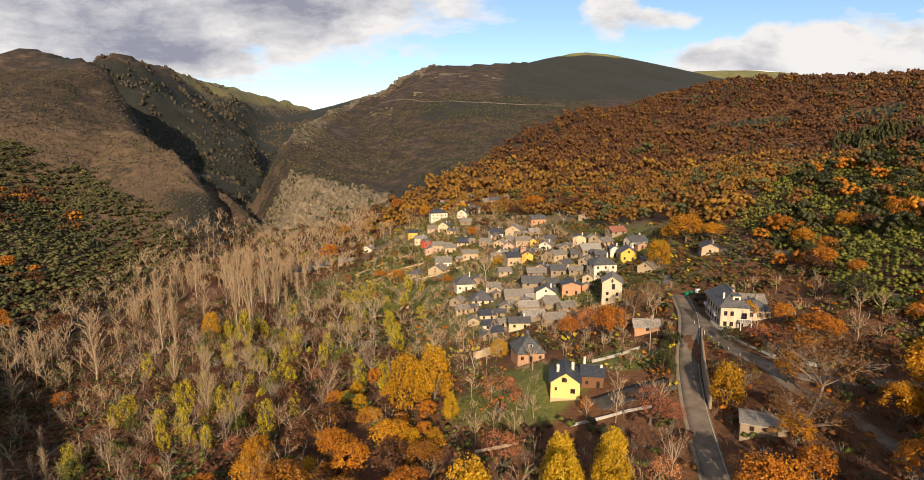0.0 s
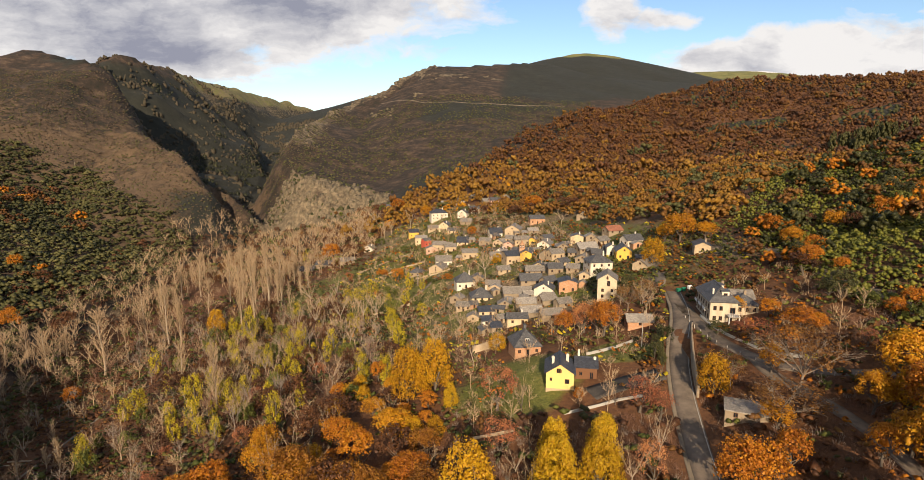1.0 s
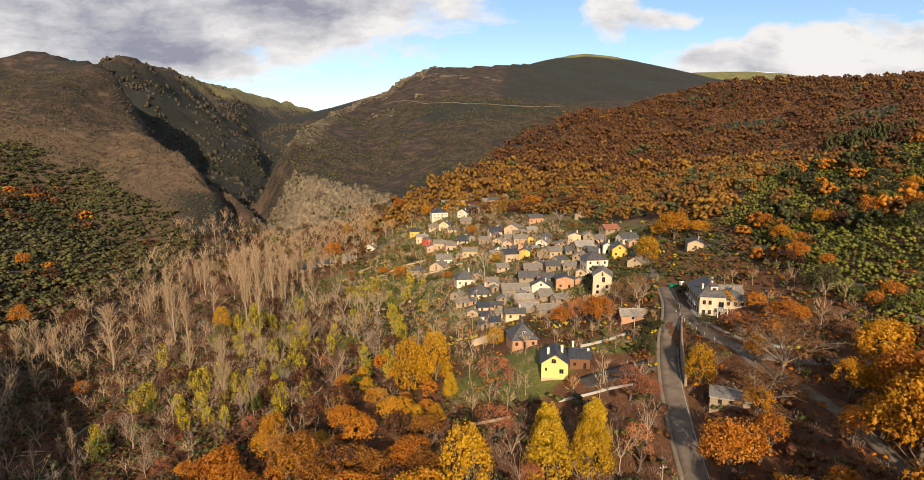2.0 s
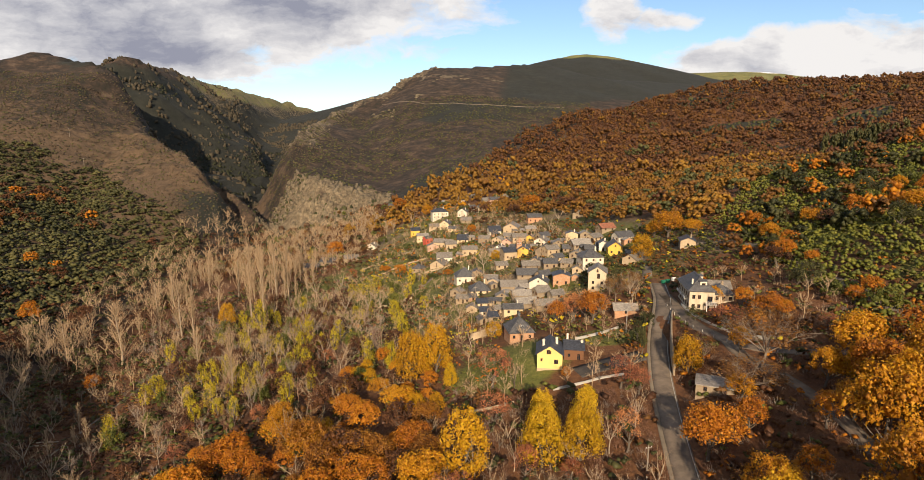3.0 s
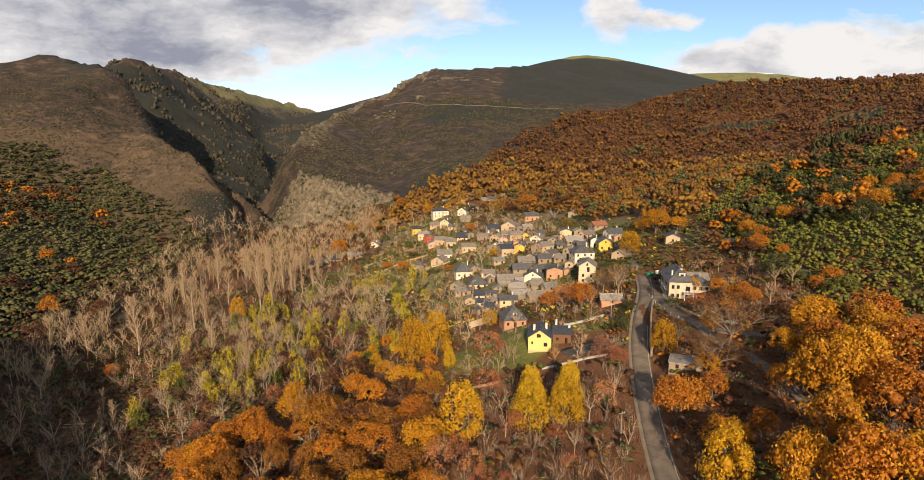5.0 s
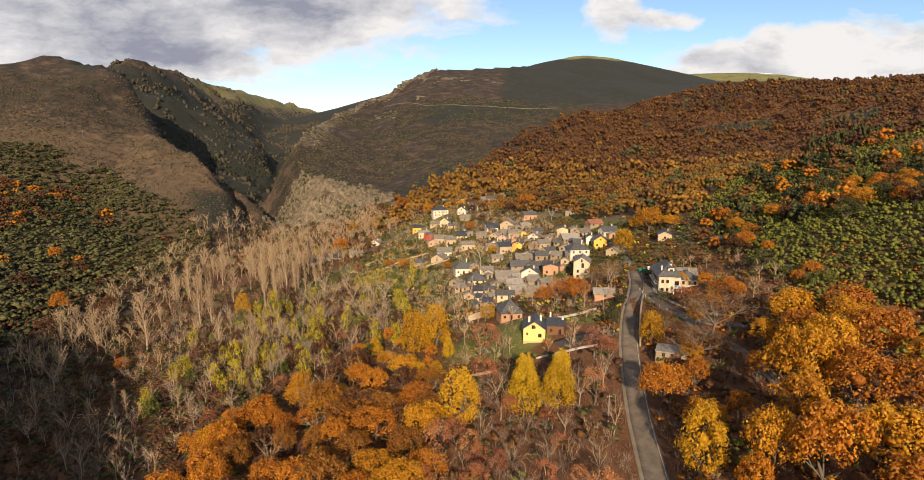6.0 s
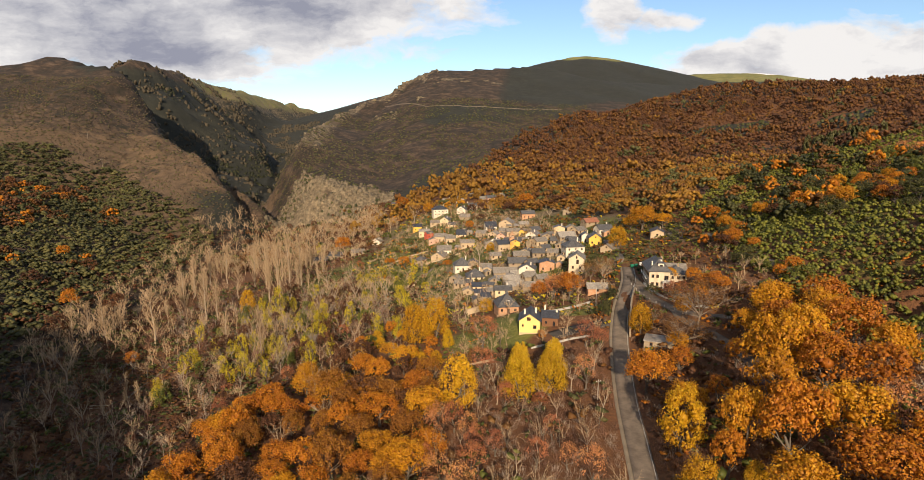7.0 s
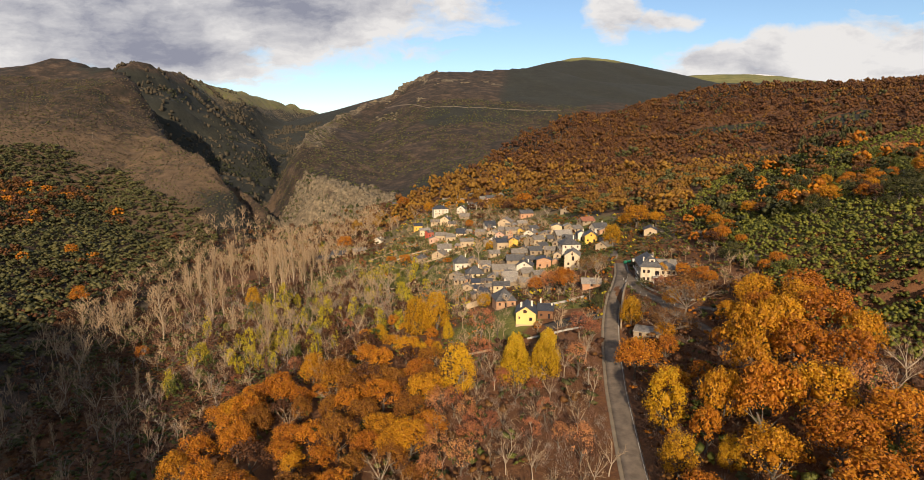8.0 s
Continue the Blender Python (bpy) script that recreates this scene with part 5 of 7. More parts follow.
# rusty oaks among the evergreens of the western hill
x, y, r = jittered(-640, -250, 330, 640, 10, 247)
z = ground(x, y)
m = inside_fan(x, y) & (x < -0.62 * (y + 50)) & (z > -22) & (z < 62) & (fbm(x, y, 70, 3, 85) > -0.08) & (r.uniform(size=x.size) < 0.75)
x, y = x[m], y[m]
w = r.uniform(8, 14, x.size)
woods_by_colour("woods", "rusty oaks in the evergreen wood with {} leaves", MID_SHAPES, x, y, w, w * 0.85, r, ((0.45, RUST, "rust brown"), (0.30, TAWNY, "tawny"), (0.25, ORANGE, "orange")))

# ---------------------------------------------------------------- building materials
def plaster(name, light, dark, blotch=0.35):
    m = Mat(name)
    stain, grain = m.noise(0.5, 5, 0.6, stretch=(1, 1, 0.4)), m.noise(7, 5, 0.7)
    c = m.mix(m.math("MULTIPLY", m.ramp(stain, (0.42, 0.0), (0.75, 1.0)), blotch), light, dark)
    c = m.mix(m.math("MULTIPLY", grain, 0.18), c, dark)
    c = m.mix(m.math("MULTIPLY", m.chance(), 0.16), c, dark)
    return m.done(c, 0.9, grain, 0.3, 0.02)


def masonry(name, pale, deep, joint):
    m = Mat(name)
    cell = m.cells(2.6, stretch=(1, 1, 1.7))
    edge = m.cells(2.6, "DISTANCE_TO_EDGE", stretch=(1, 1, 1.7))
    stone = m.mix(m.noise(1.3, 6, 0.65), deep, pale)
    stone = m.mix(m.math("MULTIPLY", cell, 0.5), stone, pale)
    c = m.mix(m.ramp(edge, (0.02, 1.0), (0.07, 0.0)), stone, joint)
    c = m.mix(m.math("MULTIPLY", m.ramp(m.noise(0.35, 4), (0.45, 0.0), (0.8, 1.0)), 0.4), c, deep)
    return m.done(c, 0.92, m.math("ADD", m.ramp(edge, (0.0, 0.0), (0.1, 1.0)), m.noise(6, 5)), 0.6, 0.04)


def slate(name, light, dark, moss=(0.12, 0.11, 0.05), gloss=0.55):
    m = Mat(name)
    brick = m.nodes.new("ShaderNodeTexBrick")
    brick.offset = 0.5
    mapping = m.nodes.new("ShaderNodeMapping")
    m.put(mapping, "Rotation", (0, 0, 0))
    m.links.new(m.place, mapping.inputs["Vector"])
    m.links.new(mapping.outputs[0], brick.inputs["Vector"])
    m.put(brick, "Scale", 1.0), m.put(brick, "Brick Width", 0.6), m.put(brick, "Row Height", 0.38), m.put(brick, "Mortar Size", 0.03)
    m.put(brick, "Color1", light), m.put(brick, "Color2", dark), m.put(brick, "Mortar", tuple(0.4 * v for v in dark))
    patch = m.noise(0.8, 5, 0.65)
    c = m.mix(m.math("MULTIPLY", m.ramp(patch, (0.45, 0.0), (0.72, 1.0)), 0.5), brick.outputs[0], light)
    c = m.mix(m.math("MULTIPLY", m.ramp(m.noise(1.7, 5, 0.7), (0.56, 0.0), (0.75, 1.0)), 0.35), c, moss)
    c = m.mix(m.math("MULTIPLY", m.chance(), 0.25), c, light)
    return m.done(c, gloss, m.math("ADD", brick.outputs["Fac"], m.math("MULTIPLY", patch, 0.6)), 0.5, 0.04)


WHITE = plaster("white_plaster", (0.68, 0.61, 0.49), (0.36, 0.29, 0.21), 0.55)
CREAM = plaster("cream_plaster", (0.60, 0.47, 0.29), (0.36, 0.27, 0.16), 0.5)
YELLOW = plaster("yellow_plaster", (0.76, 0.54, 0.19), (0.56, 0.37, 0.13), 0.3)
OCHRE = plaster("ochre_plaster", (0.68, 0.42, 0.08), (0.5, 0.28, 0.06))
PINK = plaster("pink_plaster", (0.55, 0.34, 0.25), (0.40, 0.24, 0.16))
REDWALL = plaster("red_plaster", (0.50, 0.10, 0.06), (0.3, 0.07, 0.05))
STONE = masonry("rubble_stone", (0.36, 0.275, 0.18), (0.16, 0.115, 0.075), (0.27, 0.22, 0.155))
TANSTONE = masonry("tan_stone", (0.54, 0.41, 0.255), (0.28, 0.20, 0.12), (0.42, 0.34, 0.235))
PALESTONE = masonry("pale_stone", (0.66, 0.54, 0.37), (0.40, 0.31, 0.20), (0.54, 0.46, 0.34))
BEIGE = plaster("beige_plaster", (0.60, 0.51, 0.37), (0.30, 0.24, 0.165), 0.7)
BRICK = masonry("brick_wall", (0.50, 0.26, 0.13), (0.30, 0.14, 0.075), (0.42, 0.33, 0.24))
SLATE = slate("dark_slate", (0.125, 0.12, 0.118), (0.055, 0.053, 0.055))
BLUESLATE = slate("blue_slate", (0.070, 0.074, 0.088), (0.032, 0.034, 0.043), gloss=0.5)
OLDSLATE = slate("weathered_slate", (0.27, 0.235, 0.195), (0.13, 0.112, 0.092))
PALESLATE = slate("pale_stone_roof", (0.36, 0.32, 0.27), (0.19, 0.165, 0.14))
REDTILE = slate("red_tile", (0.36, 0.15, 0.085), (0.22, 0.085, 0.05))


def plain(name, color, rough, metal=0.0, scale=9.0, amount=0.25):
    m = Mat(name)
    n = m.noise(scale, 5, 0.65)
    return m.done(m.mix(m.math("MULTIPLY", n, amount), color, tuple(v * 0.45 for v in color)), rough, n, 0.2, 0.01, metal)


WOOD = plain("brown_wood", (0.16, 0.075, 0.035), 0.7)
GREYWOOD = plain("grey_wood", (0.24, 0.20, 0.16), 0.85)
PANE = plain("window_pane", (0.018, 0.020, 0.024), 0.12, 0.0, 2.0)
WHITEWOOD = plain("white_paint", (0.72, 0.70, 0.66), 0.6)
METAL = plain("galvanised_metal", (0.42, 0.42, 0.42), 0.45, 0.7)
CONCRETE = plain("concrete", (0.40, 0.37, 0.32), 0.9, 0, 2.5, 0.5)
GREENPLASTIC = plain("green_plastic", (0.02, 0.16, 0.09), 0.5)


def part(name, bm, material, parent, label=""):
    """Links a bmesh as one mesh under a thing or part."""
    me = bpy.data.meshes.new(name)
    bm.normal_update()
    bm.to_mesh(me)
    bm.free()
    me.materials.append(material)
    ob = new(name, me)
    ob.parent = parent
    if label:
        ob["label"] = label
    return ob


def thing(name, label, category, x, y, z, turn=0.0, group=""):
    ob = new(name)
    ob.empty_display_size = 0.5
    ob.matrix_basis = pose(x, y, z, 0, 0, turn)
    return tagged(ob, label, category, group)


def block(bm, x0, x1, y0, y1, z0, z1, worn=0.0):
    """A box in bm."""
    c = [bm.verts.new(p) for p in ((x0, y0, z0), (x1, y0, z0), (x1, y1, z0), (x0, y1, z0), (x0, y0, z1), (x1, y0, z1), (x1, y1, z1), (x0, y1, z1))]
    for f in ((3, 2, 1, 0), (4, 5, 6, 7), (0, 1, 5, 4), (1, 2, 6, 5), (2, 3, 7, 6), (3, 0, 4, 7)):
        bm.faces.new([c[i] for i in f])
    return bm


def hull(bm, polygons):
    """Faces from lists of points, welded."""
    for poly in polygons:
        bm.faces.new([bm.verts.new(p) for p in poly])
    bmesh.ops.remove_doubles(bm, verts=bm.verts, dist=0.001)
    bmesh.ops.recalc_face_normals(bm, faces=bm.faces)
    return bm


def wall_mesh(w, d, h, rise, roof, deep=3.0):
    """House walls; gables go up to the roof."""
    a, b = w / 2, d / 2
    lo = [(-a, -b, -deep), (a, -b, -deep), (a, b, -deep), (-a, b, -deep)]
    hi = [(-a, -b, h), (a, -b, h), (a, b, h), (-a, b, h)]
    faces = [lo[::-1]]
    if roof == "across":      # gables left and right
        g0, g1 = (-a, 0, h + rise), (a, 0, h + rise)
        faces += [[lo[0], lo[1], hi[1], hi[0]], [lo[2], lo[3], hi[3], hi[2]], [lo[1], lo[2], hi[2], g1, hi[1]], [lo[3], lo[0], hi[0], g0, hi[3]], [hi[0], hi[1], g1, g0], [hi[2], hi[3], g0, g1]]
    elif roof == "along":     # gables front and back
        g0, g1 = (0, -b, h + rise), (0, b, h + rise)
        faces += [[lo[0], lo[1], hi[1], g0, hi[0]], [lo[1], lo[2], hi[2], hi[1]], [lo[2], lo[3], hi[3], g1, hi[2]], [lo[3], lo[0], hi[0], hi[3]], [hi[0], g0, g1, hi[3]], [hi[1], hi[2], g1, g0]]
    else:
        faces += [[lo[i], lo[(i + 1) % 4], hi[(i + 1) % 4], hi[i]] for i in range(4)] + [hi]
    return hull(bmesh.new(), faces)


def slab(bm, quad, thick):
    """A roof plane with thickness, its upper side lifted along its normal."""
    p = [Vector(q) for q in quad]
    n = (p[1] - p[0]).cross(p[2] - p[0]).normalized()
    if n.z < 0:
        p, n = p[::-1], -n
    low = [bm.verts.new(q + n * 0.02) for q in p]
    top = [bm.verts.new(q + n * (0.02 + thick)) for q in p]
    bm.faces.new(top)
    bm.faces.new(low[::-1])
    k = len(p)
    for i in range(k):
        bm.faces.new([low[i], low[(i + 1) % k], top[(i + 1) % k], top[i]])


def roof_mesh(w, d, h, rise, roof, over=0.45, thick=0.16, sag=0.0):
    a, b = w / 2 + over, d / 2 + over
    bm = bmesh.new()
    if roof == "across":
        e = h - rise * over / (d / 2)
        for s in (-1, 1):
            slab(bm, [(-a, s * b, e), (a, s * b, e), (a, 0, h + rise), (-a, 0, h + rise)], thick)
        ridge_a, ridge_b = (-a, 0), (a, 0)
    elif roof == "along":
        e = h - rise * over / (w / 2)
        for s in (-1, 1):
            slab(bm, [(s * a, -b, e), (s * a, b, e), (0, b, h + rise), (0, -b, h + rise)], thick)
        ridge_a, ridge_b = (0, -b), (0, b)
    elif roof == "hip":
        e = h - rise * over / (min(w, d) / 2)
        if w >= d:
            r0, r1 = (-(a - b), 0, h + rise), (a - b, 0, h + rise)
            c = [(-a, -b, e), (a, -b, e), (a, b, e), (-a, b, e)]
            for q in ([c[0], c[1], r1, r0], [c[2], c[3], r0, r1], [c[1], c[2], r1], [c[3], c[0], r0]):
                slab(bm, q, thick)
        else:
            r0, r1 = (0, -(b - a), h + rise), (0, b - a, h + rise)
            c = [(-a, -b, e), (a, -b, e), (a, b, e), (-a, b, e)]
            for q in ([c[1], c[2], r1, r0], [c[3], c[0], r0, r1], [c[0], c[1], r0], [c[2], c[3], r1]):
                slab(bm, q, thick)
        ridge_a, ridge_b = r0[:2], r1[:2]
    elif roof == "lean":      # one slope, falling to the front
        slab(bm, [(-a, -b, h), (a, -b, h), (a, b, h + rise), (-a, b, h + rise)], thick)
        return bm
    else:                     # flat, with a parapet edge
        block(bm, -a + 0.2, a - 0.2, -b + 0.2, b - 0.2, h + 0.004, h + 0.22)
        return bm
    (x0, y0), (x1, y1) = ridge_a, ridge_b
    k = 0.16
    block(bm, min(x0, x1) - (k if x0 == x1 else 0), max(x0, x1) + (k if x0 == x1 else 0), min(y0, y1) - (k if y0 == y1 else 0), max(y0, y1) + (k if y0 == y1 else 0), h + rise + thick * 0.7, h + rise + thick + 0.14)
    return bm


WINDOW_MESHES = {}


def window_meshes(w, h, frame_mat):
    key = (w, h, frame_mat.name)
    if key not in WINDOW_MESHES:
        bm, t = bmesh.new(), 0.09
        for box in ((-w / 2, w / 2, 0, t), (-w / 2, w / 2, h - t, h), (-w / 2, -w / 2 + t, t, h - t), (w / 2 - t, w / 2, t, h - t), (-0.03, 0.03, t, h - t)):
            block(bm, box[0], box[1], -0.07, 0.0, box[2], box[3])
        f = bpy.data.meshes.new("frame")
        bm.to_mesh(f), bm.free()
        f.materials.append(frame_mat)
        bm = block(bmesh.new(), -w / 2 + t, w / 2 - t, -0.025, 0.02, t, h - t)
        p = bpy.data.meshes.new("pane")
        bm.to_mesh(p), bm.free()
        p.materials.append(PANE)
        WINDOW_MESHES[key] = (f, p)
    return WINDOW_MESHES[key]


def window(parent, x, y, z, turn=0.0, w=0.95, h=1.15, frame_mat=WOOD, name="window"):
    f, p = window_meshes(w, h, frame_mat)
    ob = new(name, f)
    ob.parent = parent
    ob.matrix_basis = pose(x, y, z, 0, 0, turn)
    pane = new("pane", p)
    pane.parent = ob
    return ob


def chimney(parent, x, y, z, tall=1.6, mat=WHITE, wide=0.55):
    bm = block(bmesh.new(), x - wide / 2, x + wide / 2, y - wide / 2, y + wide / 2, z - 0.8, z + tall)
    block(bm, x - wide / 2 - 0.1, x + wide / 2 + 0.1, y - wide / 2 - 0.1, y + wide / 2 + 0.1, z + tall + 0.003, z + tall + 0.12)
    block(bm, x - wide / 3, x + wide / 3, y - wide / 3, y + wide / 3, z + tall + 0.123, z + tall + 0.4)
    return part("chimney", bm, mat, parent)


HOUSES = []
ROOF_WORD = {"dark_slate": "dark slate", "blue_slate": "blue-black slate", "weathered_slate": "weathered grey slate", "pale_stone_roof": "pale stone slab", "red_tile": "red tile"}


def house(x, y, w, d, h, roof="across", rise=1.8, turn=0.0, wall=STONE, cover=SLATE, windows=3, storeys=0, stack=True, door=True, side=1, name="house", label=""):
    """A village house whose front wall faces the valley; x, y: the middle of its front."""
    s, c = math.sin(radians(turn)), math.cos(radians(turn))
    cx, cy = x - s * d / 2, y + c * d / 2
    z = z_at(x, y)
    word = wall.name.replace("_", " ")
    HOUSES.append((cx, cy, 0.5 * math.hypot(w, d)))
    ob = thing(name, label or f"{word} {name} with a {ROOF_WORD[cover.name]} roof", name, cx, cy, z, turn, "village houses")
    part("wall", wall_mesh(w, d, h, rise, roof), wall, ob)
    part("roof", roof_mesh(w, d, h, rise, roof), cover, ob)
    storeys = storeys or max(1, round(h / 2.8))
    for level in range(storeys):
        zz = 0.9 + level * 2.75
        if zz + 1.1 > h:
            break
        for i in range(windows):
            px = -w / 2 + w * (i + 0.5) / windows
            if door and level == 0 and i == windows // 2:
                window(ob, px, -d / 2 - 0.01, 0.02, 0, 1.0, 2.05, WOOD, "door")
            else:
                window(ob, px, -d / 2 - 0.01, zz, 0)
        if side and d > 4.5:
            for i in range(2):
                window(ob, side * -(w / 2 + 0.01), -d / 2 + d * (i + 0.5) / 2, zz, -90 * side)
    if roof == "along" and rise > 1.5 and w > 5:
        window(ob, 0, -d / 2 - 0.01, h + 0.1, 0, 0.8, 0.9)
    if stack:
        if roof == "along":
            chimney(ob, w * 0.22, -d * 0.1, h + rise * 0.56, 1.5, WHITE if wall in (WHITE, CREAM, YELLOW) else STONE)
        else:
            chimney(ob, w * 0.25, d * 0.06, h + rise * 0.88, 1.2, WHITE if wall in (WHITE, CREAM, YELLOW) else STONE)
    return ob

# ---------------------------------------------------------------- roads, walls
def smooth_line(line, gap=2.0):
    """Points along a line, a curve through its knots."""
    p = np.array(line, float)
    s = np.r_[0, np.cumsum(np.hypot(*np.diff(p[:, :2], axis=0).T))]
    t = np.arange(0, s[-1], gap)
    fine = np.stack([np.interp(t, s, p[:, k]) for k in range(p.shape[1])], 1)
    for _ in range(6):
        fine[1:-1] = 0.25 * fine[:-2] + 0.5 * fine[1:-1] + 0.25 * fine[2:]
    return fine


def ribbon(line, left, right, lift, gap=2.0, follow=True):
    """A strip along a line between two offsets, draped on the land, 8 cm thick at its edges."""
    p = smooth_line(line, gap)
    way = np.gradient(p[:, :2], axis=0)
    way /= np.linalg.norm(way, axis=1)[:, None]
    across = np.stack([way[:, 1], -way[:, 0]], 1)
    cols = []
    for o in np.linspace(left, right, 5):
        q = p[:, :2] + across * o
        cols.append(np.c_[q, ground(q[:, 0], q[:, 1]) + lift])
    for o in (left - 0.05, right + 0.05):
        q = p[:, :2] + across * o
        cols.append(np.c_[q, ground(q[:, 0], q[:, 1]) - 0.4])
    cols = [cols[5]] + cols[:5] + [cols[6]]
    n = len(p)
    v = np.concatenate(cols)
    i = np.arange(n - 1)
    f = np.concatenate([np.stack([k * n + i, (k + 1) * n + i, (k + 1) * n + i + 1, k * n + i + 1], 1) for k in range(6)])
    return v, f


def asphalt(name, dark, light):
    m = Mat(name)
    wear, grain = m.noise(0.35, 5, 0.6), m.noise(14, 4, 0.7)
    c = m.mix(0.35, m.ramp(wear, (0.35, dark), (0.7, light)), m.ramp(grain, (0.3, dark), (0.7, light)))
    m.put(m.bsdf, "Specular IOR Level", 0.1)
    return m.done(c, 0.95, grain, 0.3, 0.01)


ASPHALT = asphalt("asphalt", (0.10, 0.080, 0.062), (0.23, 0.18, 0.135))
TRACK = asphalt("gravel_track", (0.12, 0.095, 0.07), (0.27, 0.22, 0.165))
VERGE = asphalt("gravel_verge", (0.15, 0.12, 0.085), (0.26, 0.21, 0.15))
PAVING = asphalt("dark_paving", (0.045, 0.040, 0.036), (0.11, 0.095, 0.08))
LINE = plain("road_paint", (0.46, 0.43, 0.38), 0.8, 0, 3, 0.9)


def strip(name, line, left, right, lift, material, label, category="road"):
    v, f = ribbon(line, left, right, lift)
    return tagged(new(name, make_mesh(name, v, f, material)), label, category, kind="structure")


strip("road", MAIN_ROAD, -2.7, 2.7, 0.18, ASPHALT, "worn grey asphalt road climbing to the village")
strip("road_verge", MAIN_ROAD, -3.7, -2.76, 0.14, VERGE, "pale gravel verge beside the asphalt road")
strip("road_line", [q for q in MAIN_ROAD], 2.2, 2.36, 0.20, LINE, "worn white edge line of the road")
strip("road", HILL_ROAD, -2.4, 2.4, 0.18, ASPHALT, "narrow asphalt road curving past the large house")
strip("road", LANE, -1.9, 1.9, 0.16, ASPHALT, "narrow lane leading down under the trees")
strip("road", [(76, 206, 0), (80, 216, 0), (84, 232, 0), (86, 246, 0)], -2, 2, 0.25, TRACK, "village lane of pale gravel")
strip("road", [(-5, 470, 0), (2, 440, 0), (12, 405, 0), (22, 375, 0), (27, 350, 0), (28, 325, 0), (24, 305, 0)], -1.8, 1.8, 0.3, TRACK, "pale village lane between houses")
strip("path", [(-176, 120, 0), (-168, 165, 0), (-160, 205, 0), (-152, 240, 0), (-140, 262, 0)], -0.8, 0.8, 0.2, TRACK, "earth footpath along the river bank", "path")
strip("path", [(-30, 300, 0), (-22, 320, 0), (-14, 345, 0), (-12, 370, 0)], -1.1, 1.1, 0.3, TRACK, "pale garden path below the houses", "path")
strip("path", [(122, 128, 0), (118, 170, 0), (124, 200, 0), (112, 228, 0), (104, 236, 0)], -1.5, 1.5, 0.3, TRACK, "grassy track up the slope", "path")
strip("path", [(-202, 1448, 0), (-84, 1301, 0), (20, 1273, 0), (124, 1279, 0), (227, 1282, 0)], -1.3, 1.3, 0.6, ASPHALT, "stony mountain track across the heath", "path")

strip("yard", [(34, 134.5, 0), (41, 137, 0), (48, 139.5, 0), (55, 141, 0)], -3.2, 3.2, 0.06, PAVING, "dark paved yard beside the yellow house", "yard")


def low_wall(name, label, line, high, thick, material, top=None):
    """A wall along a line on the land; top adds absolute heights instead."""
    p = smooth_line(line, 1.5)
    way = np.gradient(p[:, :2], axis=0)
    way /= np.linalg.norm(way, axis=1)[:, None]
    across = np.stack([way[:, 1], -way[:, 0]], 1) * thick / 2
    a, b = p[:, :2] - across, p[:, :2] + across
    zl = ground(p[:, 0], p[:, 1])
    zt = p[:, 2] if top else zl + high + 0.08 * fbm(p[:, 0], p[:, 1], 2.5, 2, 3)
    v = np.concatenate([np.c_[a, zl - 1.5], np.c_[a, zt], np.c_[b, zt], np.c_[b, zl - 1.5]])
    n, i = len(p), np.arange(len(p) - 1)
    f = np.concatenate([np.stack([k * n + i, k * n + i + 1, (k + 1) * n + i + 1, (k + 1) * n + i], 1) for k in range(3)])
    ends = np.array([[0, n, 2 * n, 3 * n], [n - 1, 4 * n - 1, 3 * n - 1, 2 * n - 1]])
    return tagged(new(name, make_mesh(name, v, np.concatenate([f, ends]), material)), label, "wall", kind="structure")


low_wall("retaining_wall", "tall rubble stone retaining wall between two roads", [(71.6, 163, 24.7), (69.4, 158, 24.6), (67.2, 152, 24.2), (64.4, 144, 23.0), (62.0, 136, 21.0), (59.9, 128, 18.4)], 0, 0.55, STONE, True)
low_wall("garden_wall", "pale rendered garden wall beside the lawn", [(38, 158, 0), (44, 160.5, 0), (49.5, 163, 0), (55, 166, 0)], 0.9, 0.35, CONCRETE)
low_wall("garden_wall", "low pale wall below the yellow house", [(26, 127, 0), (33, 128, 0), (41, 130, 0), (48, 131, 0)], 0.7, 0.3, CONCRETE)
low_wall("garden_wall", "low dry stone wall on the slope", [(3, 125, 0), (9, 124.5, 0), (16, 125, 0)], 0.7, 0.35, TANSTONE)
low_wall("garden_wall", "stone terrace wall under a green garden", [(-52, 292, 0), (-40, 294, 0), (-28, 292, 0)], 1.4, 0.5, TANSTONE)
low_wall("garden_wall", "dry stone wall of a vegetable garden", [(-30, 352, 0), (-14, 348, 0), (2, 352, 0)], 1.0, 0.5, TANSTONE)
low_wall("garden_wall", "dry stone wall of a terraced garden", [(-62, 385, 0), (-44, 392, 0), (-25, 388, 0)], 1.0, 0.5, TANSTONE)
low_wall("garden_wall", "old stone wall beside a field", [(-80, 420, 0), (-55, 428, 0), (-38, 424, 0)], 1.0, 0.5, STONE)
low_wall("garden_wall", "ruined stone wall of a roofless barn", [(4, 184, 0), (10, 186, 0), (16.5, 187, 0)], 2.6, 0.6, TANSTONE)
low_wall("garden_wall", "stone wall along the village lane", [(66, 205, 0), (68, 214, 0), (72, 228, 0)], 1.2, 0.45, STONE)

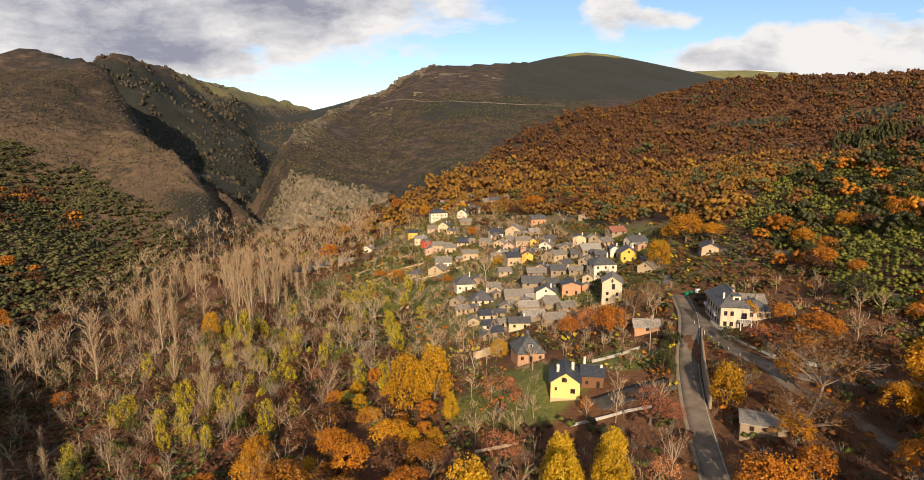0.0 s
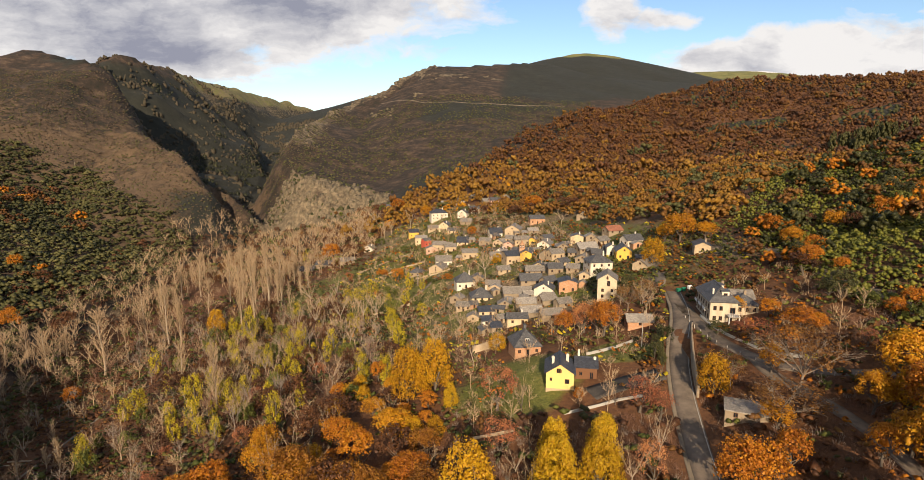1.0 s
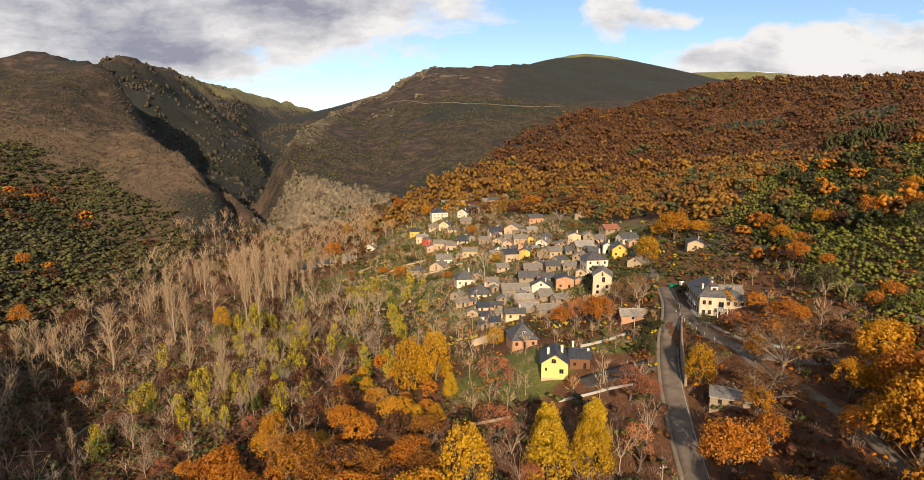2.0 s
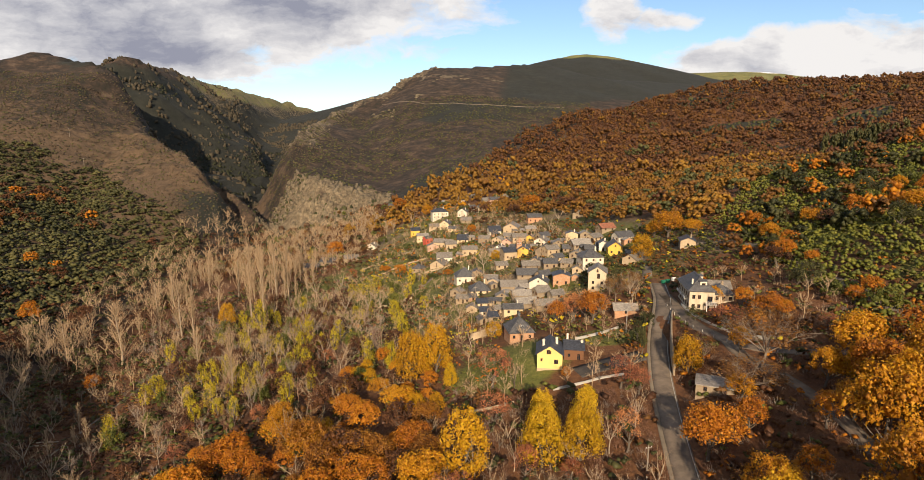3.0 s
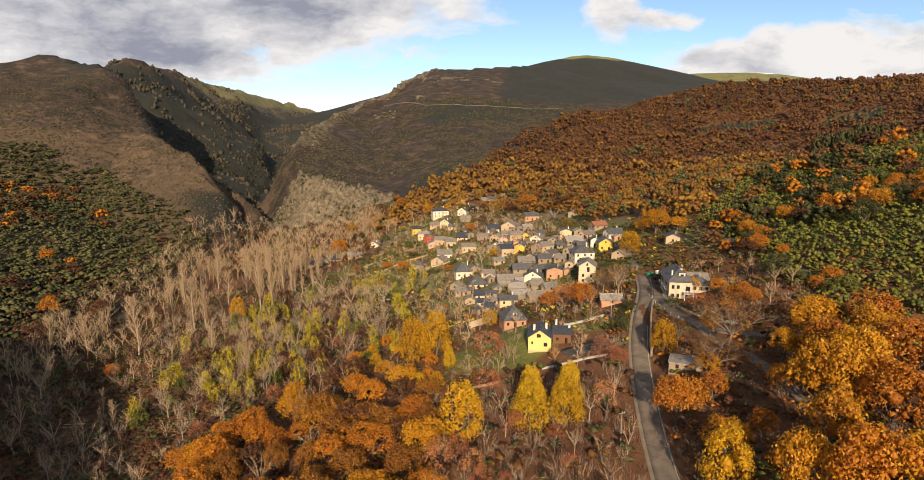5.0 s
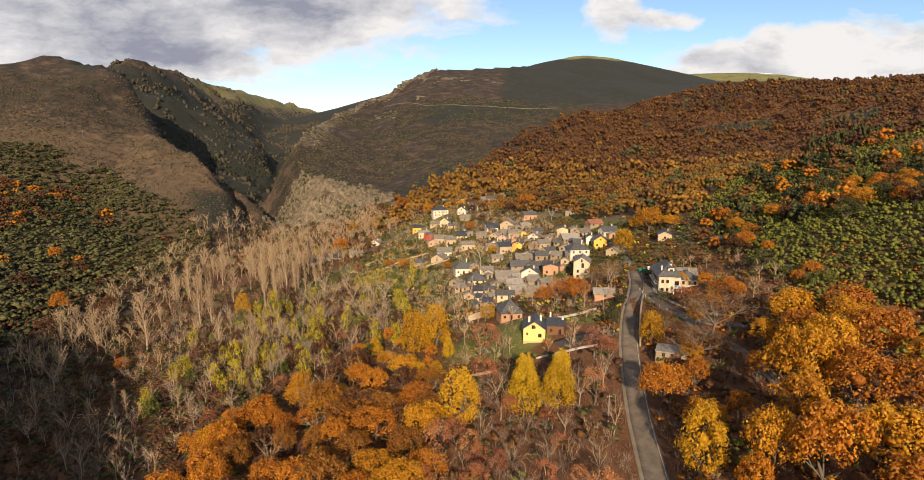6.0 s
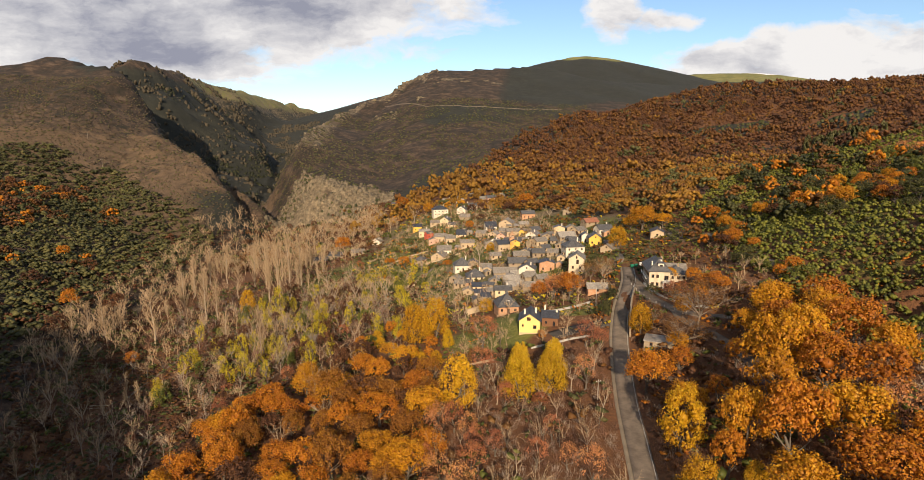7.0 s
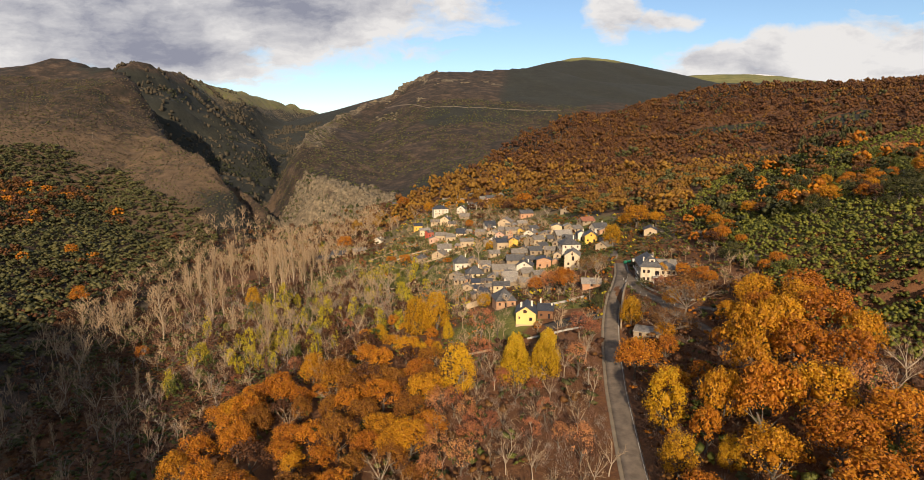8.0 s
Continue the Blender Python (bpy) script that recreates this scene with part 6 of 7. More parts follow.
# ---------------------------------------------------------------- the village, from the far end to the near one
house(-82.3, 645.0, 9.1, 8.2, 5.8, "across", 2.3, 8, OCHRE, SLATE, 2, side=-1)
house(-16.3, 562.7, 10.4, 8.3, 3.8, "across", 1.4, -6, WHITE, PALESLATE, 2, side=-1)
house(-1.6, 559.1, 8.5, 9.4, 4.4, "across", 2.7, 10, WHITE, OLDSLATE, 2, side=-1)
house(8.3, 582.0, 9.5, 7.6, 3.2, "across", 1.7, 5, STONE, OLDSLATE, 2)
house(17.4, 590.4, 8.9, 8.0, 3.9, "across", 2.3, -8, TANSTONE, PALESLATE, 2)
house(24.4, 541.1, 8.2, 7.4, 4.2, "across", 2.1, 12, STONE, OLDSLATE, 2)
house(32.2, 533.0, 9.9, 8.9, 5.4, "across", 2.3, 12, PINK, SLATE, 3)
house(41.1, 545.5, 7.1, 9.4, 4.9, "along", 2.5, -14, STONE, OLDSLATE, 1)
house(-20.4, 508.8, 15.1, 10.5, 6.3, "hip", 3.0, 14, WHITE, BLUESLATE, 4, side=-1)
house(-15.4, 459.6, 8.1, 10.7, 4.7, "along", 2.8, -10, CREAM, SLATE, 2, side=-1)
house(-24.1, 471.5, 9.4, 7.5, 2.7, "across", 1.7, 5, TANSTONE, OLDSLATE, 2, side=-1)
house(-8.5, 447.5, 6.4, 5.8, 2.6, "across", 1.7, -6, CREAM, SLATE, 2, side=-1)
house(-0.3, 499.2, 8.8, 11.6, 4.5, "along", 3.0, -16, WHITE, SLATE, 2, side=-1)
house(4.8, 513.8, 5.1, 6.7, 5.8, "along", 1.5, -8, WHITE, PALESLATE, 1, side=-1)
house(11.9, 507.8, 7.8, 7.0, 5.2, "across", 2.0, 10, WHITE, SLATE, 3)
house(19.4, 516.2, 11.3, 7.9, 3.5, "across", 1.8, 10, STONE, BLUESLATE, 2)
house(2.9, 470.5, 9.3, 8.4, 2.7, "across", 2.4, -12, STONE, OLDSLATE, 1, door=False, side=-1)
house(-41.6, 480.4, 8.0, 7.2, 4.4, "across", 2.1, 12, OCHRE, BLUESLATE, 2, side=-1)
house(-32.8, 446.0, 9.4, 7.5, 4.6, "across", 1.5, 8, CREAM, PALESLATE, 3, side=-1)
house(-26.4, 430.0, 5.8, 5.8, 4.4, "across", 1.3, 32, REDWALL, SLATE, 2, side=-1)
house(-17.3, 405.8, 9.1, 7.3, 4.2, "across", 2.1, -10, TANSTONE, OLDSLATE, 3, side=-1)
house(-22.3, 405.5, 8.2, 6.5, 3.3, "along", 1.5, 4, PINK, OLDSLATE, 2, side=-1)
house(-8.0, 395.9, 8.0, 6.4, 3.7, "across", 1.8, 12, TANSTONE, OLDSLATE, 2, side=-1)
house(0.4, 406.5, 8.2, 8.2, 2.3, "across", 3.3, -4, CREAM, BLUESLATE, 2, side=-1)
house(5.5, 367.7, 10.4, 7.3, 3.9, "across", 1.9, 5, TANSTONE, OLDSLATE, 3)
house(-11.8, 363.3, 10.3, 8.2, 3.4, "across", 2.8, 8, WHITE, OLDSLATE, 4, side=-1)
house(-17.1, 353.3, 9.6, 9.5, 2.5, "along", 2.8, -22, TANSTONE, OLDSLATE, 1, door=False, side=-1)
house(-31.0, 359.6, 7.4, 8.1, 2.9, "hip", 2.5, -14, STONE, SLATE, 2, side=-1)
house(2.3, 291.9, 10.2, 9.1, 3.8, "hip", 3.9, 10, WHITE, SLATE, 3, side=-1)
house(25.7, 411.5, 9.2, 8.3, 3.3, "across", 3.3, 12, WHITE, BLUESLATE, 3)
house(36.8, 407.8, 10.9, 12.0, 4.7, "along", 3.1, -16, TANSTONE, OLDSLATE, 2)
house(40.6, 371.3, 10.0, 7.0, 3.4, "across", 2.0, 4, TANSTONE, OLDSLATE, 3)
house(45.9, 360.0, 4.1, 6.2, 3.8, "along", 1.2, -20, OCHRE, SLATE, 1)
house(25.0, 382.9, 7.3, 6.6, 3.1, "along", 1.9, -26, TANSTONE, PALESLATE, 3)
house(30.8, 368.8, 6.2, 8.2, 3.4, "along", 1.8, -18, PINK, OLDSLATE, 1)
house(15.9, 394.8, 8.0, 6.4, 3.2, "across", 1.8, -20, STONE, OLDSLATE, 2)
house(59.1, 435.1, 11.6, 8.1, 4.0, "across", 2.3, 8, BRICK, SLATE, 3)
house(87.7, 409.9, 6.8, 9.0, 3.7, "along", 2.4, -24, STONE, OLDSLATE, 1)
house(51.8, 400.2, 7.6, 6.1, 2.3, "across", 1.7, 8, STONE, PALESLATE, 1, door=False)
house(66.7, 318.3, 7.2, 5.8, 4.5, "along", 1.3, -6, CREAM, SLATE, 2)
house(49.5, 335.0, 7.6, 9.2, 3.1, "along", 2.2, -24, WHITE, OLDSLATE, 2)
house(46.4, 302.5, 7.6, 10.1, 3.2, "along", 2.6, -22, STONE, SLATE, 1)
house(52.4, 296.8, 7.8, 6.3, 3.2, "across", 1.8, 22, TANSTONE, OLDSLATE, 2)
house(59.5, 291.6, 5.4, 4.8, 2.3, "across", 1.7, -4, STONE, SLATE, 2)
house(67.3, 289.0, 10.6, 7.4, 2.4, "across", 2.6, 14, STONE, PALESLATE, 3)
house(60.6, 274.4, 7.0, 6.3, 2.3, "along", 1.8, -24, STONE, OLDSLATE, 2)
house(37.7, 277.7, 9.7, 5.8, 2.3, "across", 2.0, 4, STONE, OLDSLATE, 3)
house(46.7, 269.5, 7.2, 6.5, 2.9, "across", 1.9, -2, STONE, SLATE, 2)
house(33.8, 262.2, 10.4, 6.3, 2.3, "across", 2.5, 2, STONE, SLATE, 2)
house(23.4, 299.7, 6.9, 5.5, 2.3, "across", 1.6, 10, TANSTONE, OLDSLATE, 2)
house(47.0, 237.4, 7.9, 7.1, 4.6, "along", 1.2, -4, BRICK, BLUESLATE, 2)
house(36.6, 241.0, 8.5, 7.5, 3.2, "along", 2.5, -14, WHITE, SLATE, 1)
house(64.0, 248.1, 10.5, 9.4, 5.7, "hip", 3.0, 8, WHITE, SLATE, 3)
house(77.3, 259.1, 7.2, 9.5, 4.0, "along", 2.5, -8, OCHRE, SLATE, 2)
house(74.2, 271.2, 4.4, 6.3, 4.2, "along", 1.3, -8, WHITE, SLATE, 1)
house(78.2, 237.7, 7.3, 12.8, 2.6, "along", 2.1, -46, TANSTONE, OLDSLATE, 0, stack=False, door=False, name="barn")
house(87.3, 312.0, 9.2, 7.4, 2.3, "across", 2.1, 18, STONE, REDTILE, 2)
house(87.5, 276.0, 9.5, 6.7, 2.9, "across", 2.3, 20, WHITE, SLATE, 3)
house(102.5, 231.3, 6.5, 9.3, 3.1, "along", 1.5, -16, TANSTONE, BLUESLATE, 1, door=False)
house(9.8, 257.8, 10.0, 9.0, 2.3, "hip", 3.6, 6, CREAM, SLATE, 3)
house(10.9, 231.1, 6.6, 4.6, 2.3, "lean", 1.2, 6, CREAM, BLUESLATE, 2, stack=False)
house(11.7, 215.5, 6.5, 4.0, 2.3, "lean", 1.0, 8, WHITE, BLUESLATE, 2, stack=False)
house(13.6, 203.1, 4.2, 4.0, 2.3, "lean", 1.0, 12, STONE, BLUESLATE, 1, stack=False, door=False)
house(25.9, 248.6, 12.9, 6.4, 2.3, "across", 2.2, 2, STONE, OLDSLATE, 0, stack=False, door=False, name="barn")
house(28.4, 229.9, 9.3, 5.1, 2.3, "across", 1.8, 6, STONE, PALESLATE, 0, stack=False, door=False, name="barn")
house(37.5, 227.3, 7.0, 4.9, 2.3, "across", 1.7, 24, STONE, OLDSLATE, 0, stack=False, door=False, name="barn")
house(28.6, 214.3, 8.8, 5.3, 2.3, "across", 1.8, 14, STONE, PALESLATE, 0, stack=False, door=False, name="barn")
house(21.9, 207.5, 8.0, 4.8, 2.8, "across", 1.4, 2, CREAM, SLATE, 2)
house(34.8, 203.6, 8.4, 5.0, 2.3, "across", 1.7, 4, STONE, OLDSLATE, 1, door=False)
house(59.5, 175.3, 8.2, 4.9, 2.3, "across", 1.7, -3, BRICK, PALESLATE, 1, door=False)
house(-130.8, 459.1, 13.4, 9.4, 2.6, "across", 2.7, 10, STONE, SLATE, 2, side=-1)
house(-118.3, 467.8, 14.6, 10.2, 2.7, "across", 2.9, -8, STONE, SLATE, 2, side=-1)
house(-96.6, 464.5, 12.4, 8.7, 2.7, "across", 2.5, 12, STONE, OLDSLATE, 2, side=-1)
house(-84.5, 493.7, 9.3, 9.2, 3.4, "along", 2.7, -18, WHITE, OLDSLATE, 1, side=-1)
house(-3.4, 269.8, 6.3, 5.1, 2.3, "along", 1.5, -28, STONE, OLDSLATE, 1, door=False, side=-1)
house(24.8, 357.4, 5.7, 6.2, 2.5, "along", 1.6, -20, WHITE, SLATE, 1, door=False)
house(40.0, 331.0, 6.0, 5.4, 2.3, "across", 1.6, -6, TANSTONE, SLATE, 2)
house(56.3, 353.5, 7.2, 6.5, 2.5, "across", 1.9, 30, STONE, SLATE, 2)
house(30.9, 320.4, 7.3, 5.9, 2.6, "along", 1.7, -2, TANSTONE, SLATE, 2)
house(42.1, 252.5, 6.5, 5.2, 2.3, "across", 1.8, 32, STONE, SLATE, 2)
house(53.7, 263.3, 6.1, 5.5, 2.3, "across", 1.6, -24, STONE, OLDSLATE, 2)
house(56.2, 248.2, 4.7, 4.6, 2.3, "along", 1.3, -20, TANSTONE, OLDSLATE, 1, door=False)
house(57.7, 313.3, 6.4, 5.8, 2.3, "along", 1.7, -6, STONE, OLDSLATE, 2)
house(68.8, 274.9, 6.3, 5.1, 2.3, "across", 1.5, 2, STONE, SLATE, 2)
house(77.2, 295.2, 7.4, 5.9, 2.4, "across", 1.7, 36, TANSTONE, OLDSLATE, 2)
house(74.4, 317.3, 5.8, 5.2, 2.3, "along", 1.5, -4, STONE, PALESLATE, 1, door=False)
house(21.4, 347.1, 6.3, 5.7, 2.4, "across", 1.6, 10, TANSTONE, OLDSLATE, 2)
house(15.7, 275.0, 7.0, 5.6, 2.3, "across", 1.6, -4, TANSTONE, OLDSLATE, 2)
house(8.6, 299.4, 6.2, 5.6, 2.3, "along", 1.6, 0, STONE, SLATE, 2)
house(33.9, 387.3, 6.9, 6.2, 2.7, "across", 1.8, -8, TANSTONE, OLDSLATE, 2)
house(40.2, 286.0, 5.9, 5.9, 2.3, "along", 1.7, -18, TANSTONE, SLATE, 1, door=False)
house(53.0, 278.0, 5.8, 5.2, 2.3, "across", 1.5, 28, TANSTONE, SLATE, 2)
house(19.0, 236.6, 5.6, 4.5, 2.3, "along", 1.6, -4, STONE, OLDSLATE, 1, door=False)
house(42.5, 217.9, 6.3, 4.4, 2.3, "across", 1.5, 24, STONE, OLDSLATE, 1, door=False)
house(0.7, 250.3, 6.5, 5.2, 2.4, "across", 1.5, -6, TANSTONE, OLDSLATE, 3, side=-1)
house(4.8, 227.8, 4.9, 4.4, 2.3, "along", 1.3, -4, TANSTONE, OLDSLATE, 1, door=False, side=-1)
house(35.3, 340.3, 6.9, 5.6, 2.4, "across", 1.6, 0, STONE, SLATE, 2)

# ---------------------------------------------------------------- marked buildings
def extra_box(parent, name, box, material, label=""):
    return part(name, block(bmesh.new(), *box), material, parent, label)


# yellow house with its annexe, whose shade is put into a dark wall colour
ob = house(26.5, 137.5, 7.4, 9.5, 4.9, "along", 2.5, -9, YELLOW, BLUESLATE, 0, stack=False, door=False, side=0, label="bright yellow plastered house with blue-black slate roof")
window(ob, -0.4, -4.76, 4.9, 0, 1.1, 1.3)
window(ob, 1.9, -4.76, 2.0, 0, 1.2, 1.3)
window(ob, -2.4, -4.76, 2.6, 0, 0.6, 0.9)
window(ob, -3.71, -1.5, 2.2, -90)
chimney(ob, -1.9, -1.2, 6.2, 1.7, WHITE, 0.7)
chimney(ob, 2.0, 1.0, 6.2, 1.7, WHITE, 0.7)
extra_box(ob, "plinth", (-3.73, 3.73, -4.8, 4.78, -2.8, 0.45), TANSTONE, "rubble stone plinth")
ob = house(34.5, 142.0, 5.8, 6.5, 3.4, "across", 1.6, -9, WOOD, BLUESLATE, 2, stack=False, side=0, name="annexe", label="annexe with walls coloured dark brown for shade and blue-black slate roof")
chimney(ob, 2.4, -0.6, 4.0, 1.2, WHITE, 0.6)
extra_box(ob, "chimney", (-2.2, -1.6, 1.6, 2.2, 4.0, 6.6), WHITE)
# brick house with a dormer
ob = house(21.2, 165.8, 8.4, 9.6, 3.2, "hip", 3.9, 8, BRICK, SLATE, 3, side=-1, stack=False, label="low brick house with steep slate hip roof and dormer")
chimney(ob, 0.4, 1.8, 6.4, 1.6, SLATE, 0.9)
dormer = extra_box(ob, "dormer", (-0.8, 0.9, -3.6, -1.0, 4.0, 5.5), SLATE, "slate-clad dormer")
window(dormer, 0.05, -3.62, 4.2, 0, 1.2, 1.1, WHITEWOOD)
# tall stone house
ob = house(57.5, 212.0, 7.4, 9.0, 8.2, "along", 2.4, -14, PALESTONE, OLDSLATE, 0, stack=False, door=False, side=0, label="tall pale stone house with weathered slate gable roof")
window(ob, 0.5, -4.51, 5.6, 0, 1.2, 2.2)
for px, pz in ((-1.7, 3.2), (1.9, 3.2), (-1.7, 0.8), (1.9, 0.8)):
    window(ob, px, -4.51, pz, 0, 1.0, 1.3)
window(ob, 0, -4.51, 9.2, 0, 0.5, 0.6)
for px in (-2.5, 0.5, 3.0):
    window(ob, -3.71, px, 5.4, -90)
    window(ob, -3.71, px, 2.4, -90)
# church with its bell gable
ob = house(29.9, 318.0, 8.0, 11.0, 4.6, "across", 1.9, 12, TANSTONE, BLUESLATE, 2, stack=False, name="church", label="small stone church with slate roof and bell gable")
bm = block(bmesh.new(), 4.4, 7.6, -3.4, -1.9, -3, 8.6)
for a, b in ((4.4, 4.75), (5.75, 6.25), (7.25, 7.6)):
    block(bm, a, b, -3.4, -1.9, 8.603, 10.4)
block(bm, 4.4, 7.6, -3.4, -1.9, 10.403, 11.0)
block(bm, 5.3, 6.7, -3.4, -1.9, 11.003, 12.0)
block(bm, 5.75, 6.25, -3.0, -2.3, 12.003, 12.9)
tower = part("bell_gable", bm, BRICK, ob, "tan brick bell gable with two openings")
for px in (5.25, 6.75):
    bell = bmesh.new()
    bmesh.ops.create_cone(bell, cap_ends=True, segments=10, radius1=0.38, radius2=0.14, depth=0.7, matrix=pose(px, -2.65, 9.4))
    part("bell", bell, METAL, tower, "dark bronze bell")
house(37.0, 316.0, 6.5, 9.0, 4.4, "along", 1.6, -6, OCHRE, SLATE, 1, label="tan plastered house beside the church with slate roof")

# large house with hip roofs beside the road
ob = thing("guest_house", "large beige guest house with slate hip roofs and porch", "house", 82.4, 171.4, 24.0, -9.0, "village houses")
HOUSES.append((84, 170, 13))
part("wall", wall_mesh(8.0, 17.0, 7.2, 0, "hip"), BEIGE, ob)
part("roof", roof_mesh(8.0, 17.0, 7.2, 3.4, "hip", 0.6), SLATE, ob)
bm = wall_mesh(7.0, 9.0, 5.4, 0, "hip")
bm.transform(pose(7.52, -1.2, 0))
part("wing_wall", bm, BEIGE, ob)
bm = roof_mesh(7.4, 9.0, 5.4, 2.3, "hip", 0.5)
bm.transform(pose(7.4, -1.2, 0))
part("wing_roof", bm, SLATE, ob)
bm = wall_mesh(8.2, 6.4, 5.2, 1.9, "across")
bm.transform(pose(8.12, 6.6, 0))
part("rear_wall", bm, BEIGE, ob)
bm = roof_mesh(8.2, 6.4, 5.2, 1.9, "across", 0.5)
bm.transform(pose(8.4, 6.6, 0))
part("rear_roof", bm, OLDSLATE, ob)
for px, py in ((0.6, -5.6), (1.2, 2.6)):
    d = extra_box(ob, "dormer", (px - 1.1, px + 1.1, py - 1.5, py + 1.5, 7.4, 9.8), WHITE, "white-faced dormer")
    cap = block(bmesh.new(), px - 1.35, px + 1.35, py - 1.8, py + 1.6, 9.803, 10.0)
    part("dormer_roof", cap, SLATE, d)
    window(d, px, py - 1.52, 8.2, 0, 1.2, 1.1)
chimney(ob, -2.6, -5.4, 8.2, 1.8, WHITE, 0.5)
chimney(ob, 2.6, 4.0, 8.8, 1.5, STONE, 0.8)
chimney(ob, 8.6, 0.5, 7.0, 1.2, STONE, 0.7)
for level in (0.9, 4.1):
    for py in (-6.6, -3.8, -1.0, 1.8, 4.6, 7.2):
        window(ob, -4.01, py, level, -90, 1.1, 1.5)
    for px in (-2.6, -0.8):
        window(ob, px, -8.51, level, 0, 1.0, 1.4)
for px in (5.6, 7.7, 9.8):
    window(ob, px, -5.71, 3.2, 0, 1.0, 1.4)
    window(ob, px, -5.71, 0.7, 0, 1.0, 1.4)
porch = extra_box(ob, "porch", (0.8, 4.3, -11.2, -8.52, 2.75, 3.0), CONCRETE, "porch slab on round posts")
for px in (1.1, 4.0):
    bm = bmesh.new()
    bmesh.ops.create_cone(bm, cap_ends=True, segments=10, radius1=0.16, radius2=0.14, depth=4.6, matrix=pose(px, -10.9, 0.44))
    part("post", bm, WHITEWOOD, porch)
for px in np.arange(0.9, 4.3, 0.5):
    extra_box(porch, "baluster", (px - 0.04, px + 0.04, -11.15, -11.07, 3.003, 3.9), WHITEWOOD)
extra_box(porch, "handrail", (0.8, 4.3, -11.18, -11.04, 3.903, 4.0), WHITEWOOD)
window(ob, 2.6, -8.52, 3.02, 0, 1.6, 2.1)
window(ob, 2.0, -8.52, 0.1, 0, 1.2, 2.1, WOOD, "door")
for py in (-4.4, 0.6, 5.4):
    b = extra_box(ob, "balcony", (-5.0, -4.02, py - 1.5, py + 1.5, 3.1, 3.3), CONCRETE, "small concrete balcony with railing")
    extra_box(b, "railing", (-5.0, -4.94, py - 1.5, py + 1.5, 3.303, 4.2), WHITEWOOD)
low_wall("garden_wall", "low wall round the guest house yard", [(77.0, 170, 0), (76.6, 160, 0), (78.2, 149, 0), (82, 139, 0), (89, 133, 0)], 0.9, 0.3, CONCRETE)

# flat-roofed shed by the lower lane
house(64.5, 113.0, 9.0, 7.0, 2.3, "flat", 0.3, -24, STONE, PALESLATE, 2, stack=False, side=-1, name="garage", label="low stone garage with a flat grey roof")


# clipped evergreen hedge between garden and road
def hedge(x0, y0, x1, y1, wide, high):
    r = np.random.default_rng(61)
    n = math.hypot(x1 - x0, y1 - y0)
    ob = thing("hedge", "tall narrow evergreen hedge between garden and road", "hedge", x0, y0, z_at(x0, y0), math.degrees(math.atan2(y1 - y0, x1 - x0)))
    rise = (z_at(x1, y1) - z_at(x0, y0)) / n
    at = np.stack([r.uniform(0, n, 2600), r.uniform(-wide, wide, 2600) / 2, r.uniform(0, high, 2600)], 1)
    face = r.integers(0, 3, 2600)
    at[face == 0, 1], at[face == 1, 1], at[face == 2, 2] = -wide / 2, wide / 2, high
    way = np.array([(0, -1, 0.3), (0, 1, 0.3), (0, 0, 1.0)])[face]
    at[:, 2] += rise * at[:, 0] + 0.25 * np.sin(at[:, 0] * 1.7)
    v, f = leaf_sprays(at + r.normal(scale=0.08, size=at.shape), way, 0.2, r)
    leaves = new("foliage", make_mesh("foliage", v, f, HOLM, [("tint", r.uniform(0.2, 0.9, len(v)))]))
    leaves.parent = ob
    k = 0.85 * wide / 2
    part("twigs", hull(bmesh.new(), [[(0.2, -k, -0.5), (n - 0.2, -k, rise * n - 0.5), (n - 0.2, -k, rise * n + 0.9 * high), (0.2, -k, 0.9 * high)], [(0.2, k, -0.5), (n - 0.2, k, rise * n - 0.5), (n - 0.2, k, rise * n + 0.9 * high), (0.2, k, 0.9 * high)],
                                     [(0.2, -k, 0.9 * high), (n - 0.2, -k, rise * n + 0.9 * high), (n - 0.2, k, rise * n + 0.9 * high), (0.2, k, 0.9 * high)], [(0.2, -k, -0.5), (0.2, k, -0.5), (0.2, k, 0.9 * high), (0.2, -k, 0.9 * high)],
                                     [(n - 0.2, -k, rise * n - 0.5), (n - 0.2, k, rise * n - 0.5), (n - 0.2, k, rise * n + 0.9 * high), (n - 0.2, -k, rise * n + 0.9 * high)]]), SHADED_LEAF, ob)


hedge(56.4, 145.3, 62.7, 166.6, 1.3, 2.6)

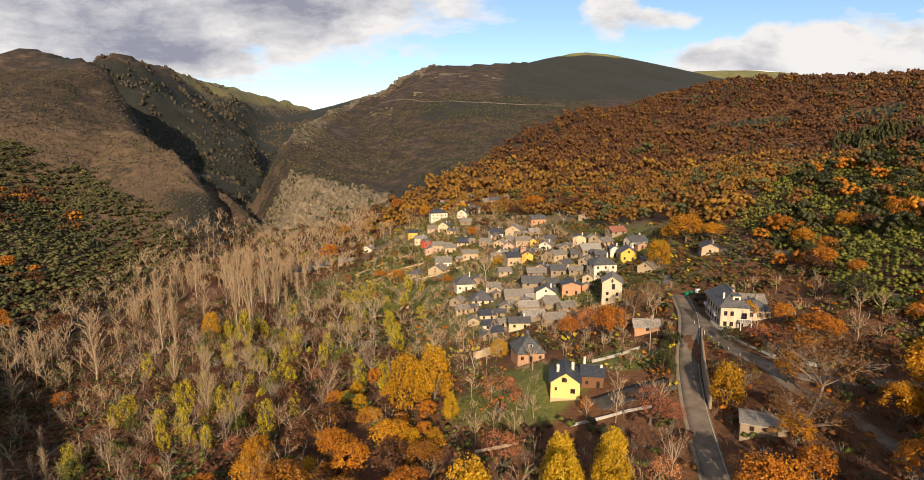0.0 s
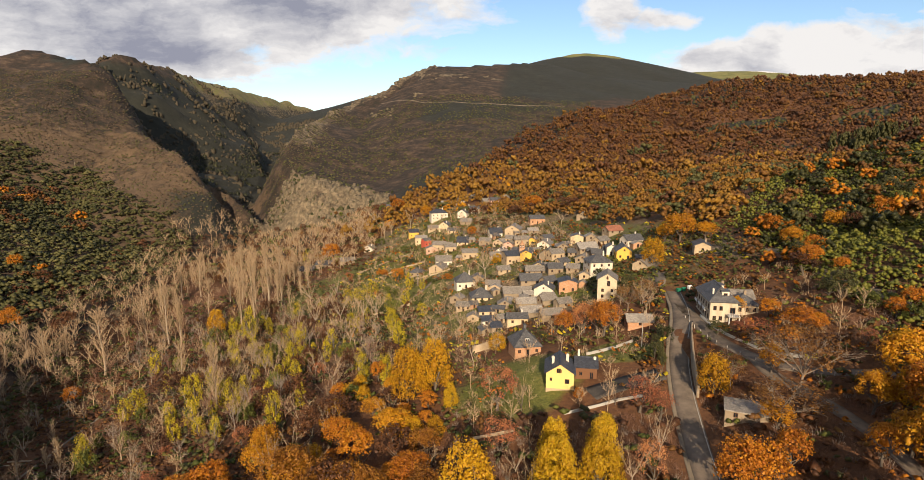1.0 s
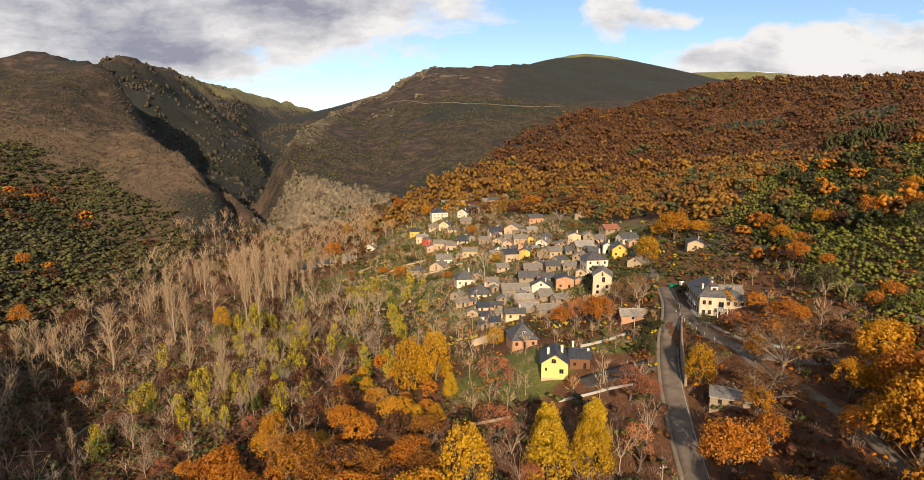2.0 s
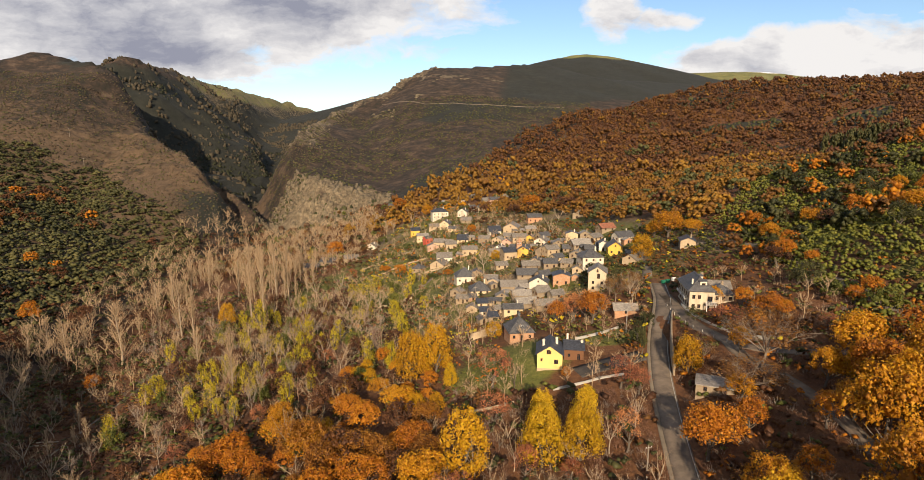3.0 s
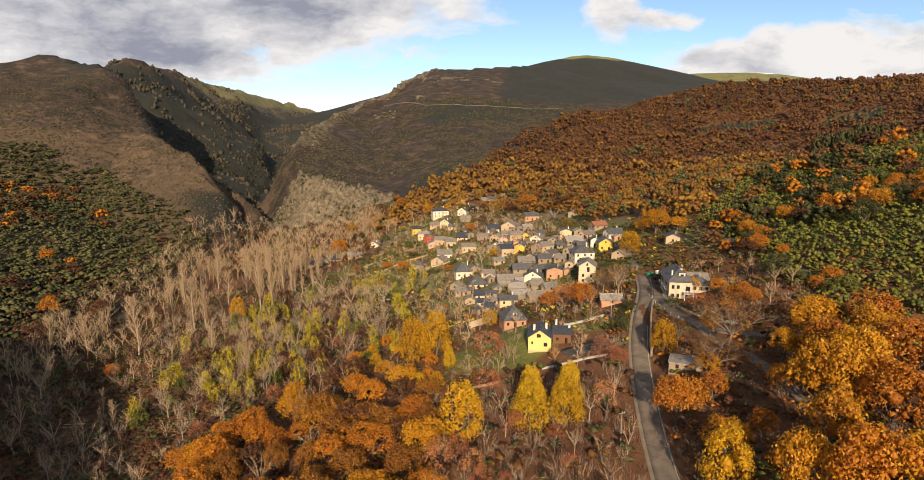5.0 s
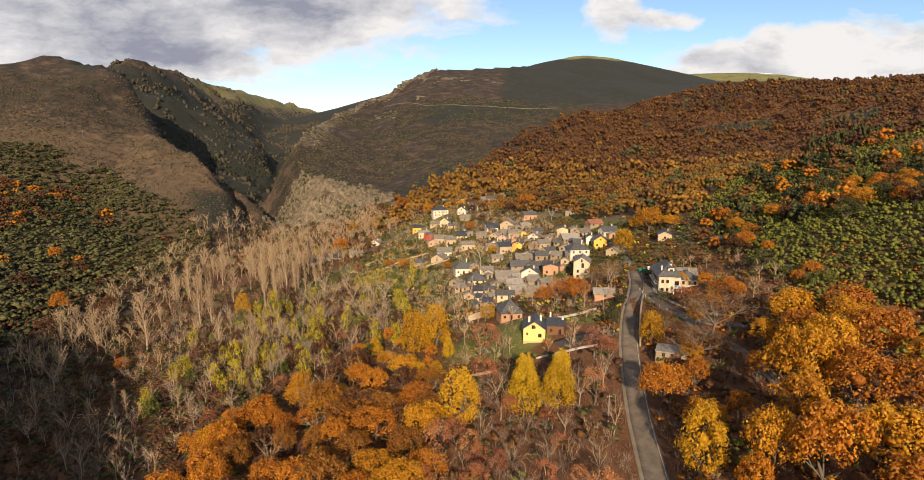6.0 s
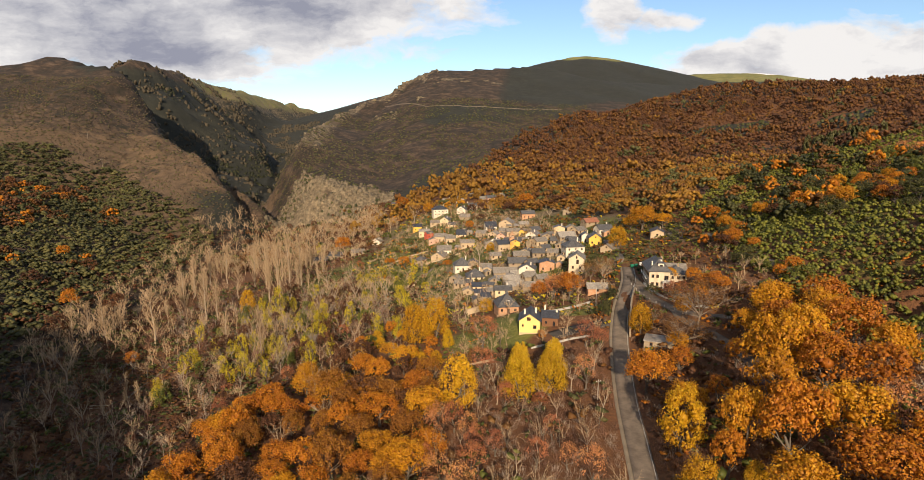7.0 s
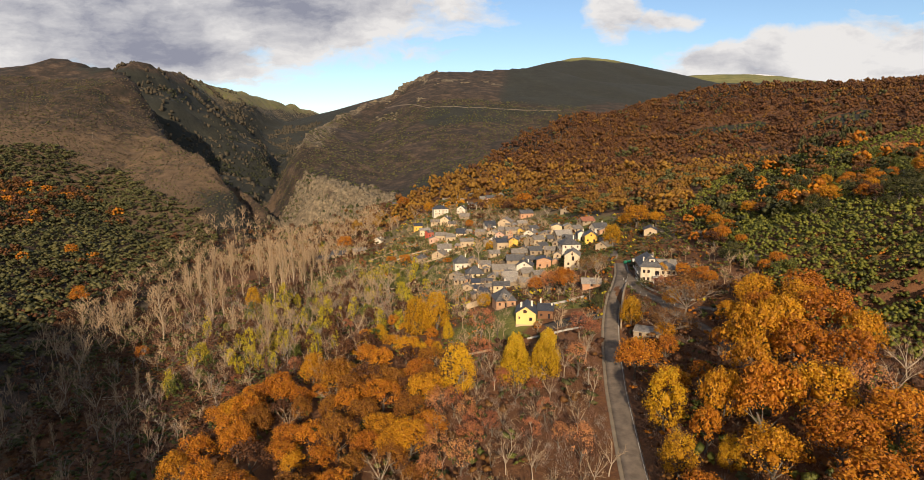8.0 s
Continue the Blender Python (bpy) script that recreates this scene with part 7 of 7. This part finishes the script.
# low sheds and lean-tos against the village houses
r = np.random.default_rng(311)
for hx, hy, hr in list(HOUSES):
    if 195 < hy < 430 and -40 < hx < 95 and r.uniform() < 0.62:
        a = r.choice((0.0, 1.57, 3.14, 4.71)) + r.uniform(-0.3, 0.3)
        x, y = hx + (hr + 1.0) * math.cos(a), hy + (hr + 1.0) * math.sin(a)
        if min(math.hypot(x - ox, y - oy) - orr for ox, oy, orr in HOUSES if (ox, oy) != (hx, hy)) > 0.6 and off_roads(np.array([x]), np.array([y]), 2.5)[0]:
            w, d = r.uniform(3.0, 5.2), r.uniform(2.8, 4.2)
            house(round(x, 1), round(y - d / 2, 1), round(w, 1), round(d, 1), round(r.uniform(1.9, 2.4), 1), str(r.choice(("lean", "across", "along"))), round(r.uniform(0.7, 1.3), 1), int(r.integers(-25, 25)),
                  (STONE, TANSTONE, STONE, BRICK)[int(r.integers(4))], (OLDSLATE, PALESLATE, SLATE, OLDSLATE)[int(r.integers(4))], 1, stack=False, door=True, side=0, name="shed")

# ---------------------------------------------------------------- poles, bins, posts
def pole(x, y, high, material, label, arm=True, name="utility_pole"):
    ob = thing(name, label, "pole", x, y, z_at(x, y), 20)
    v, f = tube([(0, 0, -0.8), (0, 0, high * 0.5), (0, 0, high)], [0.19, 0.16, 0.11], 8)
    o = new("shaft", make_mesh("shaft", v, f, material, smooth=True))
    o.parent = ob
    if arm:
        extra_box(ob, "crossarm", (-0.8, 0.8, -0.19, -0.05, high - 0.7, high - 0.55), material)
        for px in (-0.65, 0.0, 0.65):
            bm = bmesh.new()
            bmesh.ops.create_cone(bm, cap_ends=True, segments=8, radius1=0.07, radius2=0.045, depth=0.2, matrix=pose(px, -0.12, high - 0.445))
            part("insulator", bm, WHITEWOOD, ob)
    return ob


pole(55.5, 160.5, 7.8, CONCRETE, "white concrete utility pole beside the garden", False)
for x, y in ((39.5, 87), (-17, 468), (28, 372), (-27, 330), (62, 236), (7, 246), (-4, 500)):
    pole(x, y, 8.0, GREYWOOD, "weathered wooden utility pole with crossarm")
for x, y in ((-521, 745), (-470, 690), (-395, 630), (-339, 584)):
    pole(x, y, 11.0, GREYWOOD, "wooden power pole on the open heath")


def bin_thing(x, y, material, label):
    ob = thing("waste_container", label, "bin", x, y, z_at(x, y) + 0.19, 15, "waste containers")
    bm = bmesh.new()
    hull(bm, [[(-0.6, -0.45, 0.15), (0.6, -0.45, 0.15), (0.75, -0.6, 1.3), (-0.75, -0.6, 1.3)], [(0.6, -0.45, 0.15), (0.6, 0.45, 0.15), (0.75, 0.6, 1.3), (0.75, -0.6, 1.3)],
              [(0.6, 0.45, 0.15), (-0.6, 0.45, 0.15), (-0.75, 0.6, 1.3), (0.75, 0.6, 1.3)], [(-0.6, 0.45, 0.15), (-0.6, -0.45, 0.15), (-0.75, -0.6, 1.3), (-0.75, 0.6, 1.3)],
              [(-0.6, -0.45, 0.15), (-0.6, 0.45, 0.15), (0.6, 0.45, 0.15), (0.6, -0.45, 0.15)], [(-0.75, -0.6, 1.3), (0.75, -0.6, 1.3), (0.75, 0.6, 1.3), (-0.75, 0.6, 1.3)]])
    part("body", bm, material, ob)
    bm = hull(bmesh.new(), [[(-0.8, -0.65, 1.31), (0.8, -0.65, 1.31), (0.7, 0, 1.6), (-0.7, 0, 1.6)], [(0.8, 0.65, 1.31), (-0.8, 0.65, 1.31), (-0.7, 0, 1.6), (0.7, 0, 1.6)],
                            [(0.8, -0.65, 1.31), (0.8, 0.65, 1.31), (0.7, 0, 1.6)], [(-0.8, 0.65, 1.31), (-0.8, -0.65, 1.31), (-0.7, 0, 1.6)], [(-0.8, -0.65, 1.31), (-0.8, 0.65, 1.31), (0.8, 0.65, 1.31), (0.8, -0.65, 1.31)]])
    part("lid", bm, material, ob)
    for px in (-0.5, 0.5):
        extra_box(ob, "wheel", (px - 0.05, px + 0.05, -0.4, -0.2, 0.0, 0.147), PANE)
    return ob


bin_thing(80.2, 197.5, GREENPLASTIC, "green plastic waste container beside the road")
bin_thing(82.4, 198.5, GREENPLASTIC, "green plastic recycling container beside the road")
bin_thing(84.6, 198.5, WHITEWOOD, "pale plastic waste container beside the road")
posts = thing("guard_fence", "row of short pale posts along the hill road", "fence", 0, 0, 0)
line = smooth_line(HILL_ROAD[1:8], 4.2)
way2 = np.gradient(line[:, :2], axis=0)
way2 /= np.linalg.norm(way2, axis=1)[:, None]
for (px, py, _), (wx, wy) in zip(line, way2):
    qx, qy = px + wy * 2.75, py - wx * 2.75
    extra_box(posts, "post", (qx - 0.11, qx + 0.11, qy - 0.11, qy + 0.11, z_at(qx, qy) - 0.4, z_at(qx, qy) + 0.95), CONCRETE)
# pale felled trunks on the river bank
for k, (x, y, turn) in enumerate(((-176, 196, 12), (-172, 198.5, 5))):
    ob = thing("log", "pale barkless fallen trunk on the river bank", "log", x, y, z_at(x, y) + 0.25, turn)
    v, f = tube([(-6, 0, 0), (-2, 0.2, 0.12), (3, -0.1, 0.1), (7, 0.2, 0.0)], [0.28, 0.26, 0.22, 0.12], 8)
    o = new("stem", make_mesh("stem", v, f, PALE_BARK, smooth=True))
    o.parent = ob

# trees and shrubs in and round the village
tree("walnut", 12.8, 301.1, 14.6, 17.5)
tree("gold", 12.2, 180.6, 7.6, 6.6)
tree("orange", -8.6, 321.2, 8.1, 5.0)
tree("lime", -62.7, 337.4, 15.5, 10.6)
tree("lime", -71.3, 337.1, 8.5, 9.8)
tree("lime", -56.0, 342.4, 9.4, 9.9)
tree("orange", -113.6, 480.2, 18.2, 19.1)
tree("lime", -145.2, 511.6, 7.9, 11.9)
tree("orange", -55.9, 382.6, 10.4, 7.3)
tree("red", -81.3, 389.6, 9.7, 10.2)
tree("gold", 83.8, 238.1, 11.7, 13.5)
tree("goldoak", 103.2, 259.1, 16.8, 15.7)
tree("goldoak", 112.6, 253.0, 10.0, 9.2)
tree("goldoak", 99.3, 268.0, 10.5, 9.7)
tree("olive", 64.6, 209.2, 6.5, 9.0)
tree("thicket", 69.0, 193.7, 10.8, 11.8)
tree("walnut", 65.7, 193.5, 10.3, 9.9)
tree("olive", 53.4, 137.4, 2.9, 10.5)
tree("olive", 55.6, 148.9, 2.7, 8.8)
tree("olive", 60.2, 152.7, 4.3, 8.1)
tree("olive", 75.0, 153.0, 7.7, 4.9)
tree("walnut", 4.0, 169.2, 8.5, 13.4)
tree("red", 9.7, 135.0, 12.4, 13.4)
tree("thicket", 15.6, 131.1, 6.9, 12.0)
tree("red", 43.9, 124.3, 9.9, 9.7)
tree("thicket", 39.0, 128.3, 6.8, 7.8)
tree("red", 47.8, 120.7, 7.4, 8.5)
tree("orange", 30.1, 130.7, 3.1, 4.7)
tree("walnut", -0.6, 220.1, 8.0, 10.0)
tree("walnut", -12.0, 210.0, 6.6, 8.0)
tree("walnut", -32.9, 304.6, 10.6, 11.1)
tree("orange", -42.5, 360.0, 10.7, 10.3)
tree("lime", -19.4, 261.9, 8.0, 6.5)
tree("olive", 17.7, 182.3, 4.5, 5.7)
tree("walnut", 51.9, 249.9, 7.6, 6.2)
tree("olive", 62.1, 243.4, 5.7, 5.4)
tree("walnut", 61.9, 378.4, 10.2, 11.6)
tree("walnut", 72.8, 407.2, 13.6, 13.3)
tree("rust", 43.9, 465.4, 15.4, 14.0)
tree("orange", 61.1, 482.3, 18.0, 16.7)
tree("rust", 86.1, 444.6, 16.7, 15.4)
tree("walnut", -21.9, 446.8, 12.9, 13.5)
tree("walnut", -48.7, 525.2, 17.3, 18.2)
tree("orange", -70.8, 623.0, 17.6, 17.0)
tree("goldoak", -34.7, 532.5, 12.8, 15.9)
tree("walnut", -91.8, 580.4, 21.6, 22.6)
tree("walnut", -108.3, 564.9, 18.6, 19.5)
tree("orange", 7.5, 423.2, 8.5, 9.9)
tree("rust", 17.7, 448.2, 8.9, 9.4)
tree("walnut", -4.5, 441.4, 7.8, 8.2)
tree("gold", 21.3, 330.4, 7.5, 7.1)
tree("walnut", 23.8, 263.2, 7.4, 5.8)
tree("olive", -36.9, 390.1, 8.8, 6.5)
tree("bush", -28.0, 388.6, 7.9, 6.4)
tree("bush", -18.4, 330.3, 7.6, 4.0)
tree("bush", -53.7, 419.8, 10.4, 6.9)
tree("bush", -45.7, 434.8, 10.7, 7.1)
tree("bush", -74.2, 498.5, 12.1, 9.3)
tree("olive", -5.2, 337.7, 6.9, 4.9)
tree("rust", 6.3, 332.2, 6.1, 5.6)
tree("bush", -38.7, 324.6, 7.5, 4.7)
tree("olive", 57.3, 233.4, 4.4, 6.4)
tree("red", 42.2, 181.7, 9.8, 10.8)
tree("orange", 35.6, 182.0, 7.6, 9.4)
tree("orange", 47.2, 174.3, 11.7, 12.7)
tree("olive", 27.3, 178.2, 4.4, 5.1)
tree("goldoak", 87.4, 106.1, 9.2, 11.3)
tree("gold", 94.8, 106.1, 7.7, 8.9)
tree("oak", 54.4, 91.8, 12.5, 15.6)
tree("orange", 64.7, 95.1, 7.5, 9.4)
tree("goldoak", 69.0, 108.7, 7.9, 7.0)
tree("goldoak", 58.5, 73.9, 9.8, 11.0)
tree("orange", 67.6, 76.5, 6.9, 7.9)
tree("veteran", 77.8, 116.6, 21.4, 18.7)
tree("veteran", 70.6, 108.8, 17.4, 11.9)
tree("orange", 93.7, 143.9, 11.5, 8.5)
tree("red", 81.6, 145.4, 11.6, 7.7)
tree("orange", 92.0, 157.0, 7.0, 7.3)
tree("goldoak", 86.4, 166.4, 7.3, 6.8)
tree("gold", 62.9, 126.7, 8.8, 12.2)
tree("veteran", 67.5, 127.7, 7.1, 10.2)
tree("poplar", -189.4, 279.3, 57.5, 36.0)
tree("poplar", -190.2, 321.8, 37.2, 36.4)
tree("poplar", -170.2, 308.7, 39.0, 35.9)
tree("poplar", -162.3, 308.0, 31.1, 31.1)
tree("poplar", -167.8, 357.6, 38.9, 27.4)
tree("poplar", -125.8, 234.9, 27.2, 22.3)
tree("poplar", -89.9, 188.6, 28.9, 26.8)
tree("poplar", -126.6, 307.6, 31.0, 43.4)
tree("poplar", -119.5, 308.7, 31.1, 45.1)
tree("poplar", -221.6, 281.5, 36.2, 26.0)
tree("poplar", -233.0, 283.5, 32.0, 22.5)
tree("poplar", -219.6, 294.5, 30.1, 23.3)
tree("poplar", -235.3, 271.5, 28.0, 21.0)
tree("walnut", -201.5, 216.9, 19.5, 26.9)
tree("walnut", -223.8, 231.9, 15.2, 19.1)
tree("walnut", -190.5, 188.2, 13.0, 22.0)
tree("walnut", -137.5, 151.9, 13.5, 18.6)
tree("walnut", -146.1, 145.6, 11.1, 15.5)
tree("walnut", -116.2, 139.0, 4.3, 7.4)
tree("walnut", -96.7, 144.9, 7.3, 6.8)
tree("orange", -184.6, 246.2, 9.3, 10.4)
tree("rust", -195.7, 244.0, 8.6, 8.4)
tree("lime", -133.1, 212.1, 10.3, 10.8)
tree("lime", -152.9, 262.0, 7.6, 14.3)
tree("lime", -139.7, 258.6, 5.1, 7.4)
tree("gold", -142.1, 309.2, 12.6, 17.9)
tree("lime", -113.0, 284.2, 11.0, 21.7)
tree("lime", -131.2, 304.9, 6.6, 7.7)
tree("lime", -99.5, 228.7, 5.2, 7.8)
tree("lime", -103.3, 199.5, 9.3, 14.1)
tree("lime", -80.8, 180.9, 7.6, 14.5)
tree("lime", -77.8, 160.3, 4.8, 9.5)
tree("orange", -264.2, 313.4, 13.5, 18.1)
tree("rust", -242.0, 268.2, 16.5, 17.3)
tree("rust", -245.2, 329.7, 15.7, 16.5)
tree("orange", -333.8, 409.6, 12.2, 12.8)
tree("rust", -309.8, 340.5, 16.8, 14.3)
tree("rust", -307.1, 400.2, 15.7, 10.7)
tree("oak", -83.2, 118.1, 10.8, 9.9)
tree("orange", -76.2, 130.8, 7.8, 8.2)
tree("poplar", -167.6, 392.9, 37.6, 40.5)
tree("poplar", -156.5, 387.1, 37.1, 41.8)
tree("poplar", -144.8, 379.4, 36.4, 43.2)
tree("poplar", -132.7, 371.7, 35.7, 42.9)
tree("poplar", -124.8, 373.9, 35.9, 40.4)
tree("poplar", -215.9, 389.7, 37.4, 32.8)
tree("poplar", -216.7, 420.3, 40.0, 33.0)
tree("poplar", -204.1, 424.6, 40.4, 35.3)
tree("walnut", -86.4, 277.8, 16.4, 20.7)
tree("walnut", -78.4, 292.6, 17.2, 19.8)
tree("walnut", -65.3, 288.1, 16.9, 21.3)
tree("walnut", -52.0, 279.8, 16.4, 19.0)
tree("walnut", -43.2, 276.3, 13.0, 17.1)
tree("walnut", -97.8, 348.8, 16.0, 21.1)
tree("walnut", -80.7, 344.3, 15.8, 18.7)
tree("lime", -84.8, 255.5, 6.1, 10.9)
tree("lime", -82.4, 224.2, 5.5, 11.4)
tree("lime", -66.3, 215.2, 5.3, 9.9)
tree("lime", -62.2, 220.5, 5.4, 8.4)

# ---------------------------------------------------------------- rough growth between the houses
x, y, r = jittered(-110, 122, 128, 560, 3.0, 301)
clear = off_roads(x, y, 0.8)
for hx, hy, hr in HOUSES:
    clear &= np.hypot(x - hx, y - hy) > hr * 0.95 + 0.6
edge = np.interp(y, (128, 225, 290, 340, 420, 480, 560), (120, 118, 112, 100, 78, 45, 0))
low = np.interp(y, (128, 200, 300, 400, 480, 560), (-22, -30, -85, -90, -75, -60))
patch = fbm(x, y, 24, 3, 61)
m = clear & (x < edge) & (x > low) & (patch > -0.30) & (r.uniform(size=x.size) < 0.85)
x, y, patch = x[m], y[m], patch[m]
w = r.uniform(1.2, 3.4, x.size)
woods_by_colour("scrub", "garden growth with {} leaves between the houses", LOW_SHAPES, x, y, w, w * r.uniform(0.45, 1.0, x.size), r,
                ((0.30, TAWNY, "tawny"), (0.22, OLIVE, "olive"), (0.24, SCRUB, "green"), (0.08, CHESTNUT, "orange"), (0.10, LIME, "yellow green")), 0.05)
x, y, r = jittered(-90, 118, 128, 560, 6.5, 303)
clear = off_roads(x, y, 1.5)
for hx, hy, hr in HOUSES:
    clear &= np.hypot(x - hx, y - hy) > hr + 1.5
m = clear & (x < np.interp(y, (128, 225, 290, 340, 420, 480, 560), (120, 118, 112, 100, 78, 45, 0))) & (x > np.interp(y, (128, 200, 300, 400, 480, 560), (0, -20, -75, -80, -65, -40))) & (r.uniform(size=x.size) < 0.42) & ((x < 66) | (y < 190))
x, y = x[m], y[m]
w = r.uniform(4, 8.5, x.size)
scatter("scrub", "leafless fruit trees in the village gardens", FINE_BARE, x, y, w, w * 1.1, r.uniform(size=x.size), TWIG)

x, y, r = jittered(-90, 118, 140, 540, 4.2, 305)
clear = off_roads(x, y, 0.8)
for hx, hy, hr in HOUSES:
    clear &= np.hypot(x - hx, y - hy) > hr * 0.95 + 0.8
m = clear & (x < np.interp(y, (128, 225, 290, 340, 420, 480, 560), (120, 118, 112, 100, 78, 45, 0))) & (x > np.interp(y, (128, 200, 300, 400, 480, 560), (0, -20, -85, -85, -70, -50))) & (r.uniform(size=x.size) < 0.42) & ((x < 70) | (y < 180))
x, y = x[m], y[m]
w = r.uniform(2, 5, x.size)
scatter("scrub", "leafless tan shrubs in the village gardens", BRUSH, x, y, w, w * 0.9, r.uniform(size=x.size), TWIG)

# bushes on the slope above the guest house, and the bracken bank beside them
x, y, r = jittered(68, 128, 182, 300, 2.7, 307)
clear = off_roads(x, y, 1.0) & (np.hypot((x - 95) / 1.0, (y - 232) / 3.0) > 10)
for hx, hy, hr in HOUSES:
    clear &= np.hypot(x - hx, y - hy) > hr + 0.8
m = clear & (r.uniform(size=x.size) < 0.7) & (fbm(x, y, 22, 2, 83) > -0.3)
x, y = x[m], y[m]
w = r.uniform(1.5, 3.8, x.size)
woods_by_colour("scrub", "{} bushes on the slope above the guest house", LOW_SHAPES, x, y, w, w * 0.8, r,
                ((0.40, OLIVE, "dark green"), (0.26, SCRUB, "green"), (0.20, TAWNY, "tawny"), (0.14, RUST, "brown")), 0.05)
x, y, r = jittered(82, 108, 198, 266, 1.7, 309)
m = (np.hypot((x - 95) / 1.0, (y - 232) / 3.0) < 10) & off_roads(x, y, 0.8)
for hx, hy, hr in HOUSES:
    m &= np.hypot(x - hx, y - hy) > hr + 0.5
x, y = x[m], y[m]
w = r.uniform(1.0, 2.2, x.size)
scatter("scrub", "bank of rust brown withered bracken", BUSH_SHAPES, x, y, w, w * 0.5, r.uniform(size=x.size), TAWNY, 0.05)
